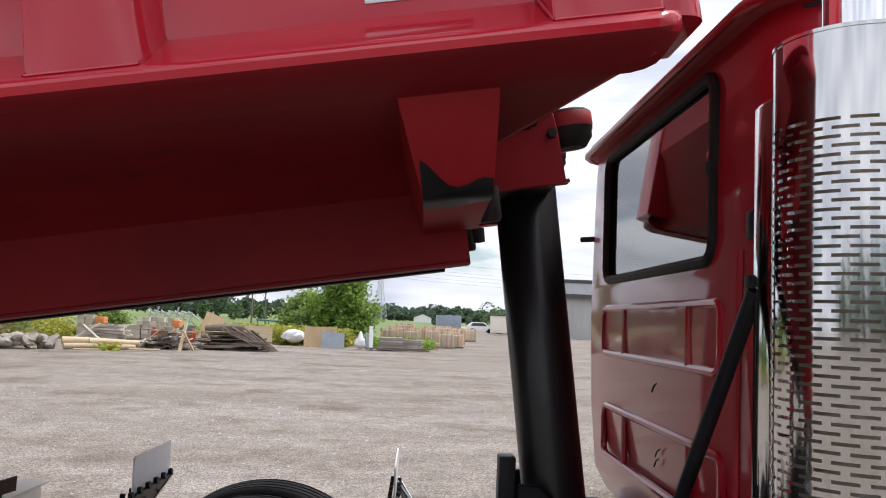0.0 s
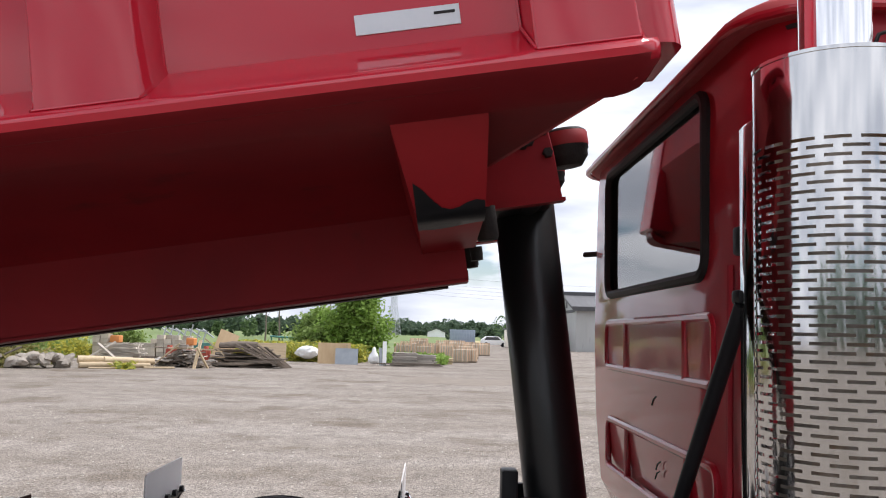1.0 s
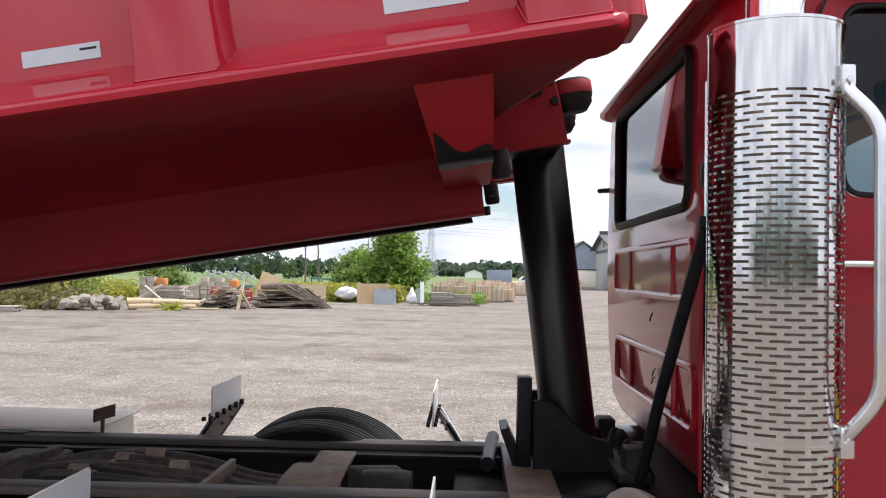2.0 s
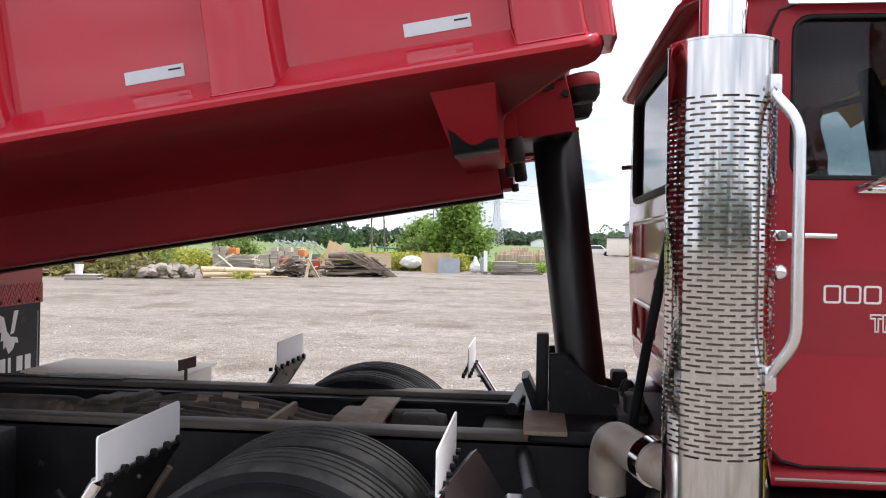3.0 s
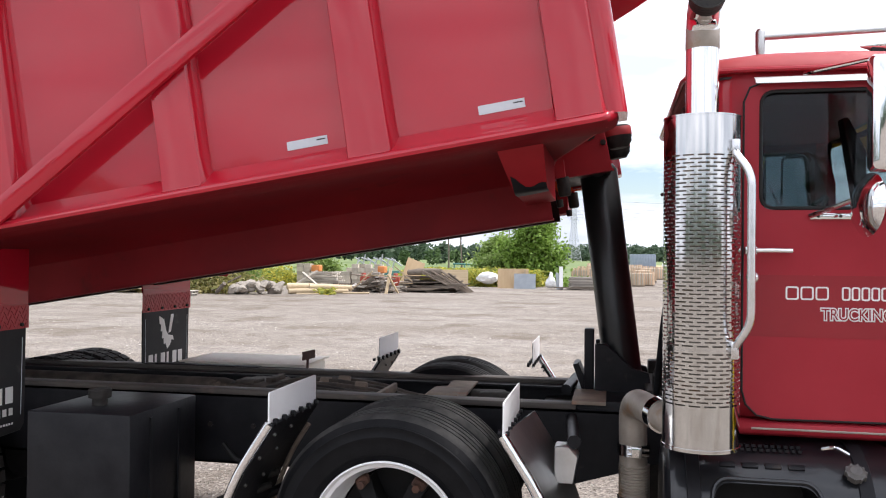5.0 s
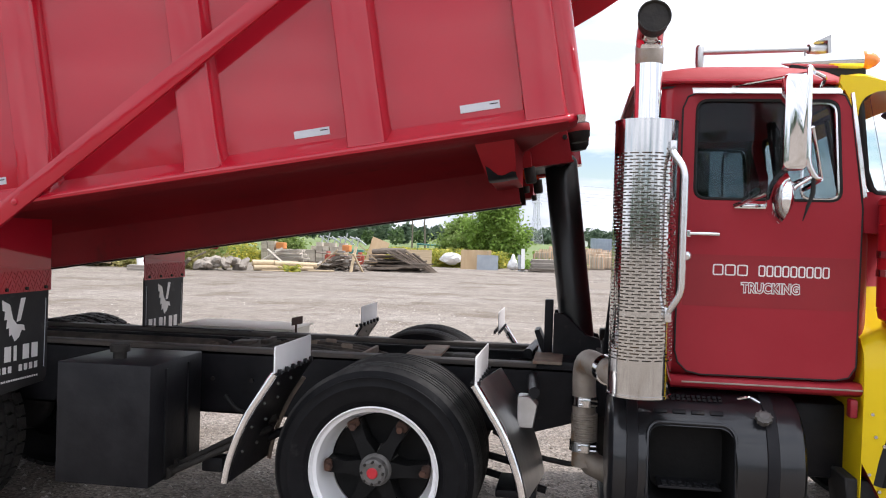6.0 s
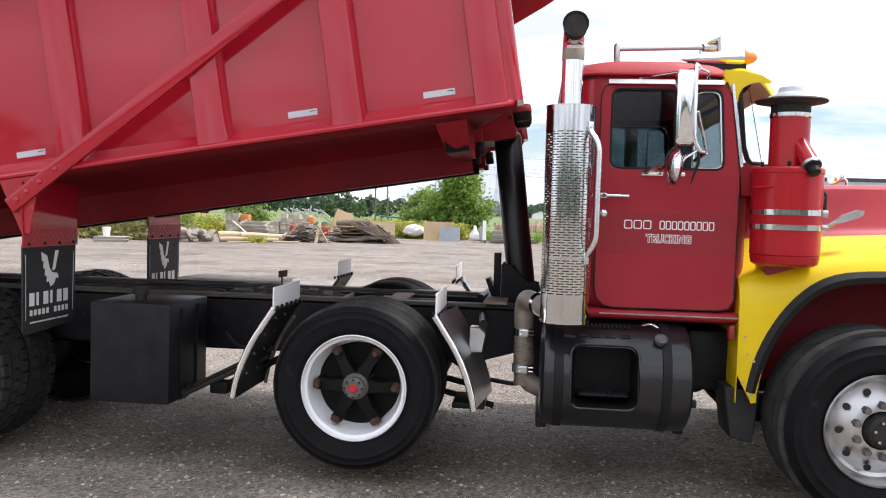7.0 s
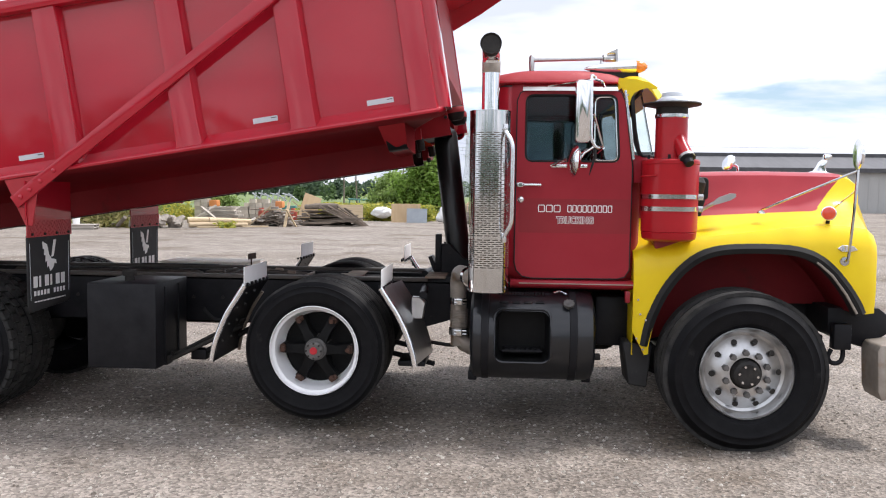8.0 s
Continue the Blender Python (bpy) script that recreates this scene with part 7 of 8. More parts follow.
# bare dead trees
for i, (x, y, h) in enumerate(((-19.5, 52.0, 5.0), (-15.4, 78.0, 7.2), (-14.4, 80.0, 6.6), (-9.6, 82.0, 5.6), (-25.5, 70.0, 5.5))):
    g = np.random.default_rng(40 + i)
    top = thing("dead_tree", "tall leafless grey dead tree", "tree", "dead trees", (x, y, 0))
    bm = B()
    line = [Vector((0.12 * math.sin(3 * s + i), 0, h * s)) for s in (0, 0.3, 0.6, 0.85, 1.0)]
    tube(bm, line, 0.1, 6, [0.11, 0.09, 0.065, 0.04, 0.015])
    for j in range(8):
        s = 0.35 + 0.07 * j
        p = Vector((0.1 * math.sin(3 * s + i), 0, h * s))
        a = g.uniform(0, 6.28)
        q = p + Vector((0.35 * math.cos(a), 0.35 * math.sin(a), 0.75)) * (1.2 - s) * 1.3
        tube(bm, [p, p.lerp(q, 0.5) + Vector((0, 0, 0.05)), q], 0.02, 5, [0.03, 0.02, 0.008])
    part("trunk", bm, BARK, top)


def weed_bed(name, label, x0, x1, y0, y1, h, count, mat, seed, slope=0.0):
    g = np.random.default_rng(seed)
    n = count // 14
    bx, by = g.uniform(x0, x1, n), g.uniform(y0, y1, n)
    by = by + slope * (bx - x0)
    bh = h * g.uniform(0.5, 1.15, n)
    t = g.uniform(0, 1, (n, 14))
    pts = np.stack([bx[:, None] + g.normal(size=(n, 14)) * 0.13, by[:, None] + g.normal(size=(n, 14)) * 0.13, bh[:, None] * t], -1).reshape(-1, 3)
    ob = new(name, leaf_mesh(name, pts, 0.13, mat, seed, 0.0, 2.2))
    ob.location.z = GROUND_Z
    tagged(ob, label, "weeds", kind="stuff")


weed_bed("goldenrod_bed", "yellow flowering goldenrod behind the timber", -11.5, -3.2, 43.5, 48, 0.95, 16000, WEED, 21)
weed_bed("goldenrod_bed", "tall yellowish goldenrod and weeds at the yard edge", -26, -17.4, 34, 44, 1.05, 20000, WEED, 22)
weed_bed("dry_weed_bed", "brown dry weeds below the saplings", -30, -15.4, 30.2, 34, 0.85, 16000, DRY_WEED, 23, -0.05)
weed_bed("dry_weed_fringe", "low dry weeds at the edge of the gravel", -34, -15.6, 29.0, 31.2, 0.35, 5000, DRY_WEED, 24, 0.02)
weed_bed("grass_tuft", "small green tuft growing among the logs", -12.0, -11.1, 30.7, 31.2, 0.26, 140, WEED, 26)
weed_bed("green_weed_bed", "low green weeds between stone pallets", -2.6, 1.5, 44, 50, 0.5, 4000, LEAF, 25)

# fields beyond the gravel
bm = B()
prism(bm, [(-2600, 47), (-14, 47), (-4, 52), (-2, 70), (6, 130), (12, 150), (2600, 150), (2600, 2600), (-2600, 2600)], "z", -0.2, 0.012)
tagged(part("field", bm, GRASS), "green hay field reaching to the woods", "field", kind="structure")
bm = B()
prism(bm, [(4, 160), (80, 160), (110, 205), (8, 205)], "z", 0.0, 0.03)
tagged(part("stubble_field", bm, surface("tan_stubble", (0.34, 0.28, 0.14), (0.44, 0.37, 0.2), 0.2, 0.9, 0.98, bump=0.2)), "tan dry stubble strip in the field", "field", kind="structure")


def woods(name, label, spans, seed, mat=FAR_LEAF, leaf=1.3, per=70):
    g = np.random.default_rng(seed)
    pts = []
    for x0, x1, y, h, step in spans:
        x = x0
        while x < x1:
            hh = h * g.uniform(0.65, 1.12)
            r = hh * g.uniform(0.30, 0.45)
            k = per
            u = g.normal(size=(k, 3))
            u /= np.linalg.norm(u, axis=1)[:, None]
            u *= g.uniform(0.55, 1.0, (k, 1)) ** 0.5
            pts.append(np.array([x, y + g.uniform(-12, 12), hh * 0.55]) + u * np.array([r, r, hh * 0.46]))
            x += step * g.uniform(0.6, 1.4)
    ob = new(name, leaf_mesh(name, np.concatenate(pts), leaf, mat, seed))
    tagged(ob, label, "woods", kind="stuff")


woods("far_woods", "dark green belt of woods along the horizon", [(-420, 560, 420, 4.8, 2.6), (-420, 560, 440, 7.6, 2.8), (-420, 560, 470, 8.6, 3.4)], 31, leaf=1.7, per=80)
woods("grove", "rounded dark green grove in the fields", [(-92, -63, 190, 7.4, 3.0), (-58, -44, 195, 6.2, 3.0), (-36, -33, 170, 5.2, 3), (-29, -28, 168, 4.6, 3)], 32, leaf=1.0, per=150)
woods("grove", "scattered hedge trees in the fields", [(-34, -14, 135, 3.0, 3.6), (22, 40, 260, 8.6, 5.0), (46, 60, 300, 9.0, 6.0), (-140, -95, 230, 8.0, 4.0)], 33, HEDGE_LEAF, leaf=0.55, per=130)
woods("hedge_row", "row of small clipped dark trees in a field", [(5 + 4.2 * i, 6 + 4.2 * i, 215, 2.2, 3) for i in range(9)], 34, leaf=0.6, per=60)


# the side behind the viewer
woods("tree_belt", "belt of trees along the other side of the yard", [(-130, -20, -95, 14.5, 3.6), (-20, 8, -95, 11.0, 3.2), (8, 30, -95, 14.0, 3.6), (30, 140, -95, 10.5, 3.2), (-130, 140, -106, 10.0, 3.4)], 35, FAR_LEAF, leaf=0.95, per=130)


# transmission towers
def lattice_tower(x, y, h, w, turn):
    top = thing("transmission_tower", "grey steel lattice transmission tower", "pylon", "transmission towers", (x, y, 0))
    top.rotation_euler = (0, 0, radians(turn))
    bm = B()

    def corner(k, z):
        s = w / 2 * (1 - 0.62 * min(1, z / (0.45 * h)) - 0.25 * max(0, (z / h - 0.45)))
        return Vector(((-s, s, s, -s)[k], (-s, -s, s, s)[k], z))

    n = 14
    for i in range(n):
        a, b = h * 0.86 * i / n, h * 0.86 * (i + 1) / n
        for k in range(4):
            rod(bm, corner(k, a), corner(k, b), 0.10, seg=4)
            rod(bm, corner(k, a), corner((k + 1) % 4, b), 0.06, seg=3)
            rod(bm, corner((k + 1) % 4, a), corner(k, b), 0.06, seg=3)
            rod(bm, corner(k, b), corner((k + 1) % 4, b), 0.055, seg=3)
    for k in range(4):
        rod(bm, corner(k, h * 0.86), Vector((0, 0, h)), 0.12, seg=4)
    for z, arm in ((0.62, 2.6), (0.74, 3.2), (0.86, 2.2)):
        for s in (-1, 1):
            rod(bm, Vector((0, 0, h * z + 0.6)), Vector((s * arm, 0, h * z)), 0.11, seg=4)
            rod(bm, Vector((0, 0, h * z - 0.6)), Vector((s * arm, 0, h * z)), 0.11, seg=4)
            rod(bm, Vector((s * arm, 0, h * z)), Vector((s * arm, 0, h * z - 1.4)), 0.07, seg=4)
    part("lattice", bm, STEEL_GREY, top)


lattice_tower(-27.3, 400, 37, 5.6, 30)
lattice_tower(-31.0, 430, 33, 5.6, 30)
lattice_tower(-17.7, 400, 32.5, 5.6, 30)
for i, (z, x0) in enumerate(((23.0, -25.0), (26.5, -24.5), (30.0, -26.0), (21.0, -18.0), (24.5, -17.0))):
    bm = B()
    pts = [Vector((x0 + 340 * s, 400 - 60 * s, z - 26 * s * (1 - s))) for s in (k / 14 for k in range(15))]
    tube(bm, pts, 0.04, 4)
    cable = part("power_line", bm, DARK_TRIM)
    tagged(cable, "thin sagging overhead power line", "cable", "overhead lines")
    bm = B()
    tube(bm, [Vector((x0 - 340 * s, 400 + 30 * s, z - 26 * s * (1 - s))) for s in (k / 14 for k in range(15))], 0.04, 4)
    tagged(part("power_line", bm, DARK_TRIM), "thin sagging overhead power line", "cable", "overhead lines")


# piles
def board_mesh(name, length, width, thick, mat):
    bm = B()
    box(bm, -length / 2, length / 2, -width / 2, width / 2, 0, thick)
    return mesh_of(name, bm, mat)


def heap(name, label, category, x, y, spec, seed, meshes, part_name):
    """spec: rows of (dx, dy, z, yaw, pitch, roll, which)."""
    top = thing(name, label, category, at=(x, y, 0))
    for dx, dy, z, yaw, pitch, roll, w in spec:
        o = new(part_name, meshes[w])
        o.parent = top
        o.matrix_local = pose(dx, dy, z, roll, pitch, yaw)
    return top


old_boards = [board_mesh("old_board", l, w, t, OLD_WOOD) for l, w, t in ((1.9, 0.22, 0.05), (1.5, 0.28, 0.05), (1.1, 0.35, 0.04), (2.3, 0.18, 0.08), (1.1, 0.8, 0.03))]
new_boards = [board_mesh("board", l, w, t, NEW_WOOD) for l, w, t in ((1.7, 0.16, 0.05), (1.4, 0.12, 0.08), (1.1, 0.10, 0.05), (0.8, 0.6, 0.03))]
grey_boards = [board_mesh("board", l, w, t, PALE_WOOD) for l, w, t in ((1.7, 0.16, 0.05), (1.4, 0.14, 0.08), (1.1, 0.12, 0.05))]
short_boards = [board_mesh("short_board", l, w, t, m) for l, w, t, m in ((0.9, 0.20, 0.06, OLD_WOOD), (0.6, 0.25, 0.09, OLD_WOOD), (1.2, 0.16, 0.05, OLD_WOOD), (0.7, 0.5, 0.04, GREY_WOOD), (0.35, 0.2, 0.16, GREY_WOOD))]


def random_heap(g, n, wide, deep, high, kinds, steep, turn=16):
    """Boards heaped highest in the middle: rows for heap()."""
    out = []
    for i in range(n):
        dx = g.uniform(-wide, wide)
        f = max(0.12, 1 - abs(dx / wide) ** 1.8)
        out.append((dx, g.uniform(-deep, deep), high * f * (i + 0.5) / n, g.normal() * turn, g.normal() * steep, g.normal() * 8, int(g.integers(kinds))))
    return out


g = np.random.default_rng(51)
heap("scrap_timber_pile", "low dark heap of rotten offcuts and short beams", "wood pile", -10.15, 34.2, random_heap(g, 75, 0.95, 0.7, 0.72, 5, 10, 40) + [(0.15, -0.75, 0.80, 3, -2, 4, 4), (-0.55, -0.6, 0.78, -8, 3, 2, 2)], 51, short_boards, "board")
heap("scrap_timber_pile", "sprawling heap of dark weathered planks", "wood pile", -7.95, 35.4,
     random_heap(g, 46, 0.75, 0.7, 0.85, 5, 5) + [(-0.5 + 0.35 * k, -0.9 + 0.05 * k, 0.10 + 0.05 * k, g.normal() * 5, g.normal() * 2, 0, k % 4) for k in range(7)]
     + [(0.75 + 0.16 * k, -0.8 + 0.16 * k, 0.52 - 0.03 * k, 8 + 4 * k, 24 + 2 * k, 0, 3 if k % 2 else 0) for k in range(7)], 52, old_boards, "board")
top = thing("rotten_log", "thick rotten log resting on the plank heap", "log", at=(-8.05, 35.0, 0))
bm = B()
tube(bm, [(-0.85, 0.1, 0.93), (-0.3, 0.05, 0.98), (0.35, 0.0, 1.0), (0.85, -0.05, 0.98)], 0.15, 9, [0.10, 0.155, 0.165, 0.14])
for v in bm.verts:
    v.co += Vector((0, 0, 0.05 * noise.noise(v.co * 5)))
part("trunk", bm, OLD_WOOD, top)
heap("lumber_stack", "loose stack of pale sawn lumber", "wood pile", -13.55, 36.2, [(g.normal() * 0.15, -0.4 + 0.24 * (i % 4), 0.06 + 0.075 * (i // 4), g.normal() * 7, g.normal() * 4, 0, int(g.integers(3))) for i in range(44)] + [(-0.75, -0.6, 0.55, 30, -32, 0, 1), (-0.5, -0.7, 0.5, 150, -28, 0, 1)], 53, grey_boards, "board")
heap("lumber_offcuts", "scattered pale offcuts and stakes leaning on the heap", "wood pile", -9.9, 33.1, [(-0.85, 0.1, 0.42, 8, -42, 0, 0), (0.62, -0.1, 0.52, 80, -66, 0, 1), (0.82, -0.1, 0.42, 60, 52, 0, 2), (0.35, 0.4, 0.78, 5, 3, 0, 0), (1.15, 0.5, 0.88, 20, 40, 0, 2), (-0.3, 0.5, 0.80, -4, -2, 0, 3)], 54, new_boards, "board")

# logs
top = thing("log_pair", "two peeled pale logs lying on the ground", "log", at=(-12.3, 31.5, 0))
for p0, p1, r in (((-1.05, -0.75, 0.34), (0.7, 0.35, 0.30), 0.15), ((-0.15, -0.35, 0.32), (1.45, 0.8, 0.28), 0.13), ((-0.9, -0.95, 0.13), (1.35, 0.6, 0.12), 0.12)):
    bm = B()
    a, b = Vector(p0), Vector(p1)
    tube(bm, [a, a.lerp(b, 0.3) + Vector((0, 0, 0.02)), a.lerp(b, 0.7), b], r, 14, [r, r * 0.96, r * 0.9, r * 0.86])
    part("log", bm, NEW_WOOD, top)
for p0, p1 in (((-0.5, -1.0, 0.03), (0.5, -0.6, 0.03)), ((1.2, 0.3, 0.04), (2.3, 0.8, 0.04))):
    bm = B()
    rod(bm, p0, p1, 0.045, seg=6)
    part("stake", bm, NEW_WOOD, top)


# rocks
def rock_mesh(seed):
    bm = B()
    bmesh.ops.create_icosphere(bm, subdivisions=2, radius=1.0)
    for v in bm.verts:
        d = noise.noise(v.co * 1.3 + Vector((seed * 7.1, 0, 0))) * 0.45 + noise.noise(v.co * 3.1 + Vector((seed, 5, 0))) * 0.15
        v.co *= 1 + d
        v.co.z *= 0.62
    return mesh_of("rock", bm, STONE, 30)


rocks = [rock_mesh(s) for s in range(5)]
top = thing("rock_heap", "heap of pale broken rocks at the weedy edge", "rocks", at=(-14.45, 30.2, 0))
g = np.random.default_rng(61)
for i in range(38):
    s = g.uniform(0.11, 0.28) * (1.6 if i < 4 else 1)
    o = new("rock", rocks[i % 5])
    o.parent = top
    dx = g.uniform(-0.95, 0.85)
    o.matrix_local = pose(dx, 0.6 * dx + g.uniform(-0.5, 0.4), 0.10 + 0.46 * g.uniform() * (1 - 0.6 * abs(dx)), g.uniform(0, 40), g.uniform(0, 40), g.uniform(0, 360)) @ Matrix.Diagonal((s, s, s, 1))
top = thing("rubble_heap", "low heap of pale slabs beside a white bucket", "rubble", at=(-20.2, 29.4, 0))
for i in range(16):
    o = new("slab", new_boards[3] if i % 3 else old_boards[2])
    o.parent = top
    o.matrix_local = pose(g.uniform(-0.7, 0.7), g.uniform(-0.4, 0.4), 0.04 + 0.03 * i, g.normal() * 4, g.normal() * 4, g.uniform(0, 180)) @ Matrix.Diagonal((0.7, 0.7, 1.5, 1))
bm = B()
lathe(bm, [(0.11, 0.55), (0.15, 0.95), (0.155, 0.95), (0.12, 0.55)], pose(-20.3, 29.7, 0), 20)
tagged(part("bucket", bm, WHITE_PLASTIC), "white plastic bucket standing on the rubble", "bucket")
bm = B()
rod(bm, (-16.4, 29.6, 0.1), (-15.2, 30.0, 0.75), 0.04, seg=6)
rod(bm, (-16.0, 29.3, 0.05), (-15.5, 29.0, 0.45), 0.09, seg=7)
tagged(part("fallen_branch", bm, BARK), "fallen grey branches leaning on the weeds", "branch")


# upright sheets and bags
def sheet(name, label, category, x, y, w, h, t, lean, yaw, mat, battens=0, roll=0):
    top = thing(name, label, category, at=(x, y, 0))
    bm = B()
    box(bm, -w / 2, w / 2, -t / 2, t / 2, 0, h)
    p = part("panel", bm, mat, top)
    p.matrix_local = pose(0, 0, 0.5 * w * math.sin(radians(roll)), -lean, roll, yaw)
    if battens:
        bm = B()
        box(bm, w / 2 - 0.24, w / 2 - 0.15, -0.09, -t / 2 - 0.01, 0, h * 0.96)
        q = part("batten", bm, NEW_WOOD, top)
        q.matrix_local = pose(0, 0, 0.0, -lean, 0, yaw)


sheet("plywood_sheet", "upright orange-tan plywood sheet with a batten", "plywood", -4.55, 41.75, 1.70, 1.10, 0.02, 9, 4, PLY, 1)
sheet("metal_sheet", "grey metal sheet leaning on timber", "sheet metal", -3.85, 41.3, 1.18, 0.84, 0.02, 10, 3, SHEET)
sheet("plywood_sheet", "tall tan plywood panel standing in the timber heap", "plywood", -9.25, 36.6, 0.95, 1.45, 0.02, 6, 30, PLY, roll=20)
sheet("plywood_sheet", "pale boards stacked upright behind the heap", "plywood", -7.7, 41.0, 1.5, 1.0, 0.3, 5, 10, NEW_WOOD)
sheet("white_post", "narrow white board standing on end", "board", -1.86, 41.0, 0.2, 1.25, 0.06, 5, 10, WHITE_PAINT)
sheet("white_post", "narrow grey board leaning on its neighbour", "board", -2.05, 41.2, 0.16, 0.9, 0.05, 6, 30, SHEET)
for x, y, w, d, h, lab in ((-6.15, 43.2, 0.62, 0.45, 0.72, "crumpled white tarpaulin bundle in the weeds"), (-2.45, 41.6, 0.36, 0.3, 0.72, "pointed white sack standing on the gravel")):
    bm = B()
    bmesh.ops.create_icosphere(bm, subdivisions=3, radius=1.0)
    tip = w < 0.5
    for v in bm.verts:
        q = 1 + 0.28 * noise.noise(v.co * 2.2 + Vector((x, 0, 0))) + 0.10 * noise.noise(v.co * 6)
        f = (1.15 - 0.75 * (v.co.z * 0.5 + 0.5)) if tip else 1.0
        v.co = Vector((v.co.x * w * q * f, v.co.y * d * q * f, (v.co.z * 0.5 + 0.5) * h * (1 + 0.25 * (tip and v.co.z > 0.8))))
    bm.transform(pose(x, y, 0.0 if tip else 0.12))
    tagged(part("white_sack", bm, TARP), lab, "tarpaulin")


# pallet stacks
def pallet_stack(x, y, n, label, yaw, mat, seed):
    g = np.random.default_rng(seed)
    top = thing("pallet_stack", label, "pallets", "stacks of pallets", (x, y, 0))
    deck = [board_mesh("deck", 1.25, 1.0, 0.025, mat), board_mesh("runner", 1.2, 0.08, 0.08, mat)]
    for i in range(n):
        z = 0.115 * i
        sh, tw = g.normal() * 0.05, g.normal() * 4
        for dy in (-0.45, 0, 0.45):
            o = new("runner", deck[1])
            o.parent = top
            o.matrix_local = pose(sh, 0, z, 0, 0, yaw + tw) @ pose(0, dy, 0.0)
        o = new("deck", deck[0])
        o.parent = top
        o.matrix_local = pose(sh, 0, z + 0.082, 0, 0, yaw + tw)


pallet_stack(-0.85, 41.6, 6, "stack of pale grey pallets and boards", 8, GREY_WOOD, 71)
pallet_stack(0.15, 42.6, 5, "short stack of grey pallets", -5, GREY_WOOD, 72)
pallet_stack(1.15, 45.6, 3, "low stack of pale pallets", 5, NEW_WOOD, 73)
pallet_stack(-16.75, 27.5, 2, "low stack of pale boards at the weedy edge", 14, GREY_WOOD, 74)
bm = B()
lathe(bm, [(0.002, 0.0), (0.135, 0.0), (0.165, 0.36), (0.172, 0.362), (0.172, 0.385), (0.158, 0.385), (0.128, 0.02), (0.002, 0.02)], pose(-16.95, 27.5, GROUND_Z + 0.222), 28)
bucket = part("bucket", bm, WHITE_PLASTIC)
tagged(bucket, "white plastic bucket standing on the pale boards", "bucket")
heap("loose_planks", "loose planks lying in front of the pallets", "planks", -0.6, 40.6, [(0, 0, 0.05, 4, 0, 0, 0), (0.5, 0.1, 0.10, -6, 0, 0, 3), (1.0, -0.1, 0.05, 10, 0, 0, 1), (-0.9, 0.3, 0.1, 12, 0, 0, 1)], 55, old_boards, "board")


# crates of stone: slatted cages on pallets
def stone_crate():
    top = thing("stone_crate", "slatted wooden crate filled with pale stone", "crate", "crates of stone")
    bm = B()
    box(bm, -0.5, 0.5, -0.5, 0.5, 0.12, 0.92, 0.03)
    part("stone_fill", bm, CREAM_STONE, top)
    slat = board_mesh("slat", 0.07, 0.02, 0.95, ORANGE_WOOD)
    for i in range(7):
        for y in (-0.53, 0.53):
            o = new("slat", slat)
            o.parent = top
            o.matrix_local = pose(-0.48 + 0.16 * i, y, 0.1)
            o = new("slat", slat)
            o.parent = top
            o.matrix_local = pose(y, -0.48 + 0.16 * i, 0.1, 0, 0, 90)
    bm = B()
    box(bm, -0.55, 0.55, -0.55, 0.55, 0.0, 0.10, 0.01)
    part("pallet", bm, OLD_WOOD, top)
    return top


first = stone_crate()
first.matrix_local = pose(-1.3, 52.0, GROUND_Z, 0, 0, 5)
g = np.random.default_rng(81)
for i, (x, y, s) in enumerate(((0.1, 52.4, 1), (1.5, 52.2, 1), (2.8, 53.2, 1.0), (-1.0, 57.0, 1.15), (0.6, 57.2, 1.1), (2.2, 57.5, 1.15), (3.4, 58.0, 1.0), (-0.4, 62, 1.2), (1.6, 62.4, 1.2), (3.2, 63.0, 1.15), (2.3, 48.3, 0.9), (2.95, 49.5, 0.8), (4.6, 66, 1.1))):
    o = copy_thing(first, pose(x, y, GROUND_Z, 0, 0, g.uniform(-12, 12)))
    o.scale = (s, s, s * g.uniform(0.9, 1.1))


# block pallets behind the timber
def block_pallet(x, y, nx, nz, label, mat, orange=False):
    top = thing("block_pallet", label, "stone blocks", "pallets of blocks", (x, y, 0))
    b = board_mesh("block", 0.38, 0.36, 0.22, mat)
    g = np.random.default_rng(int(abs(x) * 100))
    bm = B()
    box(bm, -0.2, 0.4 * nx - 0.2, -0.45, 0.45, 0, 0.12, 0.01)
    part("pallet", bm, OLD_WOOD, top)
    for k in range(nz):
        for i in range(nx):
            for j in (0, 1):
                if k == nz - 1 and g.uniform() < 0.3:
                    continue
                o = new("block", b)
                o.parent = top
                o.matrix_local = pose(0.4 * i + g.normal() * 0.01, -0.2 + 0.4 * j, 0.12 + 0.225 * k, 0, 0, g.normal() * 2)


block_pallet(-17.15, 42.5, 2, 5, "grey and cream stone blocks stacked on a pallet", CREAM_STONE)
block_pallet(-16.25, 42.5, 2, 3, "cream stone blocks beside an orange tub", CREAM_STONE)
block_pallet(-15.2, 43.0, 3, 4, "cream stone blocks stacked on a pallet", CREAM_STONE)
block_pallet(-13.95, 43.0, 3, 5, "cream stone blocks stacked on a pallet", CREAM_STONE)
block_pallet(-12.75, 42.2, 2, 5, "cream stone blocks stacked on a pallet", CREAM_STONE)
block_pallet(-11.85, 40.5, 2, 3, "cream stone blocks below an orange tub", CREAM_STONE)
bm = B()
box(bm, -12.6, -10.4, 39.3, 39.5, 0.1, 0.55, 0.02)
box(bm, -12.5, -12.35, 39.2, 39.6, 0.0, 0.75, 0.01)
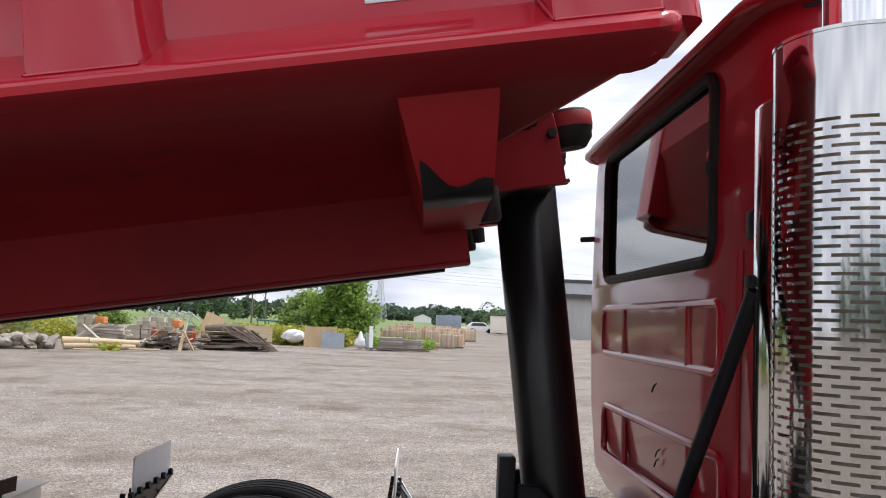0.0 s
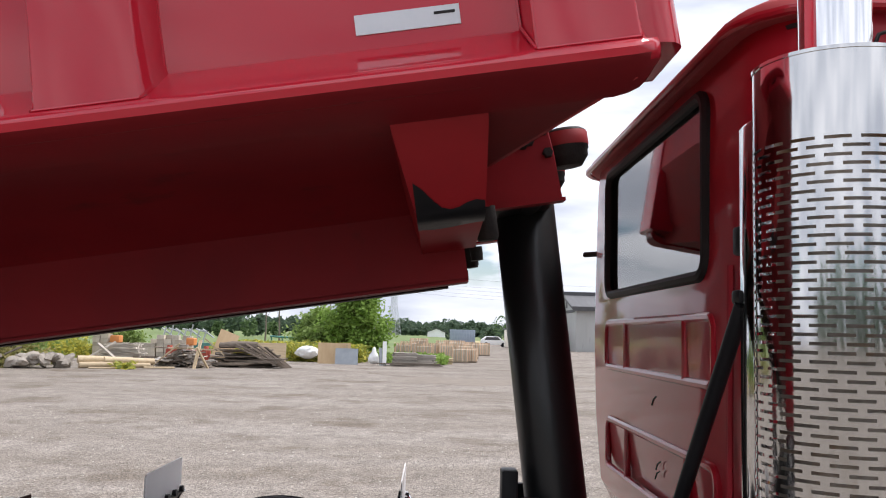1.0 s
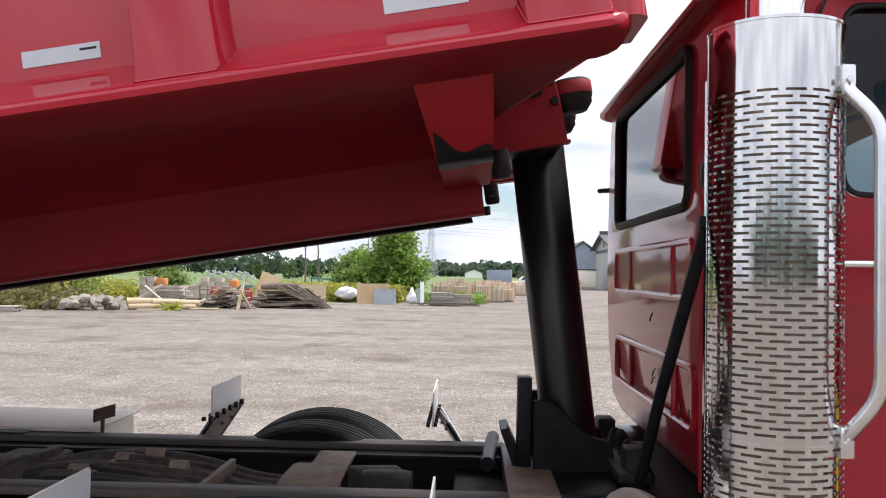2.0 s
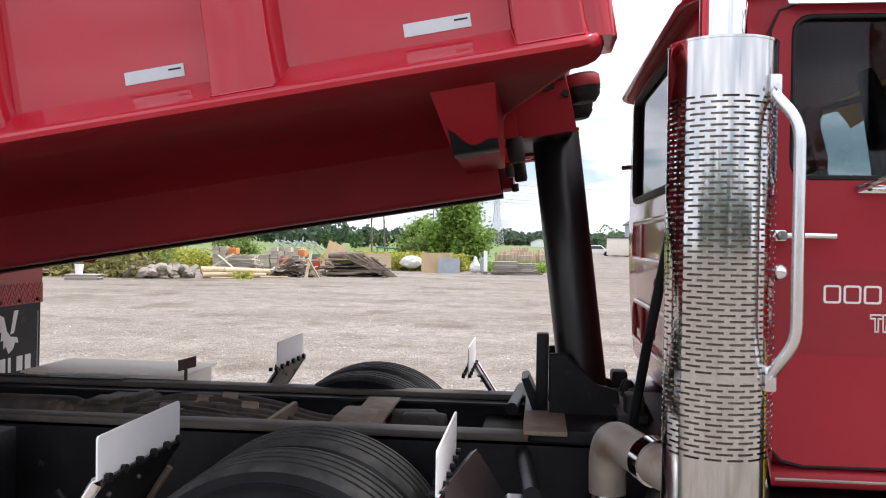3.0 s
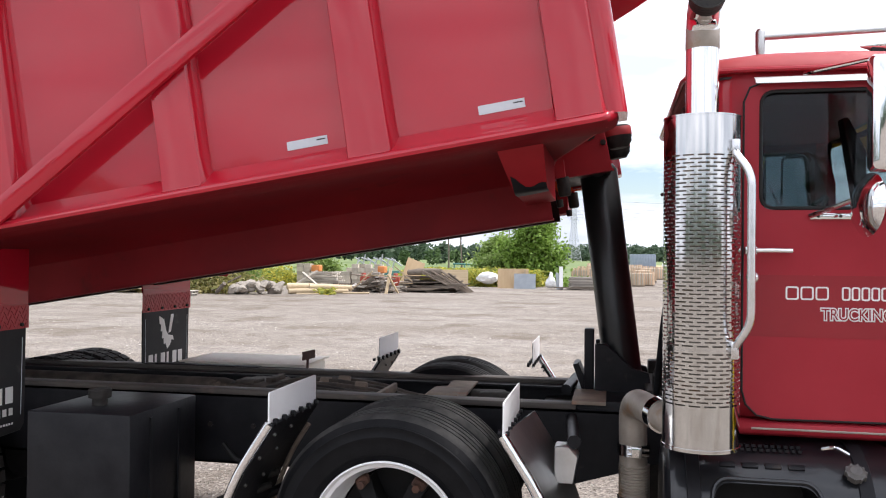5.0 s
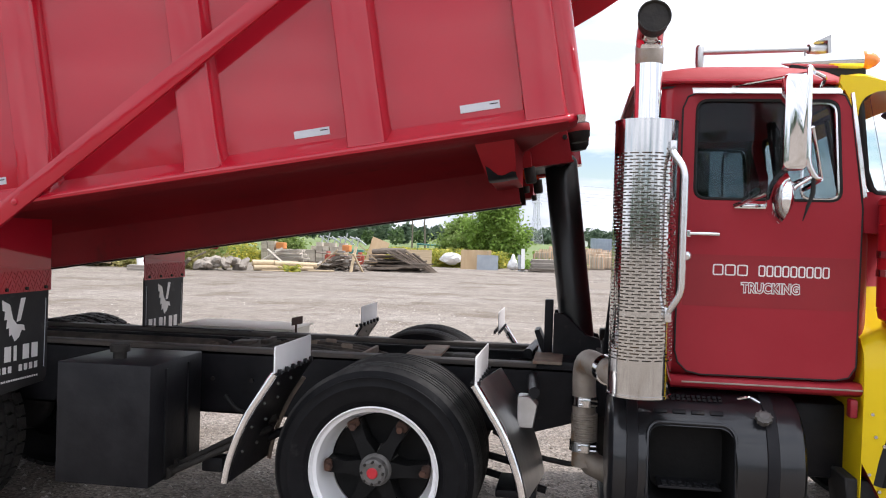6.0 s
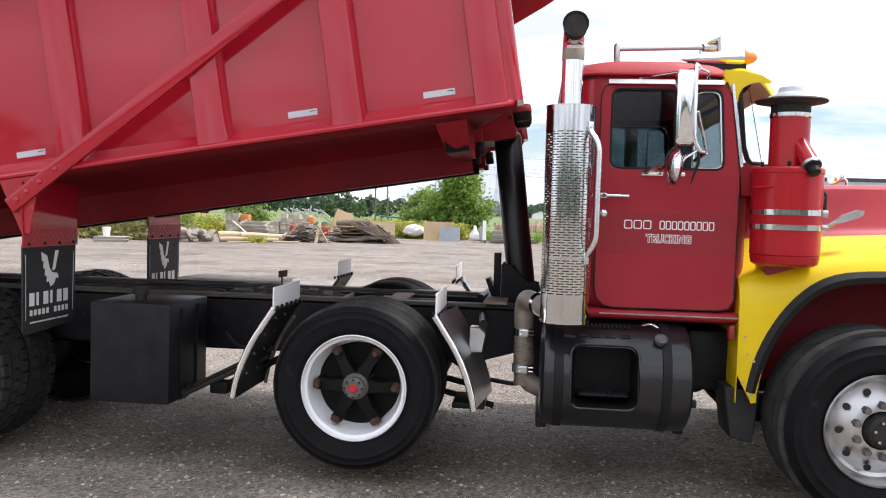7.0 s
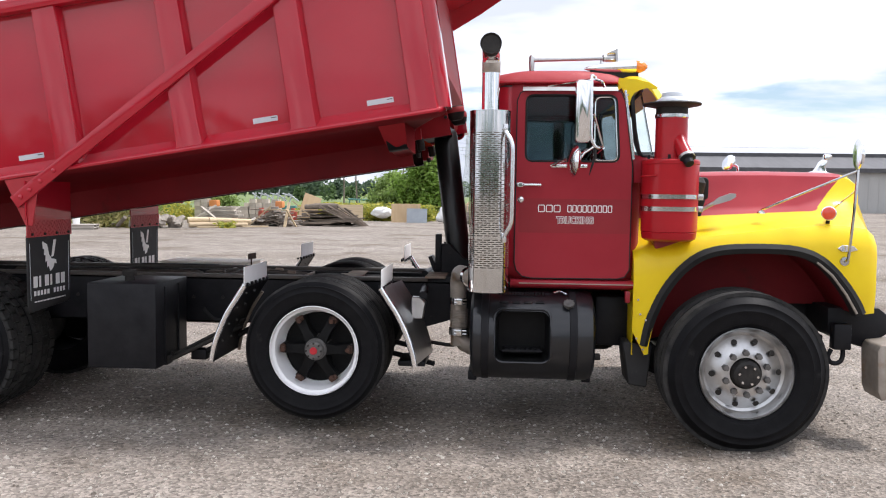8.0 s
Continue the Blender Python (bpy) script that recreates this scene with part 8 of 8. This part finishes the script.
box(bm, -10.7, -10.55, 39.2, 39.6, 0.0, 0.75, 0.01)
tagged(part("steel_barrier", bm, RUST_RED), "low red oxide steel barrier in the timber", "barrier")
for x, y, w in ((-16.2, 42.4, 0.24), (-11.65, 40.4, 0.20)):
    bm = B()
    prism(bm, rounded(x - w, x + w, 0.74, 1.12, 0.06, 3), "y", y - 0.3, y + 0.3, 0.03)
    tagged(part("orange_tub", bm, surface("orange_plastic", (0.6, 0.22, 0.06), (0.68, 0.28, 0.1), 3, 0.5, 0.6)), "orange plastic tub on stone blocks", "tub")

# folded implement with grey arms, teal gate
top = thing("farm_implement", "folded grey and teal farm implement parked in the grass", "implement", at=(-13.9, 47.5, 0))
bm = B()
for k in range(7):
    rod(bm, (-1.6 + 0.4 * k, 0, 0.5), (-1.3 + 0.4 * k, 0.1 * math.sin(k), 1.65 + 0.2 * math.sin(2 * k)), 0.045, seg=6)
    rod(bm, (-1.6 + 0.4 * k, 0.2, 1.6), (-0.9 + 0.4 * k, 0.2, 1.1 + 0.3 * (k % 2)), 0.05, seg=6)
part("arm", bm, STEEL_GREY, top)
bm = B()
box(bm, -1.8, 1.4, -0.2, 0.2, 0.0, 0.8, 0.03)
part("beam", bm, TEAL, top)
bm = B()
rod(bm, (-9.9, 52, 1.2), (-6.2, 52.5, 1.05), 0.06, seg=8)
for k in range(6):
    rod(bm, (-9.8 + 0.7 * k, 52, 0), (-9.8 + 0.7 * k, 52, 1.15), 0.04, seg=6)
tagged(part("pipe_fence", bm, TEAL), "teal painted pipe fence in the weeds", "fence")

# damp stain on the gravel
bm = B()
bmesh.ops.create_circle(bm, cap_ends=True, segments=40, radius=1.0)
for v in bm.verts:
    a = math.atan2(v.co.y, v.co.x)
    q = 1 + 0.22 * math.sin(3 * a + 1) + 0.15 * math.sin(7 * a)
    v.co = Vector((2.4 + 3.4 * v.co.x * q, 28.9 + 2.0 * v.co.y * q, GROUND_Z + 0.004))
tagged(part("damp_patch", bm, WET), "dark damp stain on the gravel", "puddle", kind="structure")


# buildings
def barn(x0, x1, y0, y1, eave, ridge):
    top = thing("barn", "long grey metal-clad barn with grey roof", "barn", at=(x0, y0, 0))
    w, d = x1 - x0, y1 - y0
    bm = B()
    prism(bm, [(0, 0), (d, 0), (d, eave), (d / 2, ridge), (0, eave)], "x", 0, w)
    body = part("wall", bm, BARN_WALL, top)
    for i in range(int(w / 1.2)):
        bm = B()
        box(bm, 1.2 * i, 1.2 * i + 0.06, -0.04, 0.0, 0, eave - 0.1)
        part("cladding_rib", bm, BARN_WALL, body)
    bm = B()
    prism(bm, [(-0.5, eave - 0.12), (d / 2, ridge + 0.05), (d + 0.5, eave - 0.12), (d + 0.5, eave + 0.03), (d / 2, ridge + 0.22), (-0.5, eave + 0.03)], "x", -0.5, w + 0.5)
    roof = part("roof", bm, BARN_ROOF, top)
    bm = B()
    box(bm, -0.55, w + 0.55, -0.58, -0.48, eave - 0.42, eave + 0.08)
    part("eave_trim", bm, DARK_TRIM, roof)
    bm = B()
    box(bm, -0.55, w + 0.55, d / 2 - 0.25, d / 2 + 0.25, ridge + 0.02, ridge + 0.62)
    part("ridge_cap", bm, DARK_TRIM, roof)
    bm = B()
    prism(bm, [(-0.5, eave - 0.2), (d / 2, ridge), (d + 0.5, eave - 0.2), (d + 0.5, eave + 0.05), (d / 2, ridge + 0.25), (-0.5, eave + 0.05)], "x", -0.62, -0.5)
    part("gable_trim", bm, DARK_TRIM, roof)
    bm = B()
    box(bm, -0.05, 0.0, d / 2 - 0.45, d / 2 + 0.45, eave + 0.1, eave + 1.1, 0.02)
    part("gable_window", bm, DARK_TRIM, body)
    bm = B()
    box(bm, -0.06, -0.01, 1.0, d - 1.0, eave - 0.55, eave - 0.2)
    part("door_track", bm, DARK_TRIM, body)


barn(17.5, 75, 96, 110, 5.2, 6.75)
top = thing("farmhouse", "small white farmhouse far across the field", "house", at=(-1.0, 330, 0))
bm = B()
prism(bm, [(0, 0), (7, 0), (7, 1.9), (3.5, 3.3), (0, 1.9)], "y", 0, 6)
part("wall", bm, WHITE_PAINT, top)
bm = B()
prism(bm, [(-0.4, 1.8), (3.5, 3.4), (7.4, 1.8), (7.4, 2.0), (3.5, 3.65), (-0.4, 2.0)], "y", -0.4, 6.4)
part("roof", bm, BARN_ROOF, top)
top = thing("shed", "tall pale blue-grey shed beyond the yard", "shed", at=(13.6, 112, 0))
bm = B()
prism(bm, [(0, 0), (5, 0), (5, 4.4), (2.5, 6.2), (0, 4.4)], "y", 0, 8)
part("wall", bm, BLUE_GREY, top)
bm = B()
prism(bm, [(-0.3, 4.3), (2.5, 6.3), (5.3, 4.3), (5.3, 4.5), (2.5, 6.5), (-0.3, 4.5)], "y", -0.3, 8.3)
part("roof", bm, BARN_ROOF, top)
top = thing("site_trailer", "beige flat-roofed site trailer with wooden steps", "trailer", at=(9.6, 100, 0))
bm = B()
box(bm, 0, 6.5, 0, 2.4, 0.3, 2.4, 0.05)
part("body", bm, BEIGE, top)
bm = B()
box(bm, -0.1, 6.6, -0.1, 2.5, 2.4, 2.55, 0.02)
part("roof", bm, DARK_TRIM, top)
for k in range(5):
    bm = B()
    box(bm, 3.0, 4.6, -0.35 - 0.25 * k, -0.1 - 0.25 * k, 0.0, 1.2 - 0.22 * k)
    part("step", bm, NEW_WOOD, top)
top = thing("shipping_container", "blue-grey steel container at the yard's end", "container", at=(3.2, 118, 0))
bm = B()
box(bm, 0, 3.6, 0, 2.4, 0, 2.3, 0.03)
body = part("body", bm, BLUE_GREY, top)
for k in range(9):
    bm = B()
    box(bm, 0.2 + 0.38 * k, 0.36 + 0.38 * k, -0.04, 0.0, 0.1, 2.2)
    part("corrugation", bm, BLUE_GREY, body)
top = thing("parked_car", "small white car parked at the far end", "car", at=(7.5, 116, 0))
bm = B()
prism(bm, [(0, 0.3), (4.0, 0.3), (4.0, 0.85), (3.1, 0.95), (2.5, 1.45), (0.7, 1.45), (0.1, 0.95)], "y", 0, 1.7, 0.06)
part("body", bm, WHITE_PAINT, top)
bm = B()
prism(bm, [(0.5, 0.95), (2.9, 0.95), (2.42, 1.38), (0.78, 1.38)], "y", -0.01, 1.71)
part("window", bm, DARK_TRIM, top)
for x in (0.8, 3.2):
    for y in (0.05, 1.65):
        bm = B()
        rod(bm, (x, y - 0.1, 0.31), (x, y + 0.1, 0.31), 0.31, seg=16)
        part("wheel", bm, RUBBER, top)
top = thing("loader", "small yellow wheel loader parked far off", "loader", at=(11.3, 113, 0))
bm = B()
prism(bm, [(0, 0.5), (2.4, 0.5), (2.4, 1.2), (1.2, 1.3), (1.1, 2.2), (0.3, 2.2), (0, 1.2)], "y", 0, 1.5, 0.05)
part("body", bm, MACHINE_YELLOW, top)
for x in (0.5, 1.9):
    bm = B()
    rod(bm, (x, -0.2, 0.5), (x, 1.7, 0.5), 0.5, seg=16)
    part("wheel", bm, RUBBER, top)


# loose stones on the gravel near the truck
def loose_stones(count, x0, x1, y0, y1, s0, s1, seed):
    g = np.random.default_rng(seed)
    base = np.array([(1, 0, 0), (-1, 0, 0), (0, 1, 0), (0, -1, 0), (0, 0, 0.7), (0, 0, -0.5)], float)
    tri = np.array([(0, 2, 4), (2, 1, 4), (1, 3, 4), (3, 0, 4), (2, 0, 5), (1, 2, 5), (3, 1, 5), (0, 3, 5)])
    c = np.stack([g.uniform(x0, x1, count), g.uniform(y0, y1, count), np.zeros(count)], 1)
    s = s0 + (s1 - s0) * g.uniform(0, 1, (count, 1, 1)) ** 4
    v = base[None] * g.uniform(0.6, 1.3, (count, 6, 3)) * s
    a = g.uniform(0, 6.28, count)
    r = np.stack([np.stack([np.cos(a), -np.sin(a), 0 * a], 1), np.stack([np.sin(a), np.cos(a), 0 * a], 1), np.stack([0 * a, 0 * a, 1 + 0 * a], 1)], 1)
    v = np.einsum("nij,nkj->nki", r, v) + c[:, None]
    f = (tri[None] + 6 * np.arange(count)[:, None, None]).reshape(-1, 3)
    me = bpy.data.meshes.new("loose_stones")
    me.from_pydata(v.reshape(-1, 3).tolist(), [], f.tolist())
    me.materials.append(PEBBLE)
    pebbles = new("loose_stones", me)
    pebbles.location.z = GROUND_Z
    tagged(pebbles, "loose crushed stone scattered over the yard", "gravel", kind="stuff")


PEBBLE = leaf_material("crushed_stone", (0.22, 0.19, 0.16), (0.40, 0.36, 0.31), (0.72, 0.68, 0.62))
loose_stones(34000, -4.5, 5.5, -5.4, 3.0, 0.004, 0.020, 91)
loose_stones(9000, -14, 12, 3.0, 16, 0.006, 0.022, 92)
